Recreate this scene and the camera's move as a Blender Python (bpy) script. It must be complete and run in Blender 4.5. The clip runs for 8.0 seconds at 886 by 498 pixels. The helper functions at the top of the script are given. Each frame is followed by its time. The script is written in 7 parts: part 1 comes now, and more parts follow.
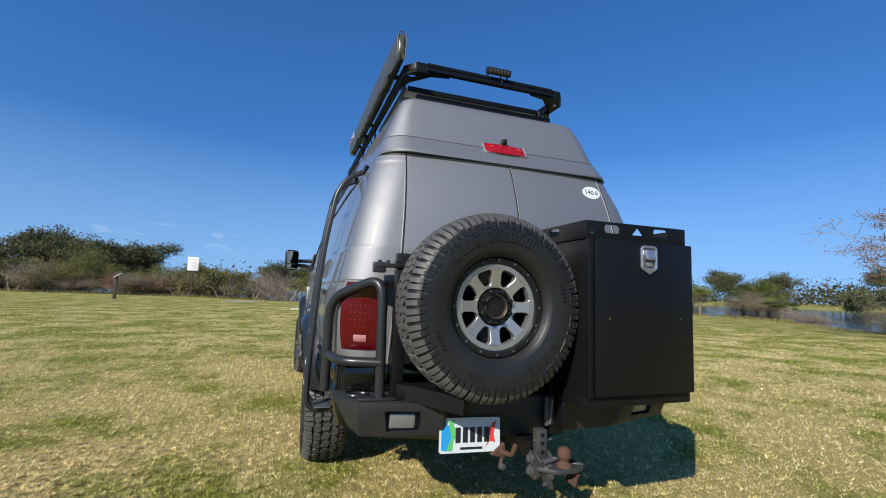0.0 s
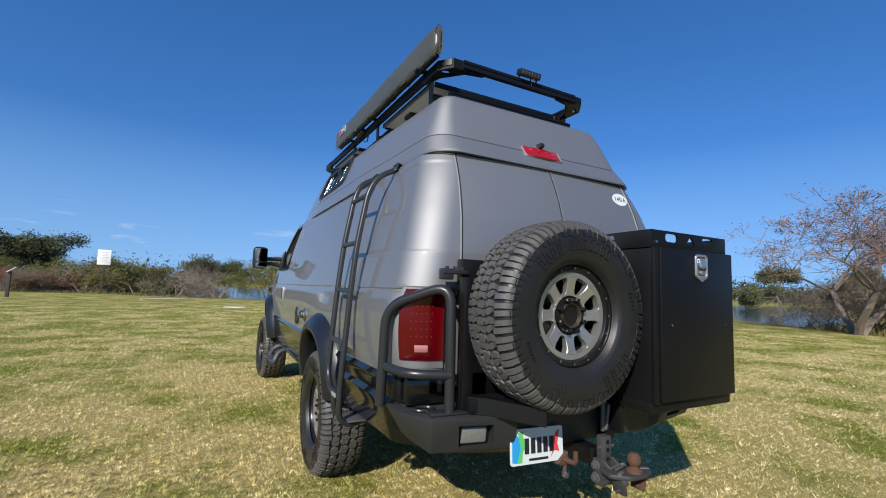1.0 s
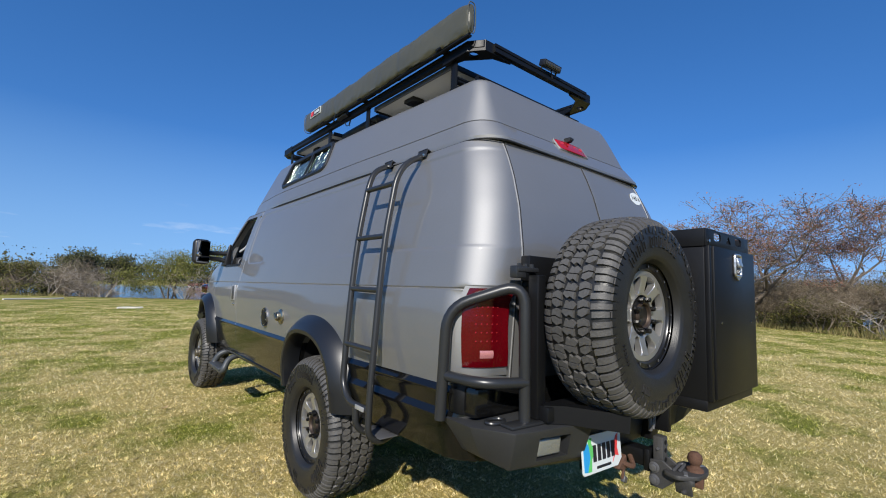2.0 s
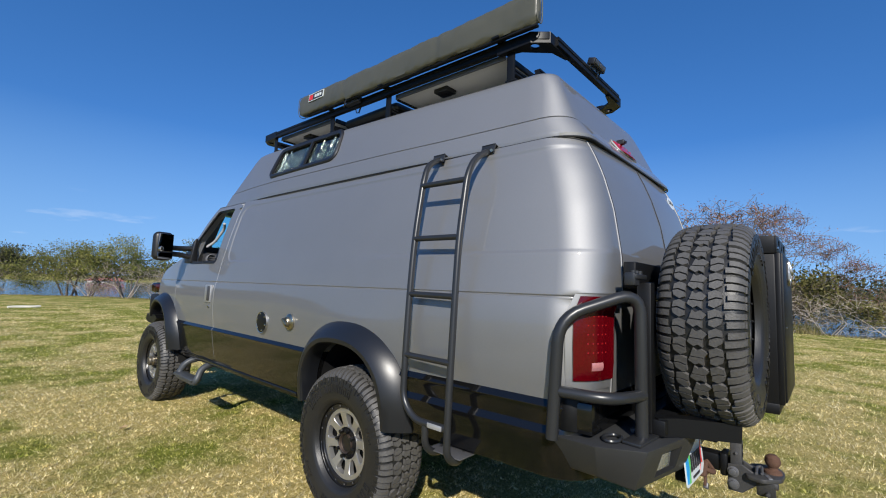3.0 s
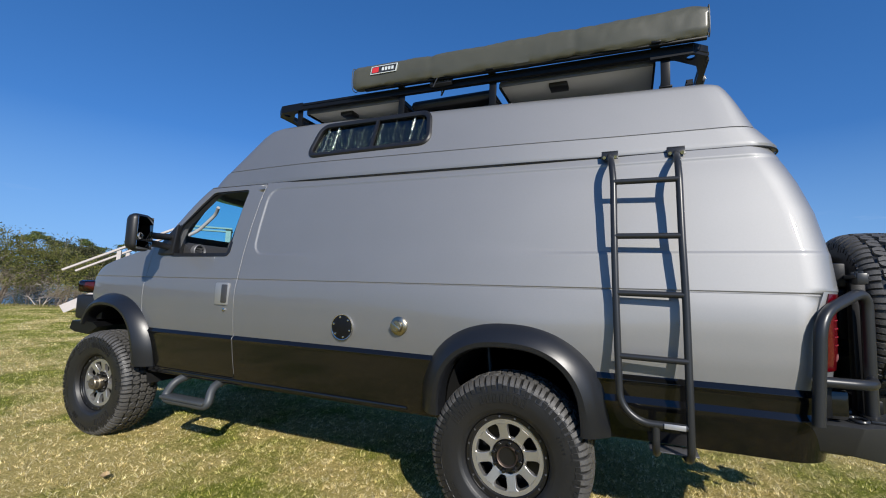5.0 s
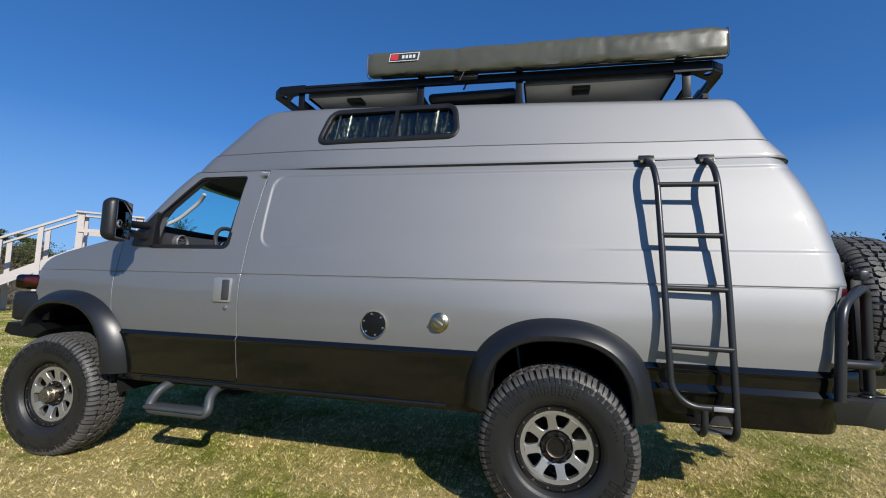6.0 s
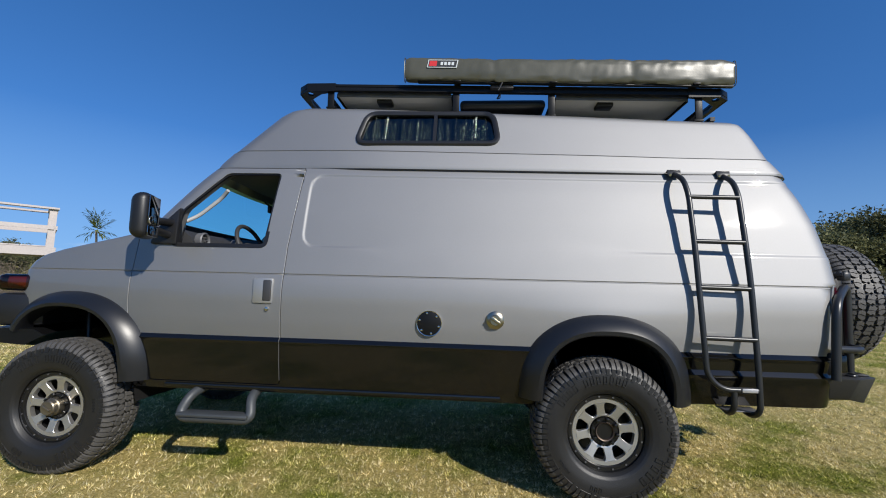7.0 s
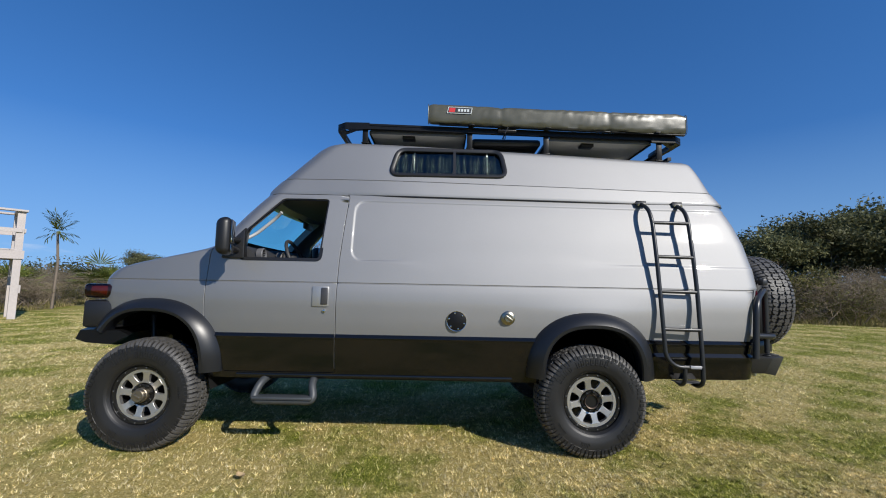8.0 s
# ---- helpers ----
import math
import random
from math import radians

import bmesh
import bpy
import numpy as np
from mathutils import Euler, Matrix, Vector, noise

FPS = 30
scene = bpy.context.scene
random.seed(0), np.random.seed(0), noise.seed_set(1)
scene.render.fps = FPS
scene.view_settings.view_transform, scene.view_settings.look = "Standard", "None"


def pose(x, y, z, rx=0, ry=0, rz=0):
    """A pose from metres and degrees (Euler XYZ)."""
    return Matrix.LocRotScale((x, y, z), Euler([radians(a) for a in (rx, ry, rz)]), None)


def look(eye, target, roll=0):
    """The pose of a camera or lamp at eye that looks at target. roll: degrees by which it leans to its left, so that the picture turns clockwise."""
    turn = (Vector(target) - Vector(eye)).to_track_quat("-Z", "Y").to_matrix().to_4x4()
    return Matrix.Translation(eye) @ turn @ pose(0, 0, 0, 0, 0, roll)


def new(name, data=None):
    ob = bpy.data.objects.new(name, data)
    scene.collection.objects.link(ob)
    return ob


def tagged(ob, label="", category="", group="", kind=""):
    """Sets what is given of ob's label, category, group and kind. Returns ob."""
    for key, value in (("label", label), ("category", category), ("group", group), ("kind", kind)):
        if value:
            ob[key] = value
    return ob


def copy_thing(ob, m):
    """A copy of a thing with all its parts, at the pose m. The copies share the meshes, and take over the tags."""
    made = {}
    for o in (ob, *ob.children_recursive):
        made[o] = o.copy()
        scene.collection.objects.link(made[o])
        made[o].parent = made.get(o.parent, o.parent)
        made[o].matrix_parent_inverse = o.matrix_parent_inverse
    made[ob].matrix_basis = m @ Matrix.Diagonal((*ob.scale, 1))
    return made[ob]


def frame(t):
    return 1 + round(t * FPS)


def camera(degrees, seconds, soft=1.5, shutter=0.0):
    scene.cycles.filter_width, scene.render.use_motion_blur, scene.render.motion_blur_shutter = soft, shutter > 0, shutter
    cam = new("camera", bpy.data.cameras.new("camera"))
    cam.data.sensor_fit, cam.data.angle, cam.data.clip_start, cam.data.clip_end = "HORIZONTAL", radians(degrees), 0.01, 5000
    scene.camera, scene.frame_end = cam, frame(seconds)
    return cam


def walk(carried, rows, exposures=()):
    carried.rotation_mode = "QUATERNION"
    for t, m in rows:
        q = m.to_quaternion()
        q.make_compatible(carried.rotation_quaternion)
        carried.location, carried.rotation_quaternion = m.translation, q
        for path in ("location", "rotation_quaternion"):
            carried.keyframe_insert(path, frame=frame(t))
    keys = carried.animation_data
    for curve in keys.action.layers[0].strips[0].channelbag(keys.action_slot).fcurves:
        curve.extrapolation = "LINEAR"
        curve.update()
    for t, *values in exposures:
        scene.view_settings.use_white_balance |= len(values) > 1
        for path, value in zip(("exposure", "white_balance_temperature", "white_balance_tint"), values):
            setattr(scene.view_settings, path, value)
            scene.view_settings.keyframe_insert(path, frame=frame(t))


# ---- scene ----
cam = camera(91.6, 8.0, soft=1.05)
PATH = [
    (0, (-1.181, -3.554, 1.287), (-0.534, -1.672, 1.482), 2.0),
    (0.5, (-1.408, -3.354, 1.307), (-0.64, -1.517, 1.495), 1.9),
    (1, (-1.714, -3.235, 1.32), (-0.79, -1.471, 1.507), 2.0),
    (1.5, (-1.948, -2.999, 1.299), (-0.851, -1.338, 1.488), 1.9),
    (3, (-2.539, -2.099, 1.335), (-1.056, -0.769, 1.511), 1.9),
    (3.5, (-2.741, -1.79, 1.332), (-1.166, -0.57, 1.507), 1.9),
    (4, (-2.915, -1.409, 1.324), (-1.254, -0.309, 1.505), 2.0),
    (4.5, (-3.12, -0.977, 1.304), (-1.373, -0.021, 1.493), 1.9),
    (6, (-3.475, 0.071, 1.262), (-1.537, 0.529, 1.442), 1.7),
    (6.5, (-3.559, 0.45, 1.271), (-1.588, 0.737, 1.449), 1.6),
    (7, (-3.708, 0.788, 1.253), (-1.722, 0.941, 1.433), 1.5),
    (7.5, (-4.047, 1.051, 1.281), (-2.056, 1.108, 1.46), 1.3),
    (8, (-4.457, 1.198, 1.284), (-2.465, 1.193, 1.468), 1.1),
]
walk(cam, [(t, look(eye, target, roll)) for t, eye, target, roll in PATH],
     exposures=[(0, 0.37), (3, 0.37), (4.5, 0.32), (6.5, 0.2), (8, 0.16)])

# ---- world and light ----
SUN_EL = radians(31.5)
SUN_WAY = Vector((0.755 * math.cos(SUN_EL), 0.655 * math.cos(SUN_EL), -math.sin(SUN_EL)))
world = bpy.data.worlds.new("sky")
scene.world = world
world.use_nodes = True
wn, wl = world.node_tree.nodes, world.node_tree.links
sky = wn.new("ShaderNodeTexSky")
sky.sky_type, sky.sun_disc = "NISHITA", False
sky.sun_elevation = SUN_EL
sky.sun_rotation = math.atan2(-SUN_WAY.x, -SUN_WAY.y)
sky.air_density, sky.dust_density, sky.ozone_density = 1.0, 0.0, 3.0
way = wn.new("ShaderNodeTexCoord")
lift = wn.new("ShaderNodeVectorMath")
lift.operation = "ADD"
lift.inputs[1].default_value = (0, 0, 0.16)
unit = wn.new("ShaderNodeVectorMath")
unit.operation = "NORMALIZE"
wl.new(way.outputs["Generated"], lift.inputs[0])
wl.new(lift.outputs[0], unit.inputs[0])
wl.new(unit.outputs[0], sky.inputs["Vector"])
rich = wn.new("ShaderNodeHueSaturation")
rich.inputs["Saturation"].default_value = 1.21
tone = wn.new("ShaderNodeMix")
tone.data_type, tone.blend_type = "RGBA", "MULTIPLY"
tone.inputs["Factor"].default_value = 1.0
tone.inputs[7].default_value = (0.97, 1.0, 1.15, 1)
wl.new(sky.outputs[0], tone.inputs[6])
wl.new(tone.outputs[2], rich.inputs["Color"])
bg = wn["Background"]
bg.inputs["Strength"].default_value = 0.115
# thin fair-weather streaks low over the horizon
split = wn.new("ShaderNodeSeparateXYZ")
wl.new(way.outputs["Generated"], split.inputs[0])
stretch = wn.new("ShaderNodeMapping")
stretch.inputs["Scale"].default_value = (2.2, 2.2, 13)
wl.new(way.outputs["Generated"], stretch.inputs["Vector"])
puff = wn.new("ShaderNodeTexNoise")
puff.inputs["Scale"].default_value, puff.inputs["Detail"].default_value, puff.inputs["Roughness"].default_value = 2.4, 5, 0.55
wl.new(stretch.outputs[0], puff.inputs["Vector"])
def span(src, a, b, hi=1.0):
    r = wn.new("ShaderNodeMapRange")
    r.inputs["From Min"].default_value, r.inputs["From Max"].default_value, r.inputs["To Max"].default_value = a, b, hi
    wl.new(src, r.inputs["Value"])
    return r.outputs[0]
def times(a, b):
    m = wn.new("ShaderNodeMath")
    m.operation = "MULTIPLY"
    wl.new(a, m.inputs[0])
    wl.new(b, m.inputs[1])
    return m.outputs[0]
veil = times(times(span(puff.outputs["Fac"], 0.60, 0.76, 0.45), span(split.outputs["Z"], 0.03, 0.06)), span(split.outputs["Z"], 0.16, 0.09))
cloudy = wn.new("ShaderNodeMix")
cloudy.data_type = "RGBA"
cloudy.inputs[7].default_value = (6.6, 6.8, 7.2, 1)
wl.new(veil, cloudy.inputs["Factor"])
haze = wn.new("ShaderNodeMix")
haze.data_type = "RGBA"
haze.inputs[7].default_value = (1.95, 3.45, 5.4, 1)
wl.new(span(split.outputs["Z"], 0.30, -0.02, 0.75), haze.inputs["Factor"])
wl.new(rich.outputs[0], haze.inputs[6])
wl.new(haze.outputs[2], cloudy.inputs[6])
wl.new(cloudy.outputs[2], bg.inputs["Color"])

sun = new("sun", bpy.data.lights.new("sun", "SUN"))
sun.data.energy, sun.data.angle, sun.data.color = 4.8, radians(0.53), (1.0, 0.95, 0.87)
sun.rotation_euler = SUN_WAY.to_track_quat("-Z", "Y").to_euler()

# ---- materials ----
def material(name, colour=(0.5, 0.5, 0.5), rough=0.5, metal=0.0, coat=0.0, coat_rough=0.05, vary=0.0, grain=0.0, scale=20.0,
             bump=0.0, bump_scale=60.0, spec=0.5, rough_vary=0.0):
    """A principled material with colour variation at two scales and fine relief."""
    m = bpy.data.materials.new(name)
    m.use_nodes = True
    n, l = m.node_tree.nodes, m.node_tree.links
    b = n["Principled BSDF"]
    b.inputs["Base Color"].default_value = (*colour, 1)
    b.inputs["Roughness"].default_value = rough
    b.inputs["Metallic"].default_value = metal
    b.inputs["Coat Weight"].default_value = coat
    b.inputs["Coat Roughness"].default_value = coat_rough
    b.inputs["Specular IOR Level"].default_value = spec
    co = n.new("ShaderNodeTexCoord")
    if vary or grain or rough_vary:
        big = n.new("ShaderNodeTexNoise")
        big.inputs["Scale"].default_value = scale * 0.12
        big.inputs["Detail"].default_value = 4
        fine = n.new("ShaderNodeTexNoise")
        fine.inputs["Scale"].default_value = scale * 4
        fine.inputs["Detail"].default_value = 3
        l.new(co.outputs["Object"], big.inputs["Vector"])
        l.new(co.outputs["Object"], fine.inputs["Vector"])
        mix = n.new("ShaderNodeMath")
        mix.operation = "MULTIPLY_ADD"
        l.new(big.outputs["Fac"], mix.inputs[0])
        mix.inputs[1].default_value = 2 * vary
        mix.inputs[2].default_value = 1 - vary
        add = n.new("ShaderNodeMath")
        add.operation = "MULTIPLY_ADD"
        l.new(fine.outputs["Fac"], add.inputs[0])
        add.inputs[1].default_value = 2 * grain
        l.new(mix.outputs[0], add.inputs[2])
        sub = n.new("ShaderNodeMath")
        sub.operation = "SUBTRACT"
        l.new(add.outputs[0], sub.inputs[0])
        sub.inputs[1].default_value = grain
        hsv = n.new("ShaderNodeHueSaturation")
        hsv.inputs["Color"].default_value = (*colour, 1)
        l.new(sub.outputs[0], hsv.inputs["Value"])
        l.new(hsv.outputs[0], b.inputs["Base Color"])
        if rough_vary:
            r = n.new("ShaderNodeMath")
            r.operation = "MULTIPLY_ADD"
            l.new(big.outputs["Fac"], r.inputs[0])
            r.inputs[1].default_value = 2 * rough_vary
            r.inputs[2].default_value = rough - rough_vary
            l.new(r.outputs[0], b.inputs["Roughness"])
    if bump:
        t = n.new("ShaderNodeTexNoise")
        t.inputs["Scale"].default_value = bump_scale
        t.inputs["Detail"].default_value = 4
        l.new(co.outputs["Object"], t.inputs["Vector"])
        bp = n.new("ShaderNodeBump")
        bp.inputs["Strength"].default_value = bump
        bp.inputs["Distance"].default_value = 0.01
        l.new(t.outputs["Fac"], bp.inputs["Height"])
        l.new(bp.outputs[0], b.inputs["Normal"])
    return m


def glass(name, tint, gloss=0.0):
    """Thin sheet glass: tinted see-through with a mirror gloss by Fresnel."""
    m = bpy.data.materials.new(name)
    m.use_nodes = True
    n, l = m.node_tree.nodes, m.node_tree.links
    n.remove(n["Principled BSDF"])
    tr, gl, fr, mx = (n.new("ShaderNode" + k) for k in ("BsdfTransparent", "BsdfGlossy", "Fresnel", "MixShader"))
    tr.inputs["Color"].default_value = (*tint, 1)
    gl.inputs["Roughness"].default_value = 0.02
    gl.inputs["Color"].default_value = (0.95, 0.97, 1.0, 1)
    fr.inputs["IOR"].default_value = 1.5 + gloss
    l.new(fr.outputs[0], mx.inputs[0])
    l.new(tr.outputs[0], mx.inputs[1])
    l.new(gl.outputs[0], mx.inputs[2])
    l.new(mx.outputs[0], n["Material Output"].inputs["Surface"])
    return m


SILVER = material("silver_paint", (0.322, 0.321, 0.318), 0.68, 1.0, coat=0.75, coat_rough=0.05, vary=0.03, grain=0.03, scale=30)
SILVER.node_tree.nodes["Principled BSDF"].inputs["Specular Tint"].default_value = (0.5, 0.5, 0.5, 1)
BLACKPAINT = material("gloss_black_paint", (0.0045, 0.0045, 0.0045), 0.10, 0.0, spec=0.55, vary=0.2, scale=10, rough_vary=0.03)
FLARE = material("satin_black_flare", (0.009, 0.0098, 0.0118), 0.36, 0.0, vary=0.1, grain=0.05, scale=20, bump=0.03, bump_scale=400)
POWDER = material("black_powder_coat", (0.005, 0.0052, 0.0058), 0.42, 0.0, spec=0.25, vary=0.2, grain=0.1, scale=25, bump=0.05, bump_scale=500, rough_vary=0.06)
STEELBLACK = material("satin_black_steel", (0.02, 0.021, 0.0225), 0.34, 0.1, vary=0.15, grain=0.1, scale=25, rough_vary=0.06)
BUMPERCOAT = material("textured_black_bumper_coat", (0.022, 0.0228, 0.0238), 0.5, 0.0, vary=0.2, grain=0.15, scale=25, bump=0.12, bump_scale=420, rough_vary=0.06)
RUBBER = material("tyre_rubber", (0.0125, 0.0123, 0.012), 0.43, 0.0, spec=0.45, vary=0.3, grain=0.25, scale=25, bump=0.12, bump_scale=180, rough_vary=0.1)
# tread grey: dust, plus sunlight on the lugs mixed into the colour
DUSTYSUNRUBBER = material("dusty_sunlit_tread_rubber", (0.07, 0.067, 0.063), 0.55, 0.0, vary=0.4, grain=0.3, scale=25, bump=0.2, bump_scale=160)
ALLOY = material("machined_alloy", (0.52, 0.51, 0.49), 0.36, 0.85, vary=0.08, grain=0.08, scale=60, rough_vary=0.08)
RIMBLACK = material("black_rim_enamel", (0.008, 0.008, 0.0085), 0.28, 0.0, vary=0.2, grain=0.1, scale=30)
CHROME = material("chrome", (0.55, 0.54, 0.52), 0.17, 1.0)
DARK = material("underbody_black", (0.006, 0.006, 0.006), 0.85, 0.0, spec=0.2, vary=0.4, grain=0.3, scale=15)
PLASTIC = material("black_moulded_plastic", (0.009, 0.009, 0.0098), 0.42, 0.0, vary=0.1, grain=0.1, scale=40, bump=0.05, bump_scale=500)
RUST = material("rusty_steel", (0.09, 0.045, 0.027), 0.85, 0.2, vary=0.5, grain=0.4, scale=60, bump=0.3, bump_scale=150)
WORN = material("worn_dark_steel", (0.05, 0.049, 0.048), 0.6, 0.3, vary=0.5, grain=0.35, scale=45, rough_vary=0.15, bump=0.12, bump_scale=120)
GALV = material("galvanised_steel", (0.13, 0.13, 0.135), 0.5, 0.6, vary=0.3, grain=0.2, scale=60, rough_vary=0.1)

# ---- mesh helpers ----
def mesh_from(name, bm, mats, angle=32):
    """A mesh from a bmesh, smooth but for edges sharper than the angle."""
    bm.normal_update()
    limit = radians(angle)
    for f in bm.faces:
        f.smooth = True
    for e in bm.edges:
        e.smooth = len(e.link_faces) == 2 and e.calc_face_angle(3.2) < limit
    me = bpy.data.meshes.new(name)
    bm.to_mesh(me)
    bm.free()
    for m in mats if isinstance(mats, (list, tuple)) else [mats]:
        me.materials.append(m)
    return me


def part(name, bm, mat=None, parent=None, label="", angle=32):
    """Links a bmesh (or a mesh) as one object under its thing."""
    ob = new(name, mesh_from(name, bm, mat, angle) if isinstance(bm, bmesh.types.BMesh) else bm)
    if parent:
        ob.parent = parent
    if label:
        tagged(ob, label)
    return ob


def thing(name, label, category, group="", kind="", at=(0, 0, 0)):
    ob = new(name)
    ob.empty_display_size = 0.1
    ob.location = at
    return tagged(ob, label, category, group, kind)


def joined(*bms):
    """One bmesh out of several."""
    out = bmesh.new()
    for b in bms:
        me = bpy.data.meshes.new("tmp")
        b.to_mesh(me)
        b.free()
        out.from_mesh(me)
        bpy.data.meshes.remove(me)
    return out


def block(size, at=(0, 0, 0), rot=(0, 0, 0), bevel=0.004, seg=2):
    """A box with rounded edges."""
    bm = bmesh.new()
    bmesh.ops.create_cube(bm, size=1.0)
    bmesh.ops.scale(bm, vec=size, verts=bm.verts)
    if bevel:
        bmesh.ops.bevel(bm, geom=bm.edges[:], offset=min(bevel, min(size) * 0.45), segments=seg, profile=0.5, affect="EDGES")
    bm.transform(pose(*at, *rot))
    return bm


def prism(poly, axis, a, b, bevel=0.0, seg=2):
    """A polygon (two coordinates a point) drawn out along an axis from a to b. a and b may be one value a point."""
    bm = bmesh.new()
    n = len(poly)
    aa = a if isinstance(a, (list, tuple)) else [a] * n
    bb = b if isinstance(b, (list, tuple)) else [b] * n
    order = {"x": lambda p, v: (v, p[0], p[1]), "y": lambda p, v: (p[0], v, p[1]), "z": lambda p, v: (p[0], p[1], v)}[axis]
    lo = [bm.verts.new(order(p, v)) for p, v in zip(poly, aa)]
    hi = [bm.verts.new(order(p, v)) for p, v in zip(poly, bb)]
    bm.faces.new(lo)
    bm.faces.new(hi)
    for i in range(n):
        bm.faces.new((lo[i], lo[(i + 1) % n], hi[(i + 1) % n], hi[i]))
    bmesh.ops.recalc_face_normals(bm, faces=bm.faces)
    if bevel:
        bmesh.ops.bevel(bm, geom=bm.edges[:], offset=bevel, segments=seg, profile=0.5, affect="EDGES")
    return bm


def cyl(r, a, b, seg=24, bevel=0.0, r2=None):
    """A round bar from a to b."""
    a, b = Vector(a), Vector(b)
    bm = bmesh.new()
    bmesh.ops.create_cone(bm, cap_ends=True, segments=seg, radius1=r, radius2=r if r2 is None else r2, depth=(b - a).length)
    if bevel:
        rim = [e for e in bm.edges if abs(e.verts[0].co.z - e.verts[1].co.z) < 1e-6]
        bmesh.ops.bevel(bm, geom=rim, offset=bevel, segments=2, profile=0.5, affect="EDGES")
    bm.transform(Matrix.Translation((a + b) / 2) @ (b - a).to_track_quat("Z", "Y").to_matrix().to_4x4())
    return bm


def rounded(points, radius, steps=6, closed=False):
    """A path with its corners rounded off."""
    pts = [Vector(p) for p in points]
    out, n = [], len(pts)
    for i, p in enumerate(pts):
        if not closed and i in (0, n - 1):
            out.append(p)
            continue
        u, v = pts[i - 1] - p, pts[(i + 1) % n] - p
        d = min(radius, u.length * 0.49, v.length * 0.49)
        a, b = p + u.normalized() * d, p + v.normalized() * d
        for k in range(steps + 1):
            t = k / steps
            out.append(a * (1 - t) ** 2 + p * 2 * t * (1 - t) + b * t * t)
    return out


def sweep(points, section, closed=False, up=None):
    """A closed section (u, v) swept along a path."""
    pts = [Vector(p) for p in points]
    bm, rings, n = bmesh.new(), [], len(pts)
    ref = Vector(up) if up else None
    for i, p in enumerate(pts):
        a = pts[i - 1] if i or closed else p
        b = pts[(i + 1) % n] if i < n - 1 or closed else p
        d = (b - a).normalized()
        if up:
            s = d.cross(Vector(up)).normalized()
            w = s.cross(d)
        else:
            if ref is None:
                ref = Vector((0, 0, 1)) if abs(d.z) < 0.9 else Vector((1, 0, 0))
            s = d.cross(ref).normalized()
            w = s.cross(d).normalized()
            ref = w
        rings.append([bm.verts.new(p + s * q[0] + w * q[1]) for q in section])
    m = len(section)
    for i in range(n if closed else n - 1):
        r, q = rings[i], rings[(i + 1) % n]
        for k in range(m):
            bm.faces.new((r[k], r[(k + 1) % m], q[(k + 1) % m], q[k]))
    if not closed:
        bm.faces.new(rings[0][::-1])
        bm.faces.new(rings[-1])
    bmesh.ops.recalc_face_normals(bm, faces=bm.faces)
    return bm


def circle(r, seg=12, squash=1.0):
    return [(r * math.cos(2 * math.pi * k / seg), r * squash * math.sin(2 * math.pi * k / seg)) for k in range(seg)]


def tube(points, r, seg=12, round_by=0.0, closed=False):
    return sweep(rounded(points, round_by, closed=closed) if round_by else points, circle(r, seg), closed)


def loft(rings):
    """A solid through rings of the same number of points, closed at both ends."""
    bm = bmesh.new()
    vs = [[bm.verts.new(p) for p in ring] for ring in rings]
    n = len(rings[0])
    for a, b in zip(vs, vs[1:]):
        for k in range(n):
            bm.faces.new((a[k], a[(k + 1) % n], b[(k + 1) % n], b[k]))
    bm.faces.new(vs[0][::-1])
    bm.faces.new(vs[-1])
    bmesh.ops.recalc_face_normals(bm, faces=bm.faces)
    return bm


def spin(profile, seg=64, axis="x"):
    """A lathe body: profile of (along, radius) points turned round an axis."""
    bm, rings = bmesh.new(), []
    for k in range(seg):
        c, s = math.cos(2 * math.pi * k / seg), math.sin(2 * math.pi * k / seg)
        rings.append([bm.verts.new((a, r * c, r * s) if axis == "x" else (r * c, a, r * s) if axis == "y" else (r * c, r * s, a)) for a, r in profile])
    for k in range(seg):
        p, q = rings[k], rings[(k + 1) % seg]
        for i in range(len(profile) - 1):
            bm.faces.new((p[i], p[i + 1], q[i + 1], q[i]))
    bmesh.ops.remove_doubles(bm, verts=bm.verts, dist=1e-5)
    bmesh.ops.recalc_face_normals(bm, faces=bm.faces)
    return bm


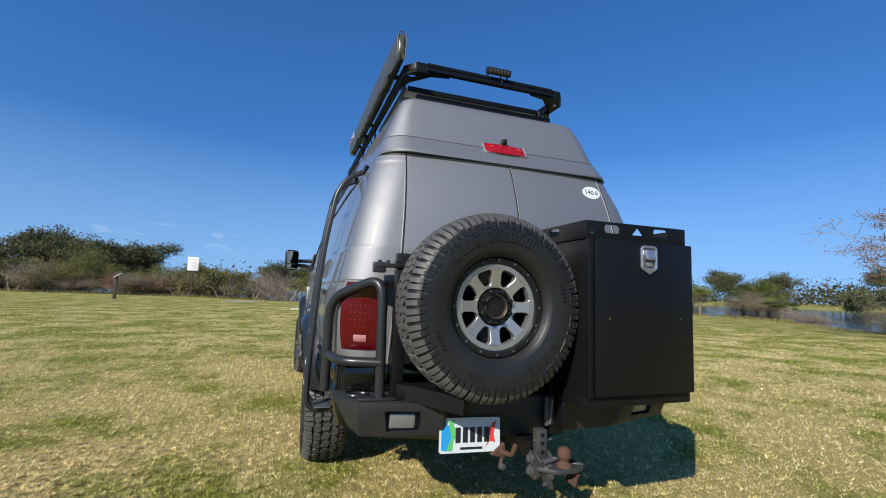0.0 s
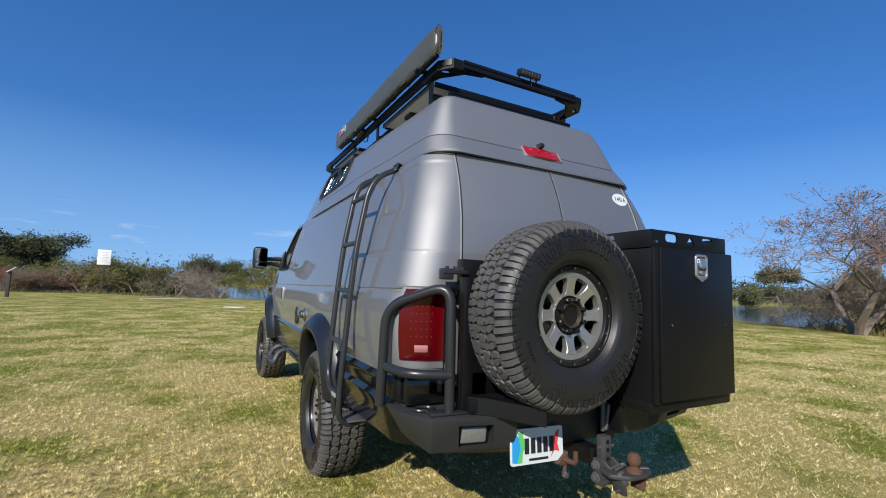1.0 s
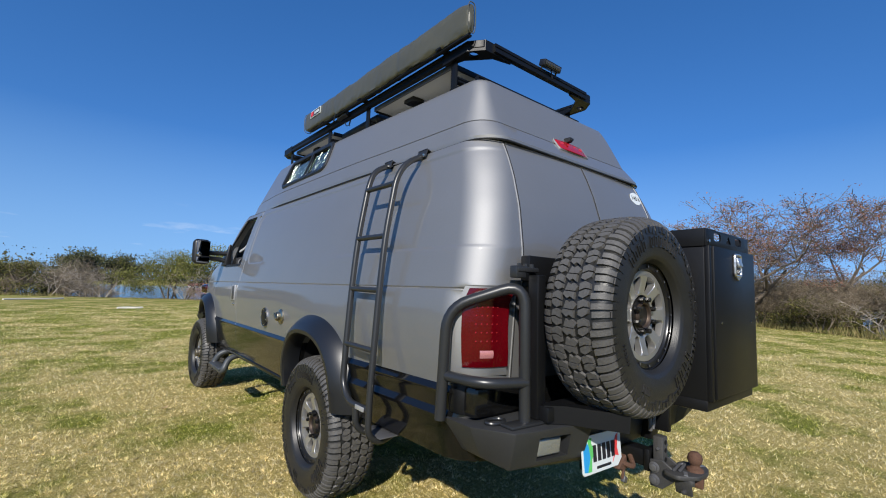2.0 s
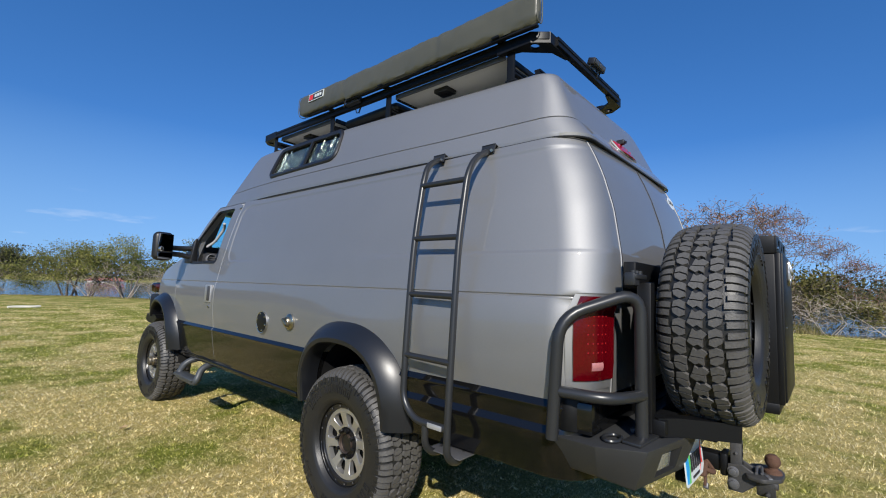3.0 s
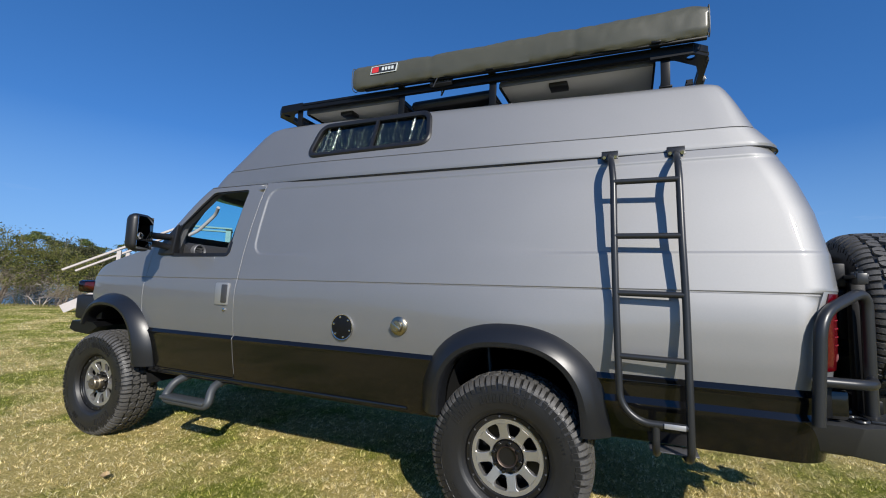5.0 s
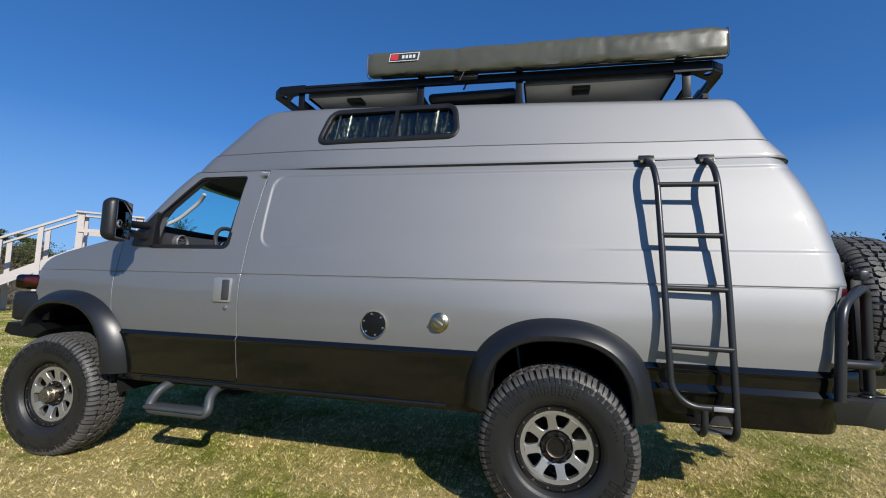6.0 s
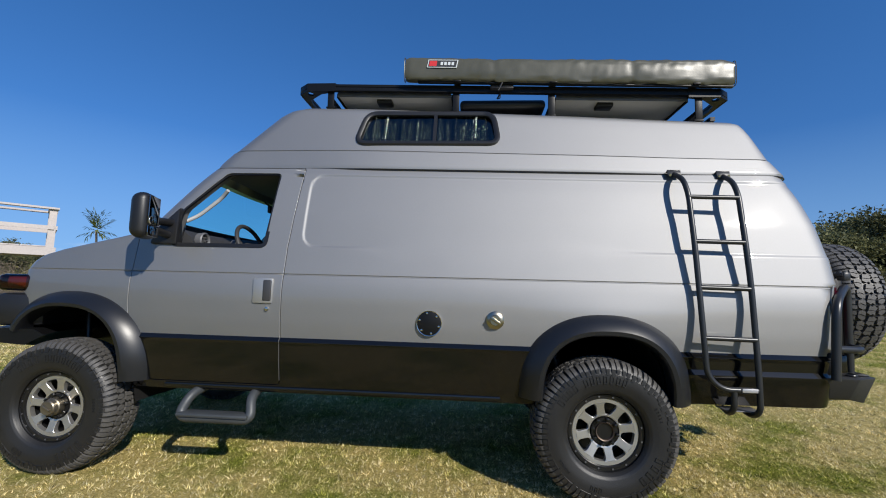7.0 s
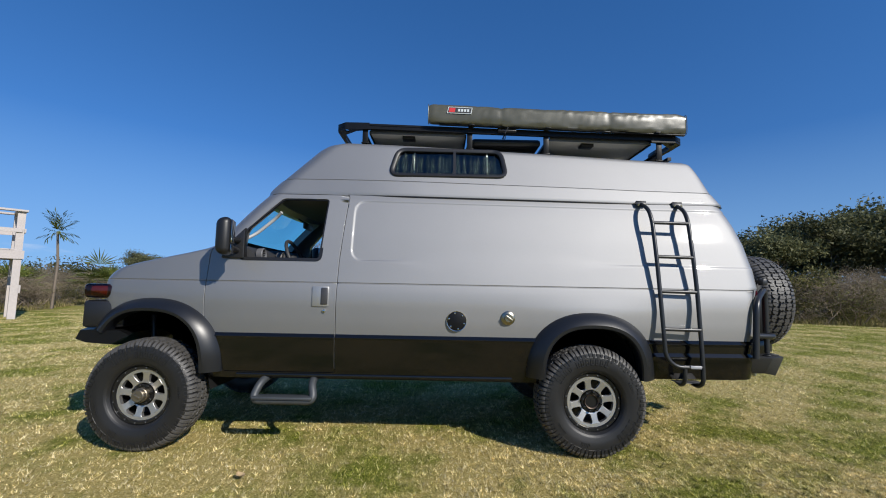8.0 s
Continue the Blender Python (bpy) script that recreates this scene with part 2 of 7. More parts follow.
def carve(bm, cutters, mode="DIFFERENCE"):
    """bm with the cutters taken away (or kept), as a new bmesh."""
    def temp(b):
        me = bpy.data.meshes.new("tmp")
        b.to_mesh(me)
        b.free()
        return new("tmp", me)
    def sound(me):
        b = bmesh.new()
        b.from_mesh(me)
        vol, loose = b.calc_volume(), sum(len(e.link_faces) != 2 for e in b.edges)
        b.free()
        return vol, loose
    base = temp(bm)
    for c in cutters:
        tool = temp(c)
        before = sound(base.data)[0]
        best = None
        for k in range(6):
            md = base.modifiers.new("cut", "BOOLEAN")
            md.operation, md.object, md.solver = mode, tool, "EXACT"
            bpy.context.view_layer.update()
            got = bpy.data.meshes.new_from_object(base.evaluated_get(bpy.context.evaluated_depsgraph_get()))
            base.modifiers.clear()
            b = bmesh.new()
            b.from_mesh(got)
            bmesh.ops.remove_doubles(b, verts=b.verts, dist=4e-5)
            bmesh.ops.dissolve_degenerate(b, edges=b.edges, dist=2e-5)
            b.to_mesh(got)
            b.free()
            vol, loose = sound(got)
            right = vol <= before + 0.01 and (mode != "DIFFERENCE" or vol > before * 0.4)
            if right and (best is None or loose < best[0]):
                best = (loose, got)
            if right and loose < 1:
                break
            tool.location = (0.0007 * (k + 1), 0.0031 * (k + 1), -0.0027 * (k + 1))
        if best:
            base.data = best[1]
        gone = tool.data
        bpy.data.objects.remove(tool)
        bpy.data.meshes.remove(gone)
    out = bmesh.new()
    out.from_mesh(base.data)
    gone = base.data
    bpy.data.objects.remove(base)
    bpy.data.meshes.remove(gone)
    return out


def curve_of(nodes):
    """Straight interpolation through (a, b) nodes."""
    aa, bb = [a for a, _ in nodes], [b for _, b in nodes]
    return lambda v: float(np.interp(v, aa, bb))


def smooth(a, b, v):
    t = min(1.0, max(0.0, (v - a) / (b - a)))
    return t * t * (3 - 2 * t)

# ---- ground, water ----
EDGE = [(-400, 60), (-70, 54), (-24, 46), (-10, 43), (-4, 38.5), (2.5, 35), (5.5, 30.5), (7.5, 26), (9.5, 22), (15.4, 19.9), (20, 22), (30, 27), (34, 25), (33, 19), (28, 13.9), (26.5, 10.2), (25.1, 6.5), (23.7, 4), (20.5, -1), (20.2, -4), (16.4, -16), (15, -19), (15, -45), (10, -400)]


def lawn_gap(x, y):
    """How far a place lies beyond the lawn's edge (minus: on the lawn). Works on arrays."""
    best = np.full(np.shape(x), 1e9)
    side = np.zeros(np.shape(x))
    for (ax, ay), (bx, by) in zip(EDGE, EDGE[1:]):
        dx, dy = bx - ax, by - ay
        t = np.clip(((x - ax) * dx + (y - ay) * dy) / (dx * dx + dy * dy), 0, 1)
        ex, ey = x - ax - t * dx, y - ay - t * dy
        d = np.hypot(ex, ey)
        s = np.sign(dx * ey - dy * ex)
        side = np.where(d < best, s, side)
        best = np.minimum(best, d)
    return best * side


def ground_z(x, y):
    g = lawn_gap(x, y)
    dip = np.interp(g, [-3, 0, 2.5, 6, 105, 114, 128, 400], [0, -0.08, -0.32, -1.2, -1.2, -0.3, 0.5, 1.6])
    way = np.degrees(np.arctan2(y + 3.0, x + 1.5))
    land = np.interp(way, [-180, -17, -12, 3, 8, 19, 23, 180], [1, 1, 0, 0, 1, 1, 0, 0])
    dip = dip * (1 - land) - 0.08 * land * np.clip((g + 3) / 3, 0, 1)
    r = np.hypot(x, y)
    return dip + 0.015 * np.sin(x * 0.9 + 1) * np.sin(y * 0.7) * np.clip(r / 8, 0, 1)


def ground():
    radii = np.concatenate([np.linspace(0.4, 12, 30), np.geomspace(12.6, 60, 60), np.geomspace(63, 2500, 34)])
    turns = np.linspace(0, 2 * np.pi, 161)[:-1]
    rr, aa = np.meshgrid(radii, turns, indexing="ij")
    x, y = rr * np.cos(aa), rr * np.sin(aa)
    z = ground_z(x, y)
    verts = np.vstack([[[0, 0, 0]], np.stack([x, y, z], -1).reshape(-1, 3)])
    n = len(turns)
    faces = [(0, 1 + k, 1 + (k + 1) % n) for k in range(n)]
    for i in range(len(radii) - 1):
        for k in range(n):
            a, b = 1 + i * n + k, 1 + i * n + (k + 1) % n
            faces.append((a, a + n, b + n, b))
    me = bpy.data.meshes.new("ground")
    me.from_pydata(verts.tolist(), [], faces)
    me.materials.append(GROUND)
    me.shade_smooth()
    return tagged(new("ground", me), "mown lawn, patchy green and straw-coloured winter grass", "ground", kind="structure")


def ground_material():
    m = bpy.data.materials.new("patchy_grass")
    m.use_nodes = True
    n, l = m.node_tree.nodes, m.node_tree.links
    b = n["Principled BSDF"]
    b.inputs["Roughness"].default_value = 0.95
    b.inputs["Specular IOR Level"].default_value = 0.1
    co = n.new("ShaderNodeTexCoord")
    def noise_at(scale, detail, rough=0.6):
        t = n.new("ShaderNodeTexNoise")
        t.inputs["Scale"].default_value, t.inputs["Detail"].default_value, t.inputs["Roughness"].default_value = scale, detail, rough
        l.new(co.outputs["Object"], t.inputs["Vector"])
        return t
    def ramp(src, stops):
        r = n.new("ShaderNodeValToRGB")
        while len(r.color_ramp.elements) < len(stops):
            r.color_ramp.elements.new(0.5)
        for e, (p, c) in zip(r.color_ramp.elements, stops):
            e.position, e.color = p, (*c, 1)
        l.new(src.outputs["Fac"], r.inputs["Fac"])
        return r
    def blend(a, b2, fac, mode="MIX"):
        x = n.new("ShaderNodeMix")
        x.data_type, x.blend_type = "RGBA", mode
        if isinstance(fac, float):
            x.inputs["Factor"].default_value = fac
        else:
            l.new(fac.outputs[0], x.inputs["Factor"])
        l.new(a.outputs["Color"] if "Color" in a.outputs else a.outputs[2], x.inputs[6])
        l.new(b2.outputs["Color"] if "Color" in b2.outputs else b2.outputs[2], x.inputs[7])
        return x
    patch = noise_at(0.85, 8, 0.68)
    fine = noise_at(60, 10, 0.85)
    # the darkest stops put the shade between tufts into the ground colour
    green = ramp(fine, [(0.33, (0.026, 0.034, 0.005)), (0.5, (0.165, 0.185, 0.026)), (0.66, (0.52, 0.48, 0.12))])
    straw = ramp(fine, [(0.33, (0.055, 0.042, 0.011)), (0.5, (0.43, 0.345, 0.115)), (0.66, (0.90, 0.73, 0.36))])
    mask = n.new("ShaderNodeMapRange")
    mask.inputs["From Min"].default_value, mask.inputs["From Max"].default_value = 0.42, 0.545
    away, lift, total = n.new("ShaderNodeVectorMath"), n.new("ShaderNodeMapRange"), n.new("ShaderNodeMath")
    away.operation, total.operation = "DISTANCE", "ADD"
    away.inputs[1].default_value = (2.0, -0.5, 0.0)
    lift.inputs["From Min"].default_value, lift.inputs["From Max"].default_value = 5.5, 12.0
    lift.inputs["To Min"].default_value, lift.inputs["To Max"].default_value = 0.016, -0.03
    l.new(co.outputs["Object"], away.inputs[0])
    l.new(away.outputs["Value"], lift.inputs["Value"])
    l.new(patch.outputs["Fac"], total.inputs[0])
    l.new(lift.outputs[0], total.inputs[1])
    l.new(total.outputs[0], mask.inputs["Value"])
    mixed = blend(green, straw, mask)
    l.new(mixed.outputs[2], b.inputs["Base Color"])
    bp = n.new("ShaderNodeBump")
    bp.inputs["Strength"].default_value, bp.inputs["Distance"].default_value = 0.8, 0.03
    l.new(fine.outputs["Fac"], bp.inputs["Height"])
    l.new(bp.outputs[0], b.inputs["Normal"])
    return m


GROUND = ground_material()
lawn = ground()

WATER = material("pond_water", (0.012, 0.045, 0.12), 0.05, 0.0, spec=0.5, bump=1.0, bump_scale=3.0)
bm = bmesh.new()
bmesh.ops.create_circle(bm, cap_ends=True, segments=96, radius=900)
bmesh.ops.translate(bm, vec=(0, 0, -0.2), verts=bm.verts)
tagged(part("water", bm, WATER), "blue rippled pond water beyond the lawn", "water", kind="structure")

# ---- van ----
R_TYRE, WHEEL_X, BASE = 0.43, -0.90, 3.505
SEAM = 2.045
side_w = curve_of([(0.55, 0.93), (0.62, 0.95), (0.75, 0.975), (0.872, 0.992), (0.882, 0.998), (0.908, 0.981), (1.0, 0.994), (1.15, 1.004), (1.25, 1.0), (1.300, 0.990),
                   (1.309, 0.988), (1.3115, 0.981), (1.316, 0.981), (1.319, 0.9855), (1.5, 0.950), (1.7, 0.905), (1.9, 0.848), (2.0, 0.812), (2.045, 0.790), (2.2, 0.75)])
rear_y = curve_of([(0.55, -1.40), (0.9, -1.425), (1.30, -1.43), (1.33, -1.465), (1.5, -1.455), (1.7, -1.42), (1.85, -1.375), (1.95, -1.335), (2.045, -1.29), (2.2, -1.2)])
front_y = curve_of([(0.55, 3.75), (0.75, 3.95), (0.95, 4.03), (1.15, 4.07), (1.31, 4.07), (1.37, 4.03), (1.415, 3.96), (1.455, 3.82), (1.497, 3.62), (1.538, 3.42), (1.575, 3.26),
                    (1.605, 3.18), (1.635, 3.15), (1.68, 3.115), (1.85, 2.97), (2.045, 2.80), (2.2, 2.67)])


def stamped(y, z):
    """The shallow pressed field in the load bay's side."""
    cy, cz, hy, hz, r = -0.03, 1.745, 1.97, 0.245, 0.09
    if y < 1.62:
        w = 0.010 + 0.11 * smooth(1.62, 1.2, y) * smooth(-0.35, 0.45, y)
        return 0.007 * smooth(0.007, -0.008, z - 1.99) * smooth(1.5 - w, 1.5 + w, z) * smooth(-2.0, -1.96, y)
    qx, qz = abs(y - cy) - hy + r, abs(z - cz) - hz + r
    d = math.hypot(max(qx, 0), max(qz, 0)) + min(max(qx, qz), 0) - r
    return 0.007 * smooth(0.007, -0.008, d)


def side_x(y, z):
    """Half width of the body."""
    w = side_w(z)
    if y < 0.3:
        w *= 1 - 0.03 * min(1.0, ((0.3 - y) / 1.6)) ** 2
    if y > 2.7:
        w *= 1 - 0.09 * min(1.0, (y - 2.7) / 1.35) ** 2
    if y < -0.3:
        w += 0.02 * smooth(0.808, 0.778, z)
    w += 0.018 * math.exp(-((y + 0.05) / 0.5) ** 2) * smooth(1.27, 1.08, z)
    return w - stamped(y, z)


def plan(z, inset=0.0, y_min=None, y_max=None, corner=0.18, fx=0.42, fy=0.22):
    """The body's outline at a height, from the middle of the tail round the left side to the middle of the nose and back."""
    yr, yf = rear_y(z) + inset, front_y(z) - inset
    yr, yf = max(yr, y_min if y_min is not None else yr), min(yf, y_max if y_max is not None else yf)
    rc = max(0.03, corner - inset)
    a, b = yr + rc, yf - fy
    half = []
    wr = side_x(a, z) - inset
    for t in np.linspace(0, 1, 9)[:-1]:
        half.append((-(wr - rc) * t, yr + 0.012 * (t * t)))
    for k in range(12):
        q = math.pi / 2 * k / 12
        half.append((-(wr - rc) - rc * math.sin(q), a - rc * math.cos(q) + 0.012 * math.cos(q)))
    lo = max(a, STATIONS[0] - 0.05)
    ys = [lo + (STATIONS[-1] - lo) * (s - STATIONS[0]) / (STATIONS[-1] - STATIONS[0]) for s in STATIONS] if y_min is not None else STATIONS
    ys = [a] + [v for v in ys if v > a + 0.004] + list(np.linspace(STATIONS[-1], b, 20)[1:])
    for y in ys:
        half.append((-(side_x(y, z) - inset), y))
    wf = side_x(b, z) - inset
    for k in range(1, 11):
        q = math.pi / 2 * k / 10
        half.append((-(wf - fx) - fx * math.cos(q), b + fy * math.sin(q)))
    for t in np.linspace(0, 1, 6)[1:]:
        half.append((-(wf - fx) * (1 - t), yf + 0.02 * (1 - (1 - t) ** 2)))
    full = half + [(-x, y) for x, y in half[-2:0:-1]]
    up = 0.05 * smooth(0.80, 0.56, z)
    return [(x, y, z + rake(y) * smooth(1.4, 2.045, z) + up * smooth(-0.2, -0.5, y)) for x, y in full]


def rake(y):
    """The roof seam climbs a little towards the front."""
    return 0.012 * max(0.0, y + 0.5)


def fine_list(base, spots, reach, step):
    out = set(round(v, 4) for v in base)
    for s in spots:
        out |= {round(s + k * step, 4) for k in range(-int(reach / step), int(reach / step) + 1)}
    return sorted(out)


STATIONS = fine_list(np.linspace(-1.08, 2.32, 44), [1.94], 0.06, 0.006)
LEVELS = fine_list(list(np.linspace(0.55, 2.04, 40)) + [0.778, 0.808, 0.872, 0.882, 0.908, 1.300, 1.309, 1.3115, 1.316, 1.319, 2.045], [1.99, 1.5], 0.042, 0.007)
LEVELS = [z for z in LEVELS if z <= 2.045]
LEVELS = sorted(set(LEVELS) | {round(v, 4) for v in np.arange(1.33, 1.66, 0.015)})


def side_prism(poly, outer=-1.3, depth=0.06, low=None):
    """A cutter for the left side whose inner face follows the body's slope."""
    return prism(poly, "x", [outer] * len(poly), [-(side_w(z) - depth) for _, z in poly])


def offset_poly(poly, d):
    """A polygon in (y, z) moved inwards by d."""
    pts = [Vector(p) for p in poly]
    area = sum(a.x * b.y - a.y * b.x for a, b in zip(pts, pts[1:] + pts[:1]))
    sgn = 1 if area > 0 else -1
    out = []
    for i, p in enumerate(pts):
        u, v = (p - pts[i - 1]).normalized(), (pts[(i + 1) % len(pts)] - p).normalized()
        nu, nv = Vector((-u.y, u.x)) * sgn, Vector((-v.y, v.x)) * sgn
        w = (nu + nv).normalized()
        out.append(tuple(p + w * d / max(0.3, w.dot(nu))))
    return out


def flat_round(poly, r, steps=5):
    return [(p.x, p.y) for p in rounded([(a, b, 0) for a, b in poly], r, steps, closed=True)]


DOOR = flat_round([(2.035, 0.60), (2.93, 0.60), (3.04, 0.84), (3.085, 1.05), (3.09, 1.56), (2.70, 2.075), (1.995, 2.075), (2.03, 1.5)], 0.03, 3)
WINDOW = flat_round([(2.19, 1.50), (2.84, 1.50), (2.825, 1.745), (2.56, 2.03), (2.165, 2.03)], 0.035, 4)


def arch(cy, half, top, low=0.3, front=None):
    """The outline of a wheel opening in (y, z)."""
    pts = []
    for k in range(25):
        q = math.pi * k / 24
        c, s = math.cos(q), math.sin(q)
        pts.append((cy + half * math.copysign(abs(c) ** 0.75, c), 0.60 + (top - 0.60) * s ** 0.8))
    return [(cy + half + 0.03, low)] + pts + [(cy - half - 0.03, low)]


def van():
    v = thing("camper_van", "lifted silver-grey high-roof camper van with black lower sides, parked on grass", "van")
    two = [SILVER, BLACKPAINT]
    shell = loft([plan(z) for z in LEVELS])
    for f in shell.faces:
        f.material_index = 1 if f.calc_center_median().z < 0.907 else 0
    doored = carve(shell.copy(), [side_prism(offset_poly(DOOR, 0.004))], "INTERSECT")
    zs = [0.70, 0.9, 1.2, 1.5, 1.56, 1.60, 1.66, 1.8, 1.9, 2.03]
    cabin = loft([plan(z, 0.065, y_min=1.2, y_max=3.16) for z in zs])
    through_glass = prism(WINDOW, "x", 0.5, 1.5)
    screen = prism([(2.90, 1.69), (3.5, 1.69), (3.5, 2.02), (2.40, 2.02)], "x", -0.70, 0.70)
    wells = []
    for cy, half, top in ((0.0, 0.38, 1.0), (3.49, 0.44, 1.09)):
        a = arch(cy, half, top)
        wells += [prism(a, "x", -1.4, -0.42), prism(a, "x", 0.42, 1.4)]
    nose = [(3.6, 0.3), (4.3, 0.3), (4.3, 0.87), (3.6, 0.87)]
    wells += [prism(nose, "x", -1.41, -0.43), prism(nose, "x", 0.43, 1.41)]
    body = carve(shell, [cabin, through_glass, prism(WINDOW, "x", -1.4, -0.3), side_prism(DOOR, depth=0.05), screen] + wells)
    for f in body.faces:
        f.material_index = 1 if f.calc_center_median().z < 0.907 else 0
    edged(part("body", body, two, v, "silver-grey metallic body with gloss black lower sides"))
    door = carve(doored, [through_glass2(), prism(arch(3.49, 0.44, 1.09), "x", -1.4, -0.42)])
    for f in door.faces:
        f.material_index = 1 if f.calc_center_median().z < 0.907 else 0
    edged(part("driver_door", door, two, v, "silver-grey front door, window rolled down"))
    return v


def edged(ob):
    """Rounds the sharp panel edges."""
    md = ob.modifiers.new("edge", "BEVEL")
    md.width, md.segments, md.limit_method, md.angle_limit, md.use_clamp_overlap, md.harden_normals = 0.002, 2, "ANGLE", radians(42), False, False


def through_glass2():
    return prism(WINDOW, "x", -1.5, -0.5)


VAN = van()


def tail_y(x, z):
    """The tail's face at a place across and up."""
    rc, yr = 0.18, rear_y(z)
    wr = side_x(yr + rc, z)
    over = abs(x) - (wr - rc)
    if over <= 0:
        return yr + 0.012 * (x / (wr - rc)) ** 2
    q = math.asin(min(1.0, over / rc))
    return yr + rc - (rc - 0.012) * math.cos(q)


for x0, x1, lead in ((-0.635, -0.715, -1), (0.0, 0.0, 1), (0.635, 0.715, -1)):
    zs = [2.035 - 1.18 * k / 30 for k in range(31)]
    xs = [x0 + (x1 - x0) * k / 30 for k in range(31)]
    part("door_gap", sweep([(x, tail_y(x, z), z) for x, z in zip(xs, zs)], circle(0.0042, 6), up=(0, -1, 0)), material("joint_rubber", (0.006, 0.006, 0.006), 0.8) if "joint_rubber" not in bpy.data.materials else bpy.data.materials["joint_rubber"], VAN, "dark gap between the tail doors")
    part("door_edge", sweep([(x + lead * 0.0055, tail_y(x + lead * 0.0055, z), z) for x, z in zip(xs, zs)], circle(0.0036, 8), up=(0, -1, 0)), SILVER, VAN)

# High roof
roof_rise = lambda y: float(np.interp(y, [-1.1, 2.1], [0.435, 0.535]))
roof_side = curve_of([(0.0, 0.798), (0.03, 0.800), (0.06, 0.796), (0.25, 0.770), (0.256, 0.758), (0.264, 0.758), (0.272, 0.763), (0.85, 0.657), (0.93, 0.640), (0.975, 0.613), (1.0, 0.57)])
roof_rear = curve_of([(0.0, -1.30), (0.03, -1.30), (0.25, -1.224), (0.256, -1.210), (0.264, -1.210), (0.272, -1.214), (0.85, -1.10), (0.93, -1.08), (0.975, -1.05), (1.0, -1.0)])
roof_front = curve_of([(0.0, 2.79), (0.08, 2.78), (0.255, 2.695), (0.264, 2.685), (0.85, 2.39), (0.93, 2.33), (1.0, 2.22)])


def roof_ring(s, shrink=1.0, lift=0.0):
    yr, yf = roof_rear(s), roof_front(s)
    mid = (yr + yf) / 2
    w = roof_side(s) * shrink
    yr, yf = mid + (yr - mid) * shrink, mid + (yf - mid) * shrink
    rc, rf = (0.16 - 0.085 * min(1.0, s * 1.4)) * shrink, 0.22 * shrink
    half = []
    def taper(y):
        return 1 - 0.05 * smooth(0.2, -1.4, y) - 0.09 * smooth(1.4, 2.8, y)
    for t in np.linspace(0, 1, 7)[:-1]:
        half.append((-(w * taper(yr) - rc) * t, yr))
    for k in range(9):
        q = math.pi / 2 * k / 9
        half.append((-(w * taper(yr) - rc) - rc * math.sin(q), yr + rc - rc * math.cos(q)))
    for y in np.linspace(yr + rc, yf - rf, 40):
        half.append((-w * taper(y), y))
    for k in range(1, 10):
        q = math.pi / 2 * k / 9
        half.append((-(w * taper(yf - rf) - rf) - rf * math.cos(q), yf - rf + rf * math.sin(q)))
    for t in np.linspace(0, 1, 5)[1:]:
        half.append((-(w * taper(yf - rf) - rf) * (1 - t), yf + 0.03 * (1 - (1 - t) ** 2)))
    ring = [(x, y) for x, y in half] + [(-x, y) for x, y in half[-2:0:-1]]
    return [(x, y, SEAM + 0.006 + rake(y) + s * roof_rise(y) + lift) for x, y in ring]


ROOF_LEVELS = [0, 0.03, 0.06, 0.12, 0.19, 0.25, 0.256, 0.264, 0.272, 0.34, 0.44, 0.54, 0.64, 0.74, 0.85, 0.89, 0.93, 0.955, 0.975, 0.99, 1.0]
ROOF_WINDOW = flat_round([(0.645, 2.278), (1.665, 2.278), (1.605, 2.53), (0.685, 2.53)], 0.075, 6)
roof = loft([roof_ring(s) for s in ROOF_LEVELS] + [roof_ring(1, 0.9, 0.012), roof_ring(1, 0.6, 0.03), roof_ring(1, 0.2, 0.04)])
roof = carve(roof, [prism(offset_poly(ROOF_WINDOW, 0.012), "x", -0.9, -0.56)])
part("high_roof", roof, SILVER, VAN, "moulded silver-grey fibreglass high roof")

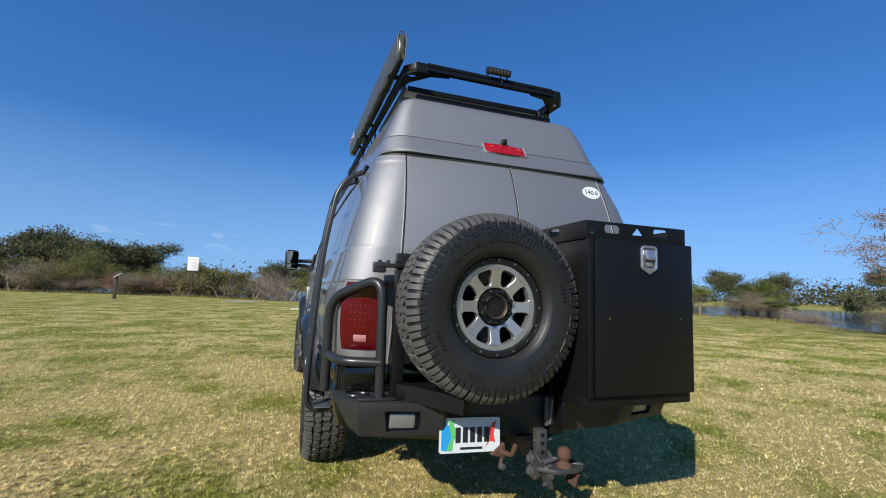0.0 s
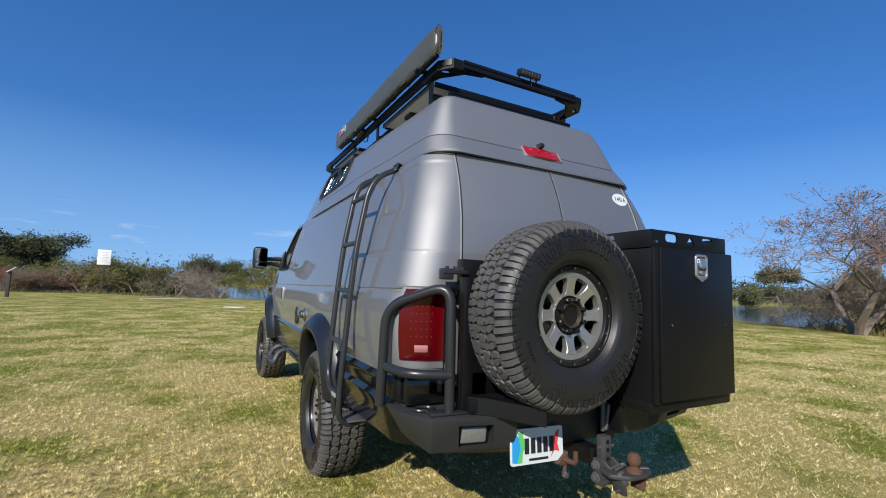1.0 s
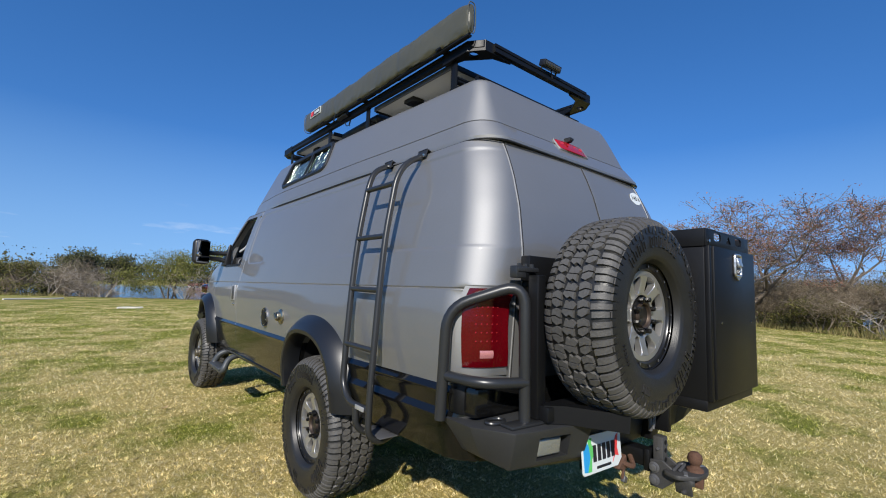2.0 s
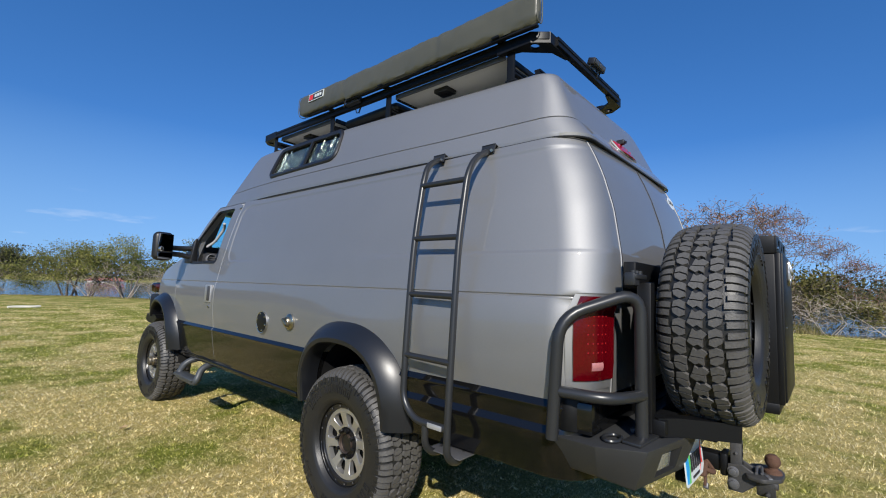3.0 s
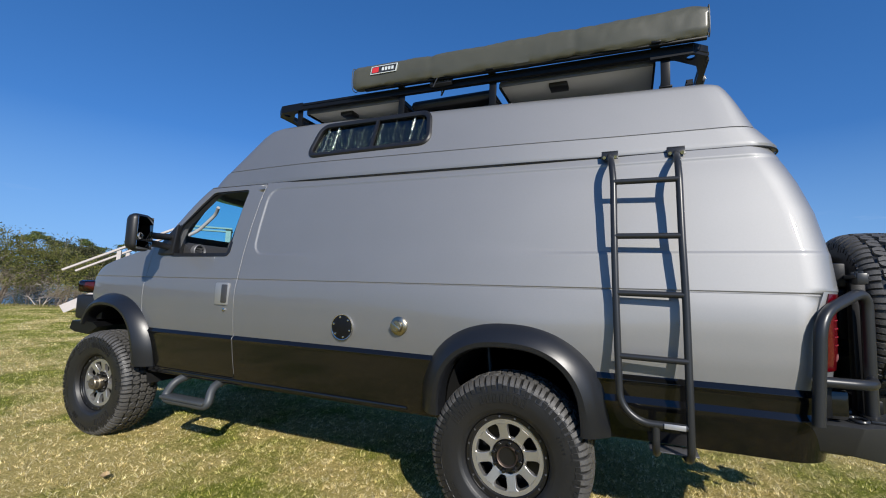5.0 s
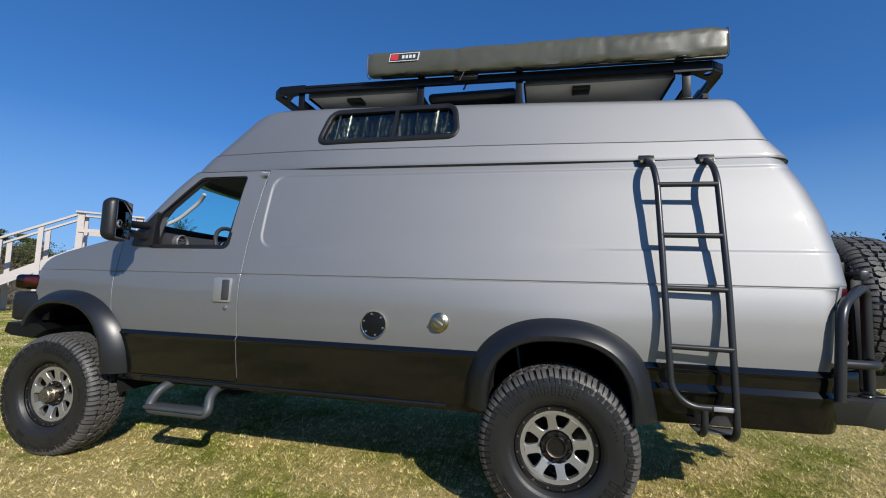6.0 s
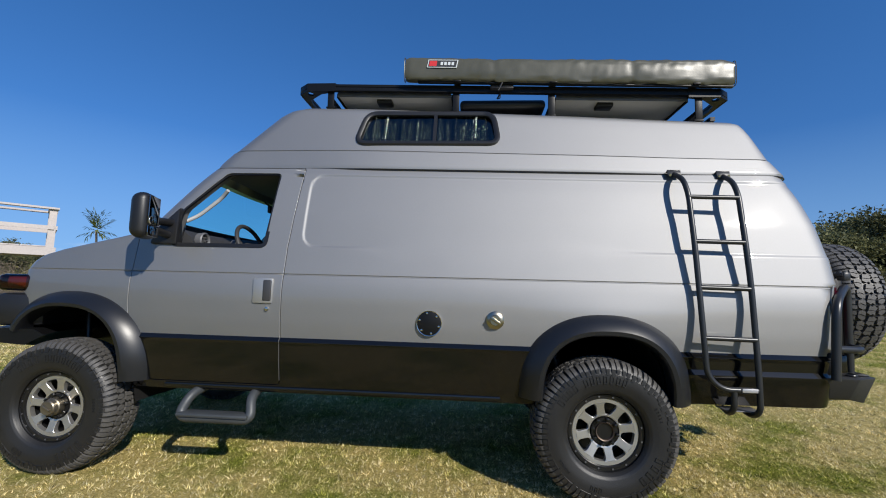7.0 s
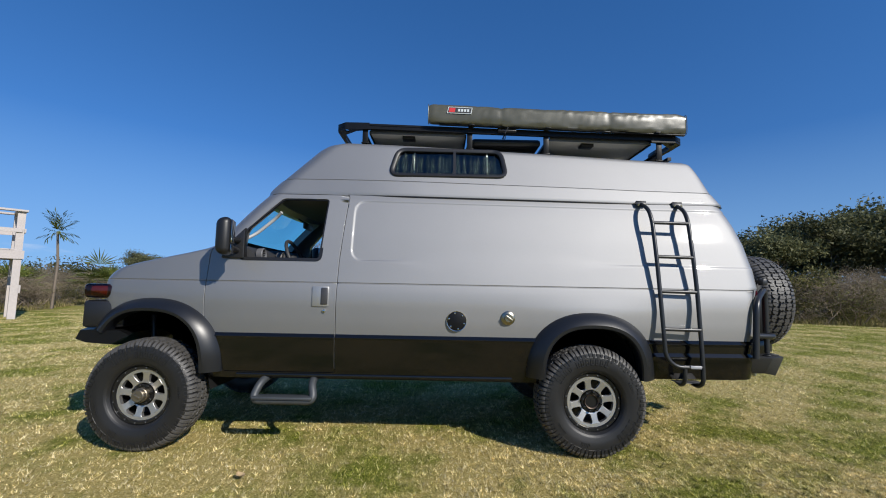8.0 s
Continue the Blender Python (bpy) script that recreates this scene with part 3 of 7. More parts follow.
# ---- wheels ----
def tyre_mesh(r=R_TYRE, w=0.30, rim=0.225):
    """Off-road tyre round the x axis, its outer wall towards -x."""
    h = w / 2
    drop = curve_of([(0.0, 0.0), (0.45, 0.002), (0.7, 0.009), (0.85, 0.021), (0.95, 0.038), (1.0, 0.056)])
    depth = 0.0125
    crown = [(u * h, r - drop(abs(u)) - depth) for u in (-0.93, -0.85, -0.7, -0.45, 0, 0.45, 0.7, 0.85, 0.93)]
    wall = [(0.72, rim), (0.86, rim + 0.012), (0.90, rim + 0.018), (0.91, rim + 0.024), (0.925, rim + 0.026), (0.935, rim + 0.034), (0.985, rim + 0.06), (1.0, rim + 0.085), (1.0, rim + 0.105), (0.99, rim + 0.122), (1.0, rim + 0.124), (0.99, rim + 0.129), (0.96, r - 0.062), (0.95, r - 0.055)]
    carcass = spin([(-h * u, q) for u, q in wall] + crown + [(h * u, q) for u, q in wall[::-1]], 80)
    lugs = bmesh.new()

    def top(x):
        return r - drop(min(1.0, abs(x) / h))

    def ring_point(x, s, ang, rad):
        a = ang + s / r
        return lugs.verts.new((x, rad * math.cos(a), rad * math.sin(a)))

    def lug(poly, ang):
        cx = sum(p[0] for p in poly) / len(poly)
        cs = sum(p[1] for p in poly) / len(poly)
        lo = [ring_point(x, q, ang, top(x) - depth - 0.003) for x, q in poly]
        hi = [ring_point(cx + (x - cx) * 0.95, cs + (q - cs) * 0.94, ang, top(cx + (x - cx) * 0.95)) for x, q in poly]
        n = len(poly)
        lugs.faces.new(hi)
        for i in range(n):
            lugs.faces.new((lo[i], lo[(i + 1) % n], hi[(i + 1) % n], hi[i]))

    def shoulder(sx, ang, s0, s1, skew, start, reach):
        """A shoulder block that rolls over the tyre's edge."""
        xs = [start, 0.72, 0.84, 0.93, reach]
        rows = []
        for k, u in enumerate(xs):
            x, sh = sx * h * u, skew * (u - 0.6)
            e = 0.002
            rows.append([ring_point(x, s0 + sh, ang, top(x) - depth - 0.006), ring_point(x, s0 + e + sh, ang, top(x)), ring_point(x, s1 - e + sh, ang, top(x)), ring_point(x, s1 + sh, ang, top(x) - depth - 0.006)])
        for a, b in zip(rows, rows[1:]):
            for i in range(3):
                lugs.faces.new((a[i], a[i + 1], b[i + 1], b[i]))
        lugs.faces.new(rows[0])
        lugs.faces.new(rows[-1][::-1])

    n = 38
    pitch = 2 * math.pi * r / n
    for k in range(n):
        a = 2 * math.pi * k / n
        # centre chain: a notched block and a plain one, parted by a sipe
        lug([(-h * 0.13, -pitch * 0.50), (-h * 0.02, -pitch * 0.34), (h * 0.07, -pitch * 0.46), (h * 0.22, -pitch * 0.22), (h * 0.18, -pitch * 0.02), (-h * 0.13, -pitch * 0.08)], a)
        lug([(-h * 0.14, -pitch * 0.05), (h * 0.17, pitch * 0.01), (h * 0.10, pitch * 0.46), (h * 0.02, pitch * 0.32), (-h * 0.08, pitch * 0.44), (-h * 0.23, pitch * 0.20)], a)
        for sx in (-1, 1):
            o = a + (0.10 if sx < 0 else 0.55) * pitch / r
            # slanting blocks beside it
            lug([(sx * h * 0.25, -pitch * 0.42), (sx * h * 0.38, -pitch * 0.53), (sx * h * 0.53, -pitch * 0.32), (sx * h * 0.56, -pitch * 0.05), (sx * h * 0.43, -pitch * 0.01), (sx * h * 0.26, -pitch * 0.16)], o)
            lug([(sx * h * 0.25, -pitch * 0.10), (sx * h * 0.42, pitch * 0.05), (sx * h * 0.55, pitch * 0.01), (sx * h * 0.53, pitch * 0.33), (sx * h * 0.39, pitch * 0.45), (sx * h * 0.24, pitch * 0.30)], o)
            o2 = a + (0.0 if sx < 0 else 0.5) * pitch / r
            shoulder(sx, o2, -pitch * 0.46, -pitch * 0.08, pitch * 0.18, 0.58 if k % 2 else 0.63, 1.0 if k % 2 else 0.97)
            shoulder(sx, o2, -pitch * 0.01, pitch * 0.36, pitch * 0.18, 0.65 if k % 2 else 0.60, 0.965 if k % 2 else 1.0)
            # raised bars that run down the wall
            for d0, d1, deep in ((-0.42, -0.02, 0.036 if k % 2 else 0.020), (0.06, 0.38, 0.018 if k % 2 else 0.030)):
                q = []
                for da, rr, xx in ((d0, r - 0.052, 1.004), (d1, r - 0.052, 1.004), (d1 - 0.03, r - 0.056 - deep, 1.018), (d0 + 0.03, r - 0.056 - deep, 1.018)):
                    aa = o2 + (da * pitch + pitch * 0.04) / r
                    q.append((sx * h * xx, rr * math.cos(aa), rr * math.sin(aa)))
                out = [lugs.verts.new(p) for p in q]
                inn = [lugs.verts.new((p[0] * 0.92, p[1], p[2])) for p in q]
                lugs.faces.new(out)
                for i in range(4):
                    lugs.faces.new((inn[i], inn[(i + 1) % 4], out[(i + 1) % 4], out[i]))
    bmesh.ops.recalc_face_normals(lugs, faces=lugs.faces)
    # lugs take the dusty, sun-brightened grey; wall bars stay plain rubber
    for f in lugs.faces:
        f.material_index = 1 if abs(f.calc_center_median().x) < h * 0.97 else 0
    bars = bmesh.new()
    for start, count, step, size in ((0.35, 4, 0.125, 0.046), (0.95, 7, 0.12, 0.046), (3.35, 4, 0.16, 0.05), (4.65, 3, 0.08, 0.03), (2.4, 5, 0.06, 0.014), (5.3, 6, 0.05, 0.014)):
        for k in range(count):
            a = start + k * step
            rr = rim + 0.09
            def box(u0, u1, v0, v1):
                q = [(-h - 0.004, (rr + v * size) * math.cos(a + u * size), (rr + v * size) * math.sin(a + u * size)) for u, v in ((u0, v0), (u1, v0), (u1, v1), (u0, v1))]
                out = [bars.verts.new(p) for p in q]
                inn = [bars.verts.new((-h + 0.012, p[1], p[2])) for p in q]
                bars.faces.new(out)
                for i in range(4):
                    bars.faces.new((inn[i], inn[(i + 1) % 4], out[(i + 1) % 4], out[i]))
            for u0, u1, v0, v1 in ((-0.6, 0.9, 0.36, 0.5), (-0.6, 0.9, -0.5, -0.36), (-0.6, -0.35, -0.36, 0.36), (0.65, 0.9, -0.36, 0.36)):
                box(u0, u1, v0, v1)
    bmesh.ops.recalc_face_normals(bars, faces=bars.faces)
    return mesh_from("tyre", joined(carcass, lugs, bars), [RUBBER, DUSTYSUNRUBBER], 38)


def rim_face_mesh(x=-0.085):
    """A machined disc with eight round-cornered windows, dished towards the hub."""
    bits = [spin([(x + 0.02, 0.164), (x, 0.166), (x - 0.001, 0.187), (x + 0.02, 0.19), (x + 0.03, 0.164), (x + 0.02, 0.164)], 64),
            spin([(x + 0.035, 0.083), (x + 0.013, 0.085), (x + 0.011, 0.094), (x + 0.035, 0.097), (x + 0.035, 0.083)], 48)]
    for k in range(8):
        a = 2 * math.pi * (k + 0.5) / 8
        half = [(0.088, 0.034), (0.0935, 0.027), (0.104, 0.0235), (0.135, 0.0225), (0.150, 0.024), (0.158, 0.029), (0.163, 0.037), (0.165, 0.062)]
        poly = [(q, -v) for q, v in half] + [(q, v) for q, v in half[::-1]]
        face = [x + 0.012 * (1 - smooth(0.088, 0.16, q)) for q, _ in poly]
        bm = prism(poly, "x", x + 0.035, face, 0.002, 1)
        bm.transform(Matrix.Rotation(a, 4, "X"))
        bits.append(bm)
    return mesh_from("rim_face", joined(*bits), ALLOY, 35)


def barrel_mesh(x=-0.085):
    """The black dish behind the spokes, with the pocketed hub."""
    return mesh_from("rim_barrel", joined(spin([(x - 0.002, 0.205), (x + 0.02, 0.188), (x + 0.05, 0.178), (x + 0.14, 0.17), (x + 0.15, 0.03), (x + 0.09, 0.03), (x + 0.09, 0.0)], 48),
                                          spin([(x + 0.012, 0.0), (x + 0.012, 0.076), (x + 0.06, 0.085)], 32)), RIMBLACK)


def bead_ring_mesh(x=-0.085):
    bits = [spin([(x + 0.02, 0.194), (x - 0.004, 0.195), (x - 0.012, 0.200), (x - 0.013, 0.219), (x - 0.007, 0.226), (x - 0.012, 0.229), (x - 0.012, 0.235), (x + 0.02, 0.238)], 64)]
    for k in range(16):
        a = 2 * math.pi * k / 16
        bits.append(cyl(0.0058, (x - 0.008, 0.2095 * math.cos(a), 0.2095 * math.sin(a)), (x - 0.0185, 0.2095 * math.cos(a), 0.2095 * math.sin(a)), 8))
    ring = joined(*bits)
    for f in ring.faces:
        f.material_index = 1 if f.calc_center_median().x < x - 0.0135 else 0
    return mesh_from("bead_ring", ring, [RIMBLACK, GALV])


TYRE, RIMFACE, BARREL, BEAD = tyre_mesh(), rim_face_mesh(), barrel_mesh(), bead_ring_mesh()
for me in (RIMFACE, BARREL):
    me.transform(Matrix.Diagonal((1, 1.03, 1.03, 1)))
NUT = mesh_from("lug_nut", cyl(0.011, (-0.07, 0, 0), (-0.098, 0, 0), 6, 0.002), material("dark_lug_nut", (0.05, 0.05, 0.05), 0.3, 0.9))
HUBCUP = mesh_from("hub", spin([(-0.062, 0.0), (-0.062, 0.04), (-0.075, 0.047), (-0.085, 0.049), (-0.088, 0.054), (-0.07, 0.056)], 32), material("hub_shadow_steel", (0.10, 0.075, 0.06), 0.5, 0.8, vary=0.4, scale=60))
LOCKHUB = mesh_from("hub", joined(spin([(-0.06, 0.056), (-0.11, 0.055), (-0.115, 0.05), (-0.14, 0.047), (-0.146, 0.042), (-0.146, 0.0)], 32), block((0.012, 0.06, 0.014), (-0.15, 0, 0), bevel=0.003)), material("locking_hub_steel", (0.24, 0.21, 0.16), 0.42, 0.9, vary=0.3, scale=80))


def wheel(parent, at, turn=0.0, spin_by=0.0, hub=HUBCUP, facing=0.0, own=False, name="wheel"):
    """A wheel as a part of a thing, or (own) its pieces as parts of the thing itself."""
    place = Matrix.Translation(at) @ Matrix.Rotation(radians(facing + turn), 4, "Z") @ Matrix.Rotation(radians(spin_by), 4, "X")
    w = parent
    if own:
        w.matrix_basis = place
    else:
        w = new(name)
        w.parent = parent
        w.matrix_basis = place
    for nm, me in (("tyre", TYRE), ("rim_face", RIMFACE), ("rim_barrel", BARREL), ("bead_ring", BEAD), ("hub", hub)):
        part(nm, me, None, w)
    for k in range(8):
        a = 2 * math.pi * k / 8
        nut = part("lug_nut", NUT, None, w)
        nut.location = (0, 0.072 * math.cos(a), 0.072 * math.sin(a))
    return w


wheel(VAN, (WHEEL_X, 0, R_TYRE - 0.006), 0, 12)
wheel(VAN, (WHEEL_X - 0.03, BASE, R_TYRE - 0.008), 2, 30, LOCKHUB)
wheel(VAN, (-WHEEL_X, 0, R_TYRE - 0.006), 0, 40, facing=180)
wheel(VAN, (-WHEEL_X + 0.03, BASE, R_TYRE - 0.008), 2, 70, LOCKHUB, facing=180)


# ---- flares, bumpers, lamps, glass ----
def flare_base(y, z):
    """Half width that a wheel-arch moulding follows: the body's, with its small steps evened out."""
    w = float(np.interp(z, [0.55, 0.75, 1.15, 1.25], [0.955, 0.980, 1.004, 1.0]))
    if y < 0.3:
        w *= 1 - 0.03 * min(1.0, ((0.3 - y) / 1.6)) ** 2
    if y > 2.7:
        w *= 1 - 0.09 * min(1.0, (y - 2.7) / 1.35) ** 2
    return w + 0.018 * math.exp(-((y + 0.05) / 0.5) ** 2) * smooth(1.27, 1.08, z)


def flare(cy, inner, top_in, outer, top_out, a=(0, 180)):
    """A flared wheel-arch moulding on the left side."""
    bm, rings = bmesh.new(), []
    n = 40
    for k in range(n + 1):
        q = radians(a[0] + (a[1] - a[0]) * k / n)
        c, s = math.cos(q), max(0.0, math.sin(q))
        yi, zi = cy + inner * math.copysign(abs(c) ** 0.8, c), 0.60 + (top_in - 0.60) * s ** 0.75
        yo, zo = cy + outer * math.copysign(abs(c) ** 0.9, c), 0.60 + (top_out - 0.60) * s ** 0.8
        ring = []
        for t, out in ((-0.0, 0.02), (0.0, 0.075), (0.06, 0.088), (0.25, 0.09), (0.5, 0.072), (0.75, 0.04), (0.92, 0.014), (1.0, -0.004), (0.98, -0.03), (0.0, -0.03)):
            y, z = yi + (yo - yi) * t, zi + (zo - zi) * t
            ring.append(bm.verts.new((-(flare_base(min(y, 3.9), min(z, 1.25)) + out), y, z)))
        rings.append(ring)
    m = len(rings[0])
    for p, r in zip(rings, rings[1:]):
        for i in range(m):
            bm.faces.new((p[i], p[(i + 1) % m], r[(i + 1) % m], r[i]))
    bm.faces.new(rings[0])
    bm.faces.new(rings[-1][::-1])
    bmesh.ops.recalc_face_normals(bm, faces=bm.faces)
    return bm


for cy, i, ti, o, to, a0 in ((0.0, 0.375, 0.995, 0.51, 1.118, 0), (3.49, 0.42, 1.065, 0.56, 1.17, 31)):
    part("wheel_flare", flare(cy, i, ti, o, to, (a0, 180)), FLARE, VAN, "satin black wheel-arch flare")
    f = flare(cy, i, ti, o, to, (a0, 180))
    f.transform(Matrix.Diagonal((-1, 1, 1, 1)))
    bmesh.ops.reverse_faces(f, faces=f.faces)
    part("wheel_flare", f, FLARE, VAN, "satin black wheel-arch flare")

# inner wheel wells and underbody
for cy, half, top in ((0.0, 0.38, 1.0), (3.49, 0.44, 1.09)):
    for sx in (-1, 1):
        pts = [p for p in arch(cy, half - 0.004, top - 0.004, low=0.45) if cy < 1 or p[0] < cy or p[1] > 0.88]
        bm = bmesh.new()
        outs = [bm.verts.new((sx * 0.93, y, z)) for y, z in pts]
        ins = [bm.verts.new((sx * 0.42, y, z)) for y, z in pts]
        for k in range(len(pts) - 1):
            bm.faces.new((outs[k], outs[k + 1], ins[k + 1], ins[k]))
        bm.faces.new(ins)
        bmesh.ops.recalc_face_normals(bm, faces=bm.faces)
        part("wheel_well", bm, DARK, VAN)
for sx in (-0.42, 0.42):
    part("frame_rail", block((0.08, 5.0, 0.16), (sx, 1.35, 0.60), bevel=0.008), DARK, VAN)
part("floor_pan", block((1.7, 5.1, 0.04), (0, 1.3, 0.60), bevel=0.01), DARK, VAN)
for y in (0.0, BASE):
    part("axle", joined(cyl(0.05, (-0.85, y, 0.42), (0.85, y, 0.42), 16), cyl(0.14, (-0.1, y, 0.42), (0.12, y, 0.42), 18, 0.03)), DARK, VAN)
    for sx in (-0.55, 0.55):
        part("leaf_spring", sweep(rounded([(sx, y - 0.62, 0.58), (sx, y, 0.47), (sx, y + 0.62, 0.58)], 0.5, 8), [(-0.035, -0.025), (0.035, -0.025), (0.035, 0.025), (-0.035, 0.025)], up=(0, 0, 1)), DARK, VAN)
        part("shock_absorber", joined(cyl(0.032, (sx * 1.1, y + 0.16, 0.45), (sx * 1.05, y + 0.22, 0.78), 14), cyl(0.02, (sx * 1.05, y + 0.22, 0.75), (sx * 1.0, y + 0.26, 1.0), 12)), STEELBLACK, VAN)
part("drive_shaft", cyl(0.04, (0.05, 0.1, 0.42), (0.05, 2.0, 0.52), 14), DARK, VAN)
part("gearbox", block((0.45, 0.8, 0.26), (0.02, 2.3, 0.55), bevel=0.05), DARK, VAN)
part("muffler", joined(cyl(0.1, (0.3, 0.7, 0.5), (0.3, 1.4, 0.5), 18, 0.02), cyl(0.03, (0.3, -1.2, 0.5), (0.3, 0.7, 0.5), 12)), DARK, VAN)
part("fuel_tank", block((0.5, 0.9, 0.14), (-0.15, 1.25, 0.57), bevel=0.04), DARK, VAN)

# sill pinch under the side
part("rocker_sill", block((0.05, 2.2, 0.03), (-0.925, 1.72, 0.575), bevel=0.008), BLACKPAINT, VAN, "black sill under the body side")

# seam gasket between body and high roof
ring0 = [(x * 1.003, y * 1.0 + (0.002 if y > 0 else -0.002), z - 0.006) for x, y, z in roof_ring(0.0)]
part("roof_gasket", sweep(ring0, circle(0.0045, 8), closed=True), PLASTIC, VAN, "dark rubber gasket under the high roof")

# roof side window with foil-lined curtain
def roof_plane(y, z):
    s = (z - SEAM - 0.006 - rake(y)) / roof_rise(y)
    return -(roof_side(s) * (1 - 0.05 * smooth(0.2, -1.4, y) - 0.09 * smooth(1.4, 2.8, y)))


win = new("roof_window")
win.parent = VAN
tagged(win, "black-framed sliding window in the high roof")
path = [(roof_plane(y, z) - 0.004, y, z) for y, z in ROOF_WINDOW]
part("frame", sweep(path, [(-0.022, -0.012), (0.016, -0.012), (0.016, 0.006), (0.004, 0.012), (-0.012, 0.012), (-0.022, 0.004)], closed=True, up=(-1, 0, 0.3)), PLASTIC, win)
part("mullion", sweep([(roof_plane(1.10, 2.28) - 0.002, 1.10, 2.28), (roof_plane(1.10, 2.53) - 0.002, 1.10, 2.53)], [(-0.012, -0.008), (0.012, -0.008), (0.012, 0.008), (-0.012, 0.008)], up=(-1, 0, 0)), PLASTIC, win)
DARKGLASS = glass("smoked_window_glass", (0.075, 0.09, 0.09), 0.15)
for y0, y1 in ((0.635, 1.10), (1.10, 1.665)):
    bm = bmesh.new()
    q = [(roof_plane(y, z) + 0.012, y, z) for y, z in ((y0, 2.53), (y1, 2.53), (y1, 2.28), (y0, 2.28))]
    bm.faces.new([bm.verts.new(p) for p in q])
    pane = part("pane", bm, DARKGLASS, win)
    pane.visible_shadow = False
bm = bmesh.new()
rnd = random.Random(8)
cols, rows = 110, 16
grid = []
for i in range(cols + 1):
    y = 0.63 + 1.04 * i / cols
    fold = 0.026 * math.sin(i * 0.9 + 1.3 * math.sin(i * 0.17)) + rnd.uniform(-0.016, 0.016)
    grid.append([])
    for j in range(rows + 1):
        z = 2.27 + 0.27 * j / rows
        grid[-1].append(bm.verts.new((roof_plane(y, z) + 0.045 + fold + rnd.uniform(-0.005, 0.005), y, z)))
for i in range(cols):
    for j in range(rows):
        bm.faces.new((grid[i][j], grid[i + 1][j], grid[i + 1][j + 1], grid[i][j + 1]))
FOIL = material("crinkled_foil", (0.42, 0.47, 0.40), 0.22, 0.95, vary=0.3, grain=0.1, scale=50, bump=0.6, bump_scale=90)
part("foil_curtain", bm, FOIL, win, "crinkled silver foil curtain behind the glass", 15)

# windscreen and its wiper cowl
bm = bmesh.new()
grid = []
for j in range(9):
    z = 1.665 + (2.02 - 1.665) * j / 8
    row = []
    for i in range(13):
        x = -0.71 + 1.42 * i / 12
        wf = side_x(front_y(z) - 0.22, z)
        e = max(0.0, (abs(x) - (wf - 0.42)) / 0.42)
        y = front_y(z) - 0.22 + 0.22 * math.sqrt(max(0.0, 1 - e * e)) - 0.012 + rake(2.8) * 0.3
        row.append(bm.verts.new((x, y, z + rake(y) * smooth(1.4, 2.045, z))))
    grid.append(row)
for a, b in zip(grid, grid[1:]):
    for i in range(12):
        bm.faces.new((a[i], a[i + 1], b[i + 1], b[i]))
screen = part("windscreen", bm, glass("teal_windscreen_glass", (0.36, 0.76, 0.82)), VAN, "teal-tinted windscreen")
screen.visible_shadow = False
bm = prism(offset_poly(WINDOW, -0.01), "x", 0.0, 0.004)
for vert in bm.verts:
    vert.co.x += side_w(vert.co.z) - 0.03
far_glass = part("passenger_window", bm, glass("clear_side_glass", (0.8, 0.9, 0.92)), VAN, "clear side window glass")
far_glass.visible_shadow = False
# rubber round the driver's window
part("window_seal", sweep([(-(side_w(z) + 0.001), y, z) for y, z in WINDOW], [(-0.014, -0.012), (0.012, -0.012), (0.012, 0.004), (-0.014, 0.004)], closed=True, up=(-1, 0, 0.25)), PLASTIC, VAN, "black window seal")

# cab interior
CABIN = material("charcoal_cab_trim", (0.03, 0.03, 0.032), 0.6, 0.0, vary=0.2, grain=0.15, scale=40, bump=0.08, bump_scale=300)
HEADLINER = material("grey_headliner", (0.12, 0.12, 0.12), 0.9, vary=0.1, grain=0.2, scale=60)
dash = loft([[(x, y, z + 0.02 * math.sin(3 * x)) for y, z in ((2.72, 1.15), (2.70, 1.36), (2.74, 1.50), (2.80, 1.585), (2.88, 1.635), (3.04, 1.62), (3.1, 1.59), (3.1, 1.15))] for x in np.linspace(-0.84, 0.84, 15)])
part("dashboard", dash, CABIN, VAN, "charcoal moulded dashboard")
for x in (-0.79, -0.35):
    part("air_vent", joined(spin([(2.76, 0.052), (2.715, 0.056), (2.708, 0.05), (2.716, 0.04), (2.74, 0.038), (2.74, 0.0)], 28, "y"), *[block((0.07, 0.012, 0.006), (0, 2.722, 0.02 * k - 0.02), bevel=0.002) for k in range(3)]), [material("vent_silver", (0.12, 0.12, 0.125), 0.5, 0.2)], VAN, "round grey air vent").location = (x, 0, 1.545)
wheel_path = []
for k in range(40):
    q = 2 * math.pi * k / 40
    wheel_path.append((-0.44 + 0.19 * math.cos(q), 2.55 + 0.19 * math.sin(q) * 0.42, 1.525 + 0.19 * math.sin(q) * 0.9))
part("steering_wheel", joined(tube(wheel_path, 0.016, 10, closed=True), block((0.12, 0.05, 0.1), (-0.44, 2.57, 1.515), (-25, 0, 0), 0.02), block((0.35, 0.02, 0.03), (-0.44, 2.555, 1.525), (-25, 0, 0), 0.008), cyl(0.03, (-0.44, 2.58, 1.50), (-0.44, 2.80, 1.44), 14)), CABIN, VAN, "black four-spoke steering wheel")
part("headliner", block((1.5, 1.5, 0.02), (0, 1.95, 2.055), bevel=0.008), HEADLINER, VAN)
part("rear_view_mirror", joined(block((0.24, 0.03, 0.07), (0.0, 2.60, 1.90), bevel=0.014), cyl(0.008, (0, 2.61, 1.92), (0, 2.70, 1.98), 8)), PLASTIC, VAN)
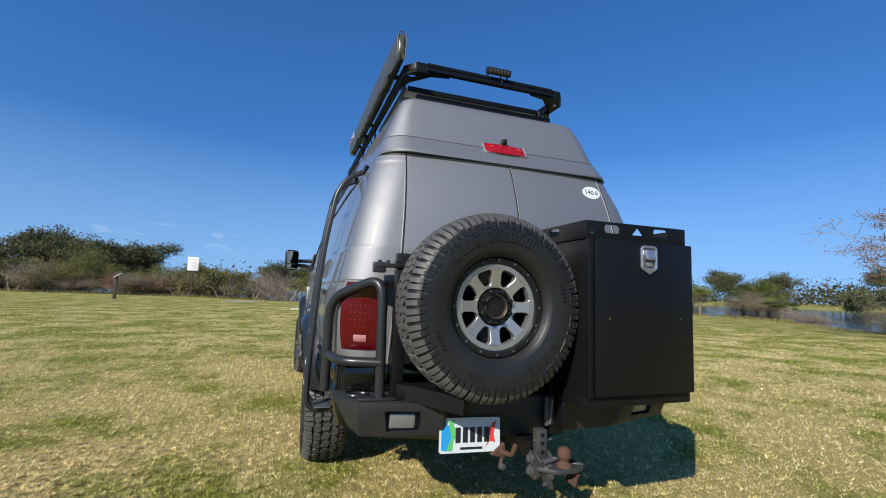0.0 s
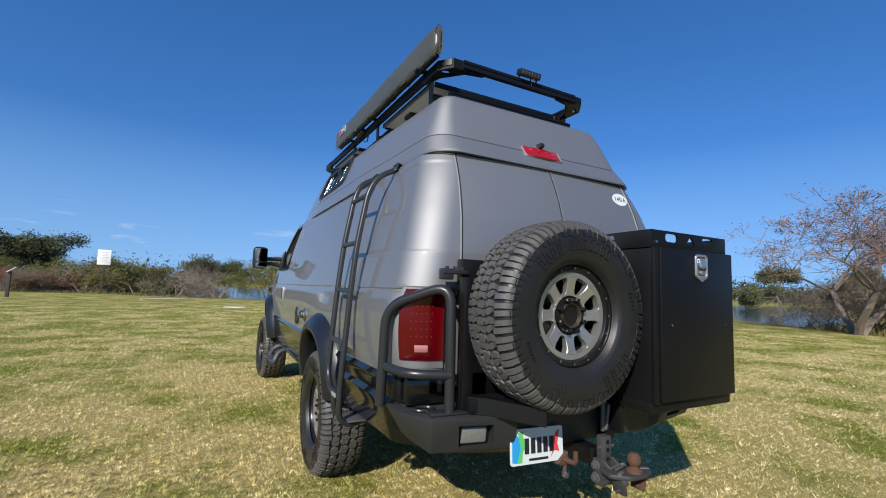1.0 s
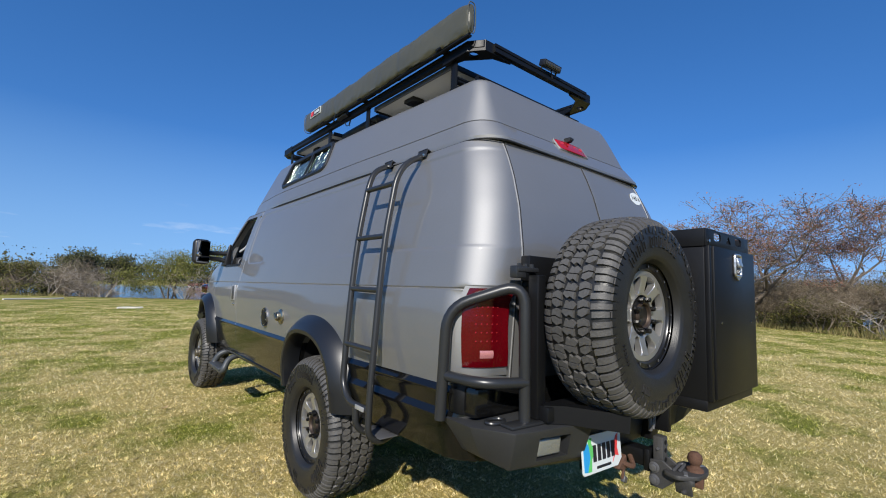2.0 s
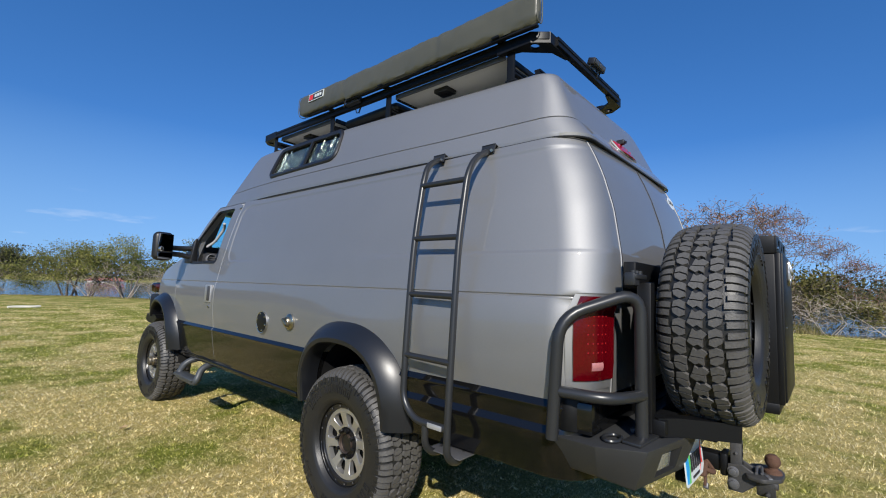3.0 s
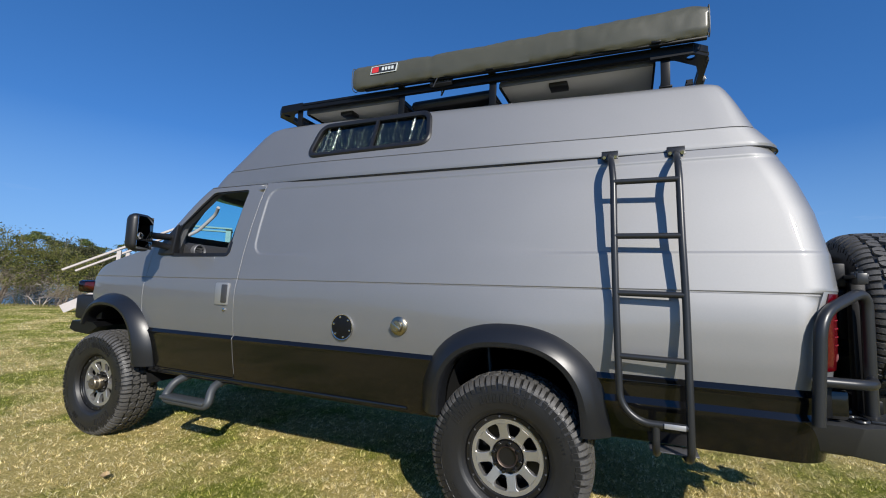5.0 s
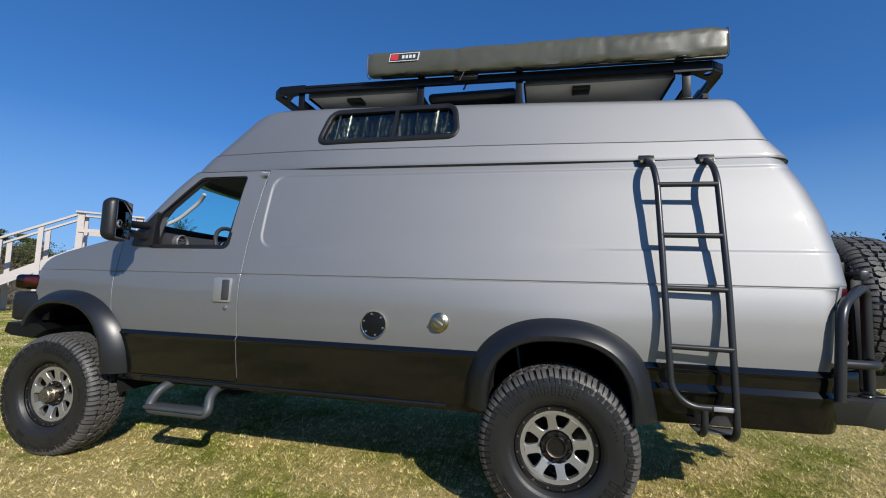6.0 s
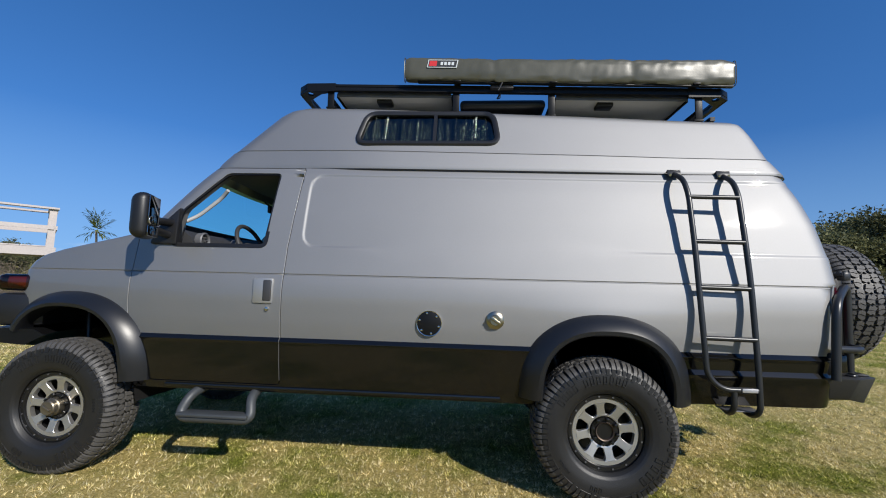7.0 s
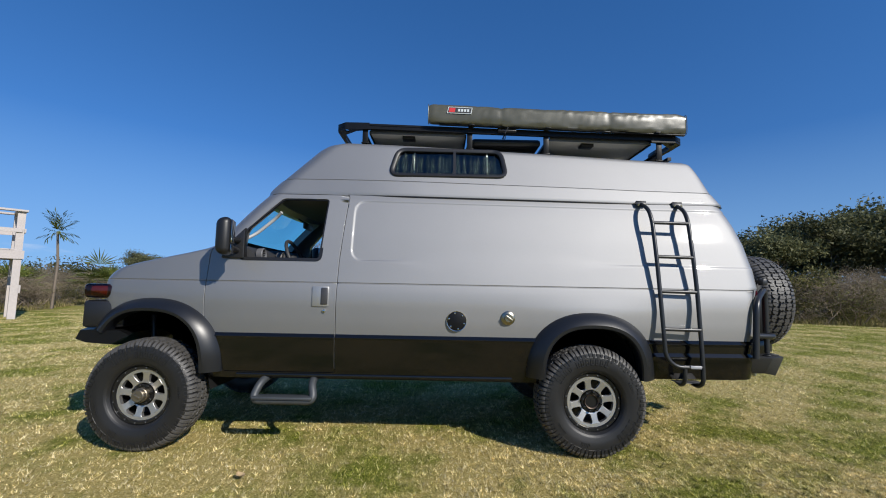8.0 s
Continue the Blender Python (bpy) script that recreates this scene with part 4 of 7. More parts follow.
part("grab_handle", tube([(-0.80, 2.86, 1.68), (-0.75, 2.80, 1.73), (-0.71, 2.66, 1.87), (-0.74, 2.60, 1.92)], 0.014, 10, 0.05), material("pale_grey_handle", (0.32, 0.33, 0.34), 0.5), VAN, "pale grey grab handle on the pillar")
part("partition", prism([(-0.9, 0.75), (0.9, 0.75), (0.86, 1.5), (0.74, 1.99), (-0.74, 1.99), (-0.86, 1.5)], "y", 1.25, 1.28), CABIN, VAN)

# towing mirror, both sides
MIRROR = material("tinted_mirror", (0.22, 0.23, 0.25), 0.03, 1.0)
def side_mirror(sx):
    head = new("side_mirror")
    head.parent = VAN
    tagged(head, "tall black towing mirror on a thick arm")
    shell = block((0.185, 0.11, 0.29), (0, 0.02, 0), bevel=0.05, seg=4)
    for vert in shell.verts:
        k = (vert.co.y + 0.04) / 0.12
        vert.co.x *= 1 - 0.12 * k * k
        vert.co.z *= 1 - 0.10 * k * k
    m0 = Matrix.Translation((sx * 1.214, 2.82, 1.648)) @ Matrix.Rotation(radians(-16 * sx), 4, "Z")
    shell.transform(m0)
    part("shell", shell, PLASTIC, head)
    face = block((0.145, 0.006, 0.175), (0, -0.036, 0.035), bevel=0.02, seg=3)
    face.transform(m0)
    part("mirror_glass", face, MIRROR, head, "mirror glass")
    low = block((0.145, 0.006, 0.065), (0, -0.036, -0.095), bevel=0.02, seg=3)
    low.transform(m0)
    part("wide_mirror", low, MIRROR, head, "small wide-angle mirror")
    spot = spin([(-0.048, 0.0), (-0.046, 0.018), (-0.042, 0.025), (-0.036, 0.027)], 24, "y")
    spot.transform(m0 @ Matrix.Translation((0.045 * sx, 0, -0.03)))
    part("spot_mirror", spot, CHROME, head, "round stick-on spot mirror")
    for dz in (-0.03, 0.03):
        part("arm", tube([(sx * 1.13, 2.86, 1.61 + dz), (sx * 1.03, 2.88, 1.61 + dz * 1.1), (sx * 0.93, 2.86, 1.60 + dz * 1.6)], 0.026, 12, 0.04), PLASTIC, head)
    patch = prism([(2.80, 1.50), (2.99, 1.50), (2.96, 1.60), (2.82, 1.76)], "x", sx * 0.90, [sx * 0.975, sx * 0.97, sx * 0.965, sx * 0.93], 0.012)
    part("mount", patch, PLASTIC, head)


side_mirror(-1)
side_mirror(1)

# door handle, lock, filler, round plate
part("door_handle", joined(block((0.028, 0.135, 0.165), (-1.0, 2.158, 1.205), (0, 1, 0), 0.012)), material("satin_silver_recess", (0.36, 0.36, 0.355), 0.4, 0.6), VAN, "recessed silver door handle plate")
part("handle_lever", block((0.026, 0.055, 0.135), (-1.008, 2.125, 1.208), (0, 1, 0), 0.008), material("grey_lever", (0.05, 0.05, 0.052), 0.4, 0.2), VAN)
part("door_lock", cyl(0.013, (-0.99, 2.125, 1.09), (-1.012, 2.125, 1.09), 18, 0.002), CHROME, VAN, "chrome door lock")
bits = [cyl(0.076, (-0.985, 1.071, 1.031), (-1.008, 1.071, 1.031), 36, 0.003)]
part("round_cover", joined(*bits), POWDER, VAN, "round black cover plate with steel bolts")
part("cover_ring", spin([(-0.985, 0.075), (-1.009, 0.0755), (-1.010, 0.079), (-0.985, 0.0805)], 40), CHROME, VAN, "thin bright steel ring").location = (0, 1.071, 1.031)
for k in range(6):
    a = 2 * math.pi * k / 6 + 0.3
    part("bolt", cyl(0.007, (-1.006, 1.071 + 0.063 * math.cos(a), 1.031 + 0.063 * math.sin(a)), (-1.013, 1.071 + 0.063 * math.cos(a), 1.031 + 0.063 * math.sin(a)), 10, 0.001), CHROME, VAN)
cap = spin([(0, 0.055), (-0.02, 0.055), (-0.026, 0.048), (-0.03, 0.035), (-0.045, 0.034), (-0.05, 0.03), (-0.05, 0.0)], 30)
cap.transform(Matrix.Translation((-0.992, 0.662, 1.063)))
part("filler_cap", joined(cap, block((0.02, 0.07, 0.02), (-1.045, 0.662, 1.063), (35, 0, 0), 0.005)), material("aged_chrome", (0.42, 0.38, 0.29), 0.3, 1.0, vary=0.3, scale=60), VAN, "chrome water filler cap")

# front end
part("front_bumper", loft([[(-0.99 * k, y, z) for y, z in ((3.90 + d, 0.73 + e), (4.10 + d, 0.74 + e), (4.18 + d, 0.80 + e * 0.5), (4.15 + d, 0.905), (3.84 + d, 0.905), (3.76 + d, 0.87))] for k, d, e in ((1.0, -0.1, 0.07), (0.75, 0.03, 0.03), (0, 0.06, 0), (-0.75, 0.03, 0.03), (-1.0, -0.1, 0.07))]), POWDER, VAN, "black steel off-road front bumper", 25)
for sx in (-1, 1):
    lens = block((0.30, 0.26, 0.115), (sx * 0.80, 3.975, 1.215), (0, 0, 12 * -sx), 0.03, 3)
    part("headlight", lens, glass("smoked_lamp", (0.42, 0.24, 0.2), 0.0), VAN, "smoked headlight")
    part("headlight_bowl", block((0.26, 0.22, 0.095), (sx * 0.79, 3.965, 1.215), (0, 0, 12 * -sx), 0.03, 2), material("lamp_bowl", (0.42, 0.13, 0.08), 0.35, 0.2), VAN)
    part("corner_grille", block((0.36, 0.30, 0.22), (sx * 0.77, 3.955, 1.03), (0, 0, 14 * -sx), 0.03, 2), PLASTIC, VAN)
part("grille", block((1.2, 0.08, 0.34), (0, 4.07, 1.12), bevel=0.02), PLASTIC, VAN, "black radiator grille")

# step hoop under the front door
part("side_step", joined(sweep(rounded([(-0.80, 2.56, 0.575), (-0.99, 2.60, 0.53), (-1.045, 2.64, 0.405), (-1.045, 2.16, 0.405), (-0.99, 2.20, 0.53), (-0.80, 2.20, 0.575)], 0.06, 6), circle(0.03, 12)),
     block((0.10, 0.46, 0.025), (-1.04, 2.40, 0.428), bevel=0.01)), material("worn_step_grey", (0.045, 0.05, 0.054), 0.5, 0.1, vary=0.3, grain=0.2, scale=60), VAN, "dark grey hoop step below the door")

# ---- tail: lamps, bumper, ladder ----
REDLENS = material("red_lamp_lens", (0.075, 0.0008, 0.003), 0.08, 0.0, spec=0.5, vary=0.6, grain=0.3, scale=30, bump=0.1, bump_scale=110)


def tail_arc(z, off, n=14, a0=4, a1=66):
    """Points round the left rear corner at a height, moved outwards."""
    rc, yr = 0.18, rear_y(z)
    wr = side_x(yr + rc, z)
    cx, cy = -(wr - rc), yr + rc
    out = [(cx + 0.035, yr - off, z)]
    for k in range(n + 1):
        q = radians(a0 + (a1 - a0) * k / n)
        out.append((cx - (rc + off) * math.sin(q), cy - (rc + off) * math.cos(q) + 0.010 * math.cos(q), z))
    return out


def tail_slab(z0, z1, off0, off1, a1, levels=6, a0=None):
    rings = []
    for k in range(levels):
        z = z0 + (z1 - z0) * k / (levels - 1)
        e = 0.006 if k in (0, levels - 1) else 0.0
        outer, inner = tail_arc(z, off1 - e, a1=a1), tail_arc(z, off0, a1=a1)
        if a0 is not None:
            outer, inner = tail_arc(z, off1 - e, a0=a0, a1=a1)[1:], tail_arc(z, off0, a0=a0, a1=a1)[1:]
        rings.append(outer + inner[::-1])
    return loft(rings)


for sx in (-1, 1):
    lamp = new("tail_lamp")
    lamp.parent = VAN
    tagged(lamp, "tall red wrap-round tail lamp in a silver bezel")
    bez, lens = tail_slab(0.955, 1.326, -0.03, 0.006, 62), tail_slab(0.992, 1.318, -0.02, 0.016, 53)
    rev = tail_slab(1.028, 1.07, 0.0, 0.0185, 30, 4, 12)
    for k, (b, m, nm) in enumerate(((bez, SILVER, "bezel"), (lens, REDLENS, "lens"), (rev, material("reverse_lens", (0.42, 0.17, 0.17), 0.2, vary=0.5, grain=0.4, scale=70, coat=0.5), "reverse_lamp"))):
        if sx > 0:
            b.transform(Matrix.Diagonal((-1, 1, 1, 1)))
            bmesh.ops.reverse_faces(b, faces=b.faces)
        part(nm, b, m, lamp)
    for r in range(5):
        for c in range(5):
            z = 1.10 + 0.035 * r
            p = tail_arc(z, 0.0145, 10, 6, 42)[1 + 2 * c]
            dot = bmesh.new()
            bmesh.ops.create_icosphere(dot, subdivisions=1, radius=0.0045)
            dot.transform(Matrix.Translation((p[0] * -sx if sx > 0 else p[0], p[1], p[2])))
            part("led", dot, material("red_led", (0.24, 0.006, 0.009), 0.15, coat=1.0) if (r, c) == (0, 0) and sx < 0 else bpy.data.materials["red_led"], lamp)

BUMPER_PLAN = [(-0.90, -1.18), (-0.972, -1.24), (-0.976, -1.452), (-0.888, -1.611), (-0.50, -1.688), (-0.46, -1.63), (0.46, -1.63), (0.50, -1.688), (0.888, -1.611), (0.976, -1.452), (0.972, -1.24), (0.90, -1.18)]
LOW_PLAN = [(-0.84, -1.22), (-0.90, -1.30), (-0.905, -1.44), (-0.862, -1.555), (-0.49, -1.63), (-0.45, -1.60), (0.45, -1.60), (0.49, -1.63), (0.862, -1.555), (0.905, -1.44), (0.90, -1.30), (0.84, -1.22)]
bump = loft([[(x, y, 0.655 if abs(x) > 0.87 else 0.628 if abs(x) > 0.47 else 0.60) for x, y in LOW_PLAN], [(x, y, 0.785) for x, y in BUMPER_PLAN]])
bmesh.ops.bevel(bump, geom=[e for e in bump.edges], offset=0.006, segments=2, profile=0.5, affect="EDGES")
pockets = []
for sx in (-1, 1):
    pocket = prism([(-0.075, -0.045), (0.085, -0.05), (0.10, 0.05), (-0.06, 0.048)] if sx > 0 else [(0.06, 0.048), (-0.10, 0.05), (-0.085, -0.05), (0.075, -0.045)][::-1], "y", -0.12, 0.07)
    pocket.transform(Matrix.Translation((sx * 0.665, -1.642, 0.70)) @ Matrix.Rotation(radians(sx * 8), 4, "Z"))
    pockets.append(pocket)
part("rear_bumper", carve(bump, pockets), BUMPERCOAT, VAN, "black folded-steel off-road rear bumper")
LAMPGLASS = material("frosted_lamp_glass", (0.22, 0.23, 0.22), 0.2, 0.4, coat=1.0, bump=0.3, bump_scale=120)
for sx in (-1, 1):
    part("reverse_light", block((0.125, 0.05, 0.075), (sx * 0.672, -1.578, 0.70), (8, 0, sx * 11), 0.012, 3), LAMPGLASS, VAN, "square clear reversing light")
# hoops guarding the lamps
for sx in (-1, 1):
    hoop = new("lamp_guard")
    hoop.parent = VAN
    tagged(hoop, "bent black tube hoop guarding the tail lamp")
    s = -sx
    part("hoop", tube([(s * -1.0 if sx > 0 else -1.0, -1.30, 0.78), (s * -1.0 if sx > 0 else -1.0, -1.325, 1.235), (s * -0.785 if sx > 0 else -0.785, -1.555, 1.345), (s * -0.775 if sx > 0 else -0.775, -1.555, 0.775)], 0.0235, 16, 0.10), STEELBLACK, hoop)
    part("crossbar", tube([(s * -0.995 if sx > 0 else -0.995, -1.305, 0.958), (s * -0.955 if sx > 0 else -0.955, -1.50, 0.952), (s * -0.775 if sx > 0 else -0.775, -1.56, 0.950)], 0.022, 14, 0.08), STEELBLACK, hoop)
    part("foot", block((0.17, 0.07, 0.012), (sx * 0.79, -1.555, 0.793), (0, 0, sx * 5), 0.004), STEELBLACK, hoop)
# under-bumper tank seen behind the guard
part("air_tank", cyl(0.07, (-0.88, -1.32, 0.80), (-0.88, -1.32, 0.93), 24, 0.01), POWDER, VAN)
part("lower_valance", block((1.86, 0.2, 0.13), (0, -1.33, 0.86), bevel=0.02), BLACKPAINT, VAN)

for sx in (-1, 1):
    part("tie_ring", sweep([(sx * 0.86 + 0.045 * math.cos(q), -1.475 + 0.03 * math.sin(q), 0.794) for q in np.linspace(0, 2 * math.pi, 25)[:-1]], circle(0.007, 8), closed=True), STEELBLACK, VAN, "flat steel ring on the bumper top")
    part("bumper_bolt", cyl(0.013, (sx * 0.70, -1.50, 0.784), (sx * 0.70, -1.50, 0.80), 6, 0.003), GALV, VAN)
# swing-away carrier
carrier = thing("spare_carrier", "black steel swing-away carrier arm on the rear bumper", "carrier")
part("pivot_post", joined(block((0.055, 0.055, 0.58), (-0.70, -1.55, 1.09), bevel=0.006)), POWDER, carrier)
part("hinge_latch", joined(block((0.13, 0.05, 0.02), (-0.76, -1.53, 1.40), bevel=0.005), block((0.06, 0.04, 0.05), (-0.80, -1.53, 1.39), bevel=0.006), *[cyl(0.009, (x, -1.535, 1.405), (x, -1.535, 1.425), 8) for x in (-0.80, -0.76, -0.72)]), STEELBLACK, carrier)
part("arm", joined(block((0.62, 0.07, 0.06), (-0.40, -1.585, 0.825), bevel=0.006), sweep([(-0.69, -1.57, 0.825), (-0.615, -1.625, 0.823), (-0.45, -1.81, 0.806)], [(-0.03, -0.035), (0.03, -0.035), (0.03, 0.035), (-0.03, 0.035)], up=(0, 0, 1))), POWDER, carrier)
part("upright", joined(block((0.07, 0.06, 0.75), (-0.32, -1.56, 1.15), bevel=0.006), block((0.25, 0.06, 0.25), (-0.325, -1.60, 1.226), bevel=0.01)), POWDER, carrier)
part("tie_bar", block((0.42, 0.05, 0.11), (-0.50, -1.49, 1.41), bevel=0.006), POWDER, carrier)
part("box_carrier", joined(block((0.62, 0.42, 0.05), (0.38, -1.70, 0.815), bevel=0.006), block((0.07, 0.07, 0.26), (0.10, -1.62, 0.73), bevel=0.006), block((0.03, 0.10, 0.18), (0.10, -1.68, 0.74), (0, 0, 0), 0.006)), POWDER, carrier)
part("latch", joined(block((0.07, 0.02, 0.14), (0.06, -1.655, 0.72), (0, 0, 20), 0.006), cyl(0.008, (0.05, -1.67, 0.66), (0.06, -1.68, 0.78), 8)), GALV, carrier, "steel over-centre latch")
spare = wheel(VAN, (-0.325, -1.735, 1.226), 0, 22.5, facing=90, name="spare_wheel")
spare.matrix_basis = spare.matrix_basis @ Matrix.Scale(0.985, 4)
tagged(spare, "spare off-road tyre on machined eight-spoke alloy rim")

# storage box
LATCH = material("brushed_latch_steel", (0.55, 0.55, 0.55), 0.3, 0.9, vary=0.2, scale=80, bump=0.2, bump_scale=60)
bx = thing("storage_box", "black powder-coated steel storage box with slotted top rim", "box")
part("case", block((0.60, 0.40, 0.72), (0.375, -1.71, 1.19), bevel=0.008), POWDER, bx)
part("box_door", block((0.575, 0.022, 0.712), (0.40, -1.926, 1.198), bevel=0.005), POWDER, bx, "flat black box door")
part("hinge_edge", block((0.03, 0.03, 0.72), (0.092, -1.915, 1.195), bevel=0.006), POWDER, bx)
rim = [block((0.595, 0.008, 0.085), (0.37, -1.913, 1.595), bevel=0.002), block((0.595, 0.008, 0.085), (0.37, -1.51, 1.595), bevel=0.002)]
sides = [block((0.008, 0.40, 0.085), (x, -1.71, 1.595), bevel=0.002) for x in (0.076, 0.664)]
slot = lambda cx, axis: prism([(cx + p[0], 1.605 + p[1]) for p in flat_round([(-0.045, -0.02), (0.045, -0.02), (0.045, 0.02), (-0.045, 0.02)], 0.018, 4)], axis, -3, 3)
front_rim = carve(rim[0], [slot(0.22, "y"), slot(0.51, "y"), prism([(0.335, 1.585), (0.405, 1.585), (0.37, 1.625)], "y", -3, 3)])
part("top_rim", front_rim, POWDER, bx)
part("top_rim", rim[1], POWDER, bx)
for b in sides:
    part("side_rim", carve(b, [slot(-1.66, "x")]), POWDER, bx)
part("top_tray", block((0.59, 0.40, 0.01), (0.37, -1.71, 1.556), bevel=0.003), POWDER, bx)
frame_path = [(0.41 + a, -1.943, 1.478 + b) for a, b in flat_round([(-0.042, -0.055), (0.042, -0.055), (0.042, 0.052), (-0.042, 0.052)], 0.016, 4)]
part("latch_frame", joined(sweep(frame_path, circle(0.007, 8), closed=True), prism([(0.372, 1.42), (0.448, 1.42), (0.41, 1.40)], "y", -1.947, -1.935)), LATCH, bx, "bright steel latch frame")
part("latch_dish", block((0.08, 0.006, 0.10), (0.41, -1.939, 1.477), bevel=0.002), GALV, bx)
part("paddle", joined(block((0.052, 0.018, 0.05), (0.41, -1.948, 1.492), (-14, 0, 0), 0.007), cyl(0.011, (0.41, -1.942, 1.446), (0.41, -1.954, 1.446), 12)), LATCH, bx, "bright steel paddle with keyhole")
for x in (0.185, 0.605):
    part("rivet", cyl(0.006, (x, -1.935, 1.19), (x, -1.941, 1.19), 10), CHROME, bx)
part("rivet", cyl(0.008, (0.10, -1.915, 1.578), (0.10, -1.925, 1.578), 10), CHROME, bx)

# number plate with plain bars
pl = new("number_plate")
pl.parent = VAN
tagged(pl, "white, green and blue number plate in a thin frame")
tilt = Matrix.Translation((-0.357, -1.637, 0.627)) @ Matrix.Rotation(radians(-6), 4, "X") @ Matrix.Rotation(radians(2.0), 4, "Y")
PLW = material("plate_white", (0.58, 0.62, 0.62), 0.35, coat=0.3)
def plate_bit(nm, poly, mat, y0, y1):
    b = prism(poly, "y", y0, y1)
    b.transform(tilt)
    part(nm, b, mat, pl)
plate_bit("plate", flat_round([(-0.152, -0.076), (0.152, -0.076), (0.152, 0.076), (-0.152, 0.076)], 0.014, 4), PLW, -0.004, 0.0)
plate_bit("blue_field", [(-0.143, -0.062), (-0.118, -0.066), (-0.095, -0.01), (-0.105, 0.04), (-0.125, 0.058), (-0.143, 0.05)], material("plate_blue", (0.02, 0.28, 0.6), 0.4), -0.0052, -0.003)
plate_bit("green_field", [(-0.118, -0.066), (-0.09, -0.066), (-0.084, -0.02), (-0.062, 0.01), (-0.085, 0.045), (-0.078, 0.066), (-0.11, 0.060), (-0.105, 0.04), (-0.095, -0.01)], material("plate_green", (0.10, 0.45, 0.12), 0.4), -0.0056, -0.003)
plate_bit("red_field", [(0.075, -0.058), (0.098, -0.03), (0.128, -0.036), (0.118, 0.0), (0.132, 0.06), (0.112, 0.05), (0.088, 0.012), (0.10, -0.006)], material("plate_red", (0.6, 0.05, 0.05), 0.4), -0.0052, -0.003)
for k in range(5):
    x = -0.062 + 0.036 * k
    plate_bit("character_bar", [(x - 0.012, -0.032), (x + 0.012, -0.032), (x + 0.012, 0.034), (x - 0.012, 0.034)], bpy.data.materials["plate_bar"] if "plate_bar" in bpy.data.materials else material("plate_bar", (0.015, 0.015, 0.02), 0.4), -0.0064, -0.003)
plate_bit("lower_bar", [(-0.05, -0.062), (0.06, -0.062), (0.06, -0.052), (-0.05, -0.052)], bpy.data.materials["plate_bar"], -0.0064, -0.003)
part("plate_bracket", block((0.18, 0.05, 0.05), (-0.36, -1.61, 0.58), bevel=0.006), DARK, VAN)

# hitch
hitch = thing("tow_hitch", "rusty ball mount on a dropped tow hitch", "tow hitch")
part("receiver", joined(block((0.075, 0.26, 0.075), (-0.045, -1.59, 0.555), bevel=0.008), block((0.1, 0.03, 0.1), (-0.045, -1.705, 0.555), bevel=0.008)), POWDER, hitch)
part("drop_bar", block((0.05, 0.045, 0.19), (-0.055, -1.752, 0.575), bevel=0.005), WORN, hitch, "drilled grey drop bar")
for dz in (-0.04, 0.0, 0.035):
    part("hole", cyl(0.010, (-0.055, -1.773, 0.61 + dz), (-0.055, -1.7765, 0.61 + dz), 12), DARK, hitch)
for x in (-0.088, -0.022):
    part("cheek_plate", prism([(-1.72, 0.45), (-1.72, 0.565), (-1.775, 0.575), (-1.83, 0.545), (-1.83, 0.50), (-1.775, 0.45)], "x", x - 0.006, x + 0.006, 0.003, 1), WORN, hitch, "worn grey cheek plate")
for z in (0.536, 0.482):
    part("bolt", joined(cyl(0.024, (-0.094, -1.742, z), (-0.099, -1.742, z), 16, 0.002), cyl(0.018, (-0.099, -1.742, z), (-0.112, -1.742, z), 6, 0.003)), GALV, hitch, "bright hexagonal bolt")
part("ball_plate", prism(flat_round([(-0.12, -1.79), (0.06, -1.79), (0.10, -1.86), (0.075, -1.905), (0.02, -1.925), (-0.07, -1.92), (-0.14, -1.86)], 0.018, 4), "z", 0.527, 0.547, 0.005, 2), WORN, hitch, "worn grey hitch plate")
for x, turn in ((-0.085, 25), (0.062, -25)):
    part("worn_patch", block((0.05, 0.016, 0.003), (x, -1.872, 0.5475), (0, 0, turn), 0.001), SILVER, hitch, "bright rubbed patch")
ball = spin([(0.52, 0.036), (0.533, 0.034), (0.540, 0.02), (0.548, 0.019), (0.557, 0.026), (0.574, 0.031), (0.592, 0.027), (0.603, 0.015), (0.605, 0.0)], 24, "z")
ball.transform(Matrix.Translation((-0.012, -1.882, 0.024)))
part("ball", ball, RUST, hitch, "rusty tow ball")
part("clip", tube([(-0.10, -1.83, 0.553), (-0.03, -1.825, 0.562), (-0.015, -1.842, 0.564), (-0.09, -1.85, 0.555)], 0.006, 8, 0.01), GALV, hitch)
for x, lean, mat in ((-0.085, -14, WORN), (0.045, 16, RUST)):
    part("shackle", joined(block((0.016, 0.07, 0.075), (x, -1.862, 0.494), (0, lean, 0), 0.006), cyl(0.009, (x - 0.026, -1.87, 0.475), (x + 0.026, -1.87, 0.475), 10, 0.003), cyl(0.013, (x, -1.895, 0.528), (x, -1.895, 0.505), 8, 0.003)), mat, hitch, "steel shackle under the plate")
part("cotter", cyl(0.006, (-0.09, -1.755, 0.618), (0.005, -1.755, 0.618), 8), GALV, hitch)
part("chain_loop", tube([(-0.20, -1.60, 0.57), (-0.21, -1.66, 0.55), (-0.16, -1.68, 0.53), (-0.12, -1.64, 0.56)], 0.012, 8, 0.02), RUST, hitch, "rusty chain loop")
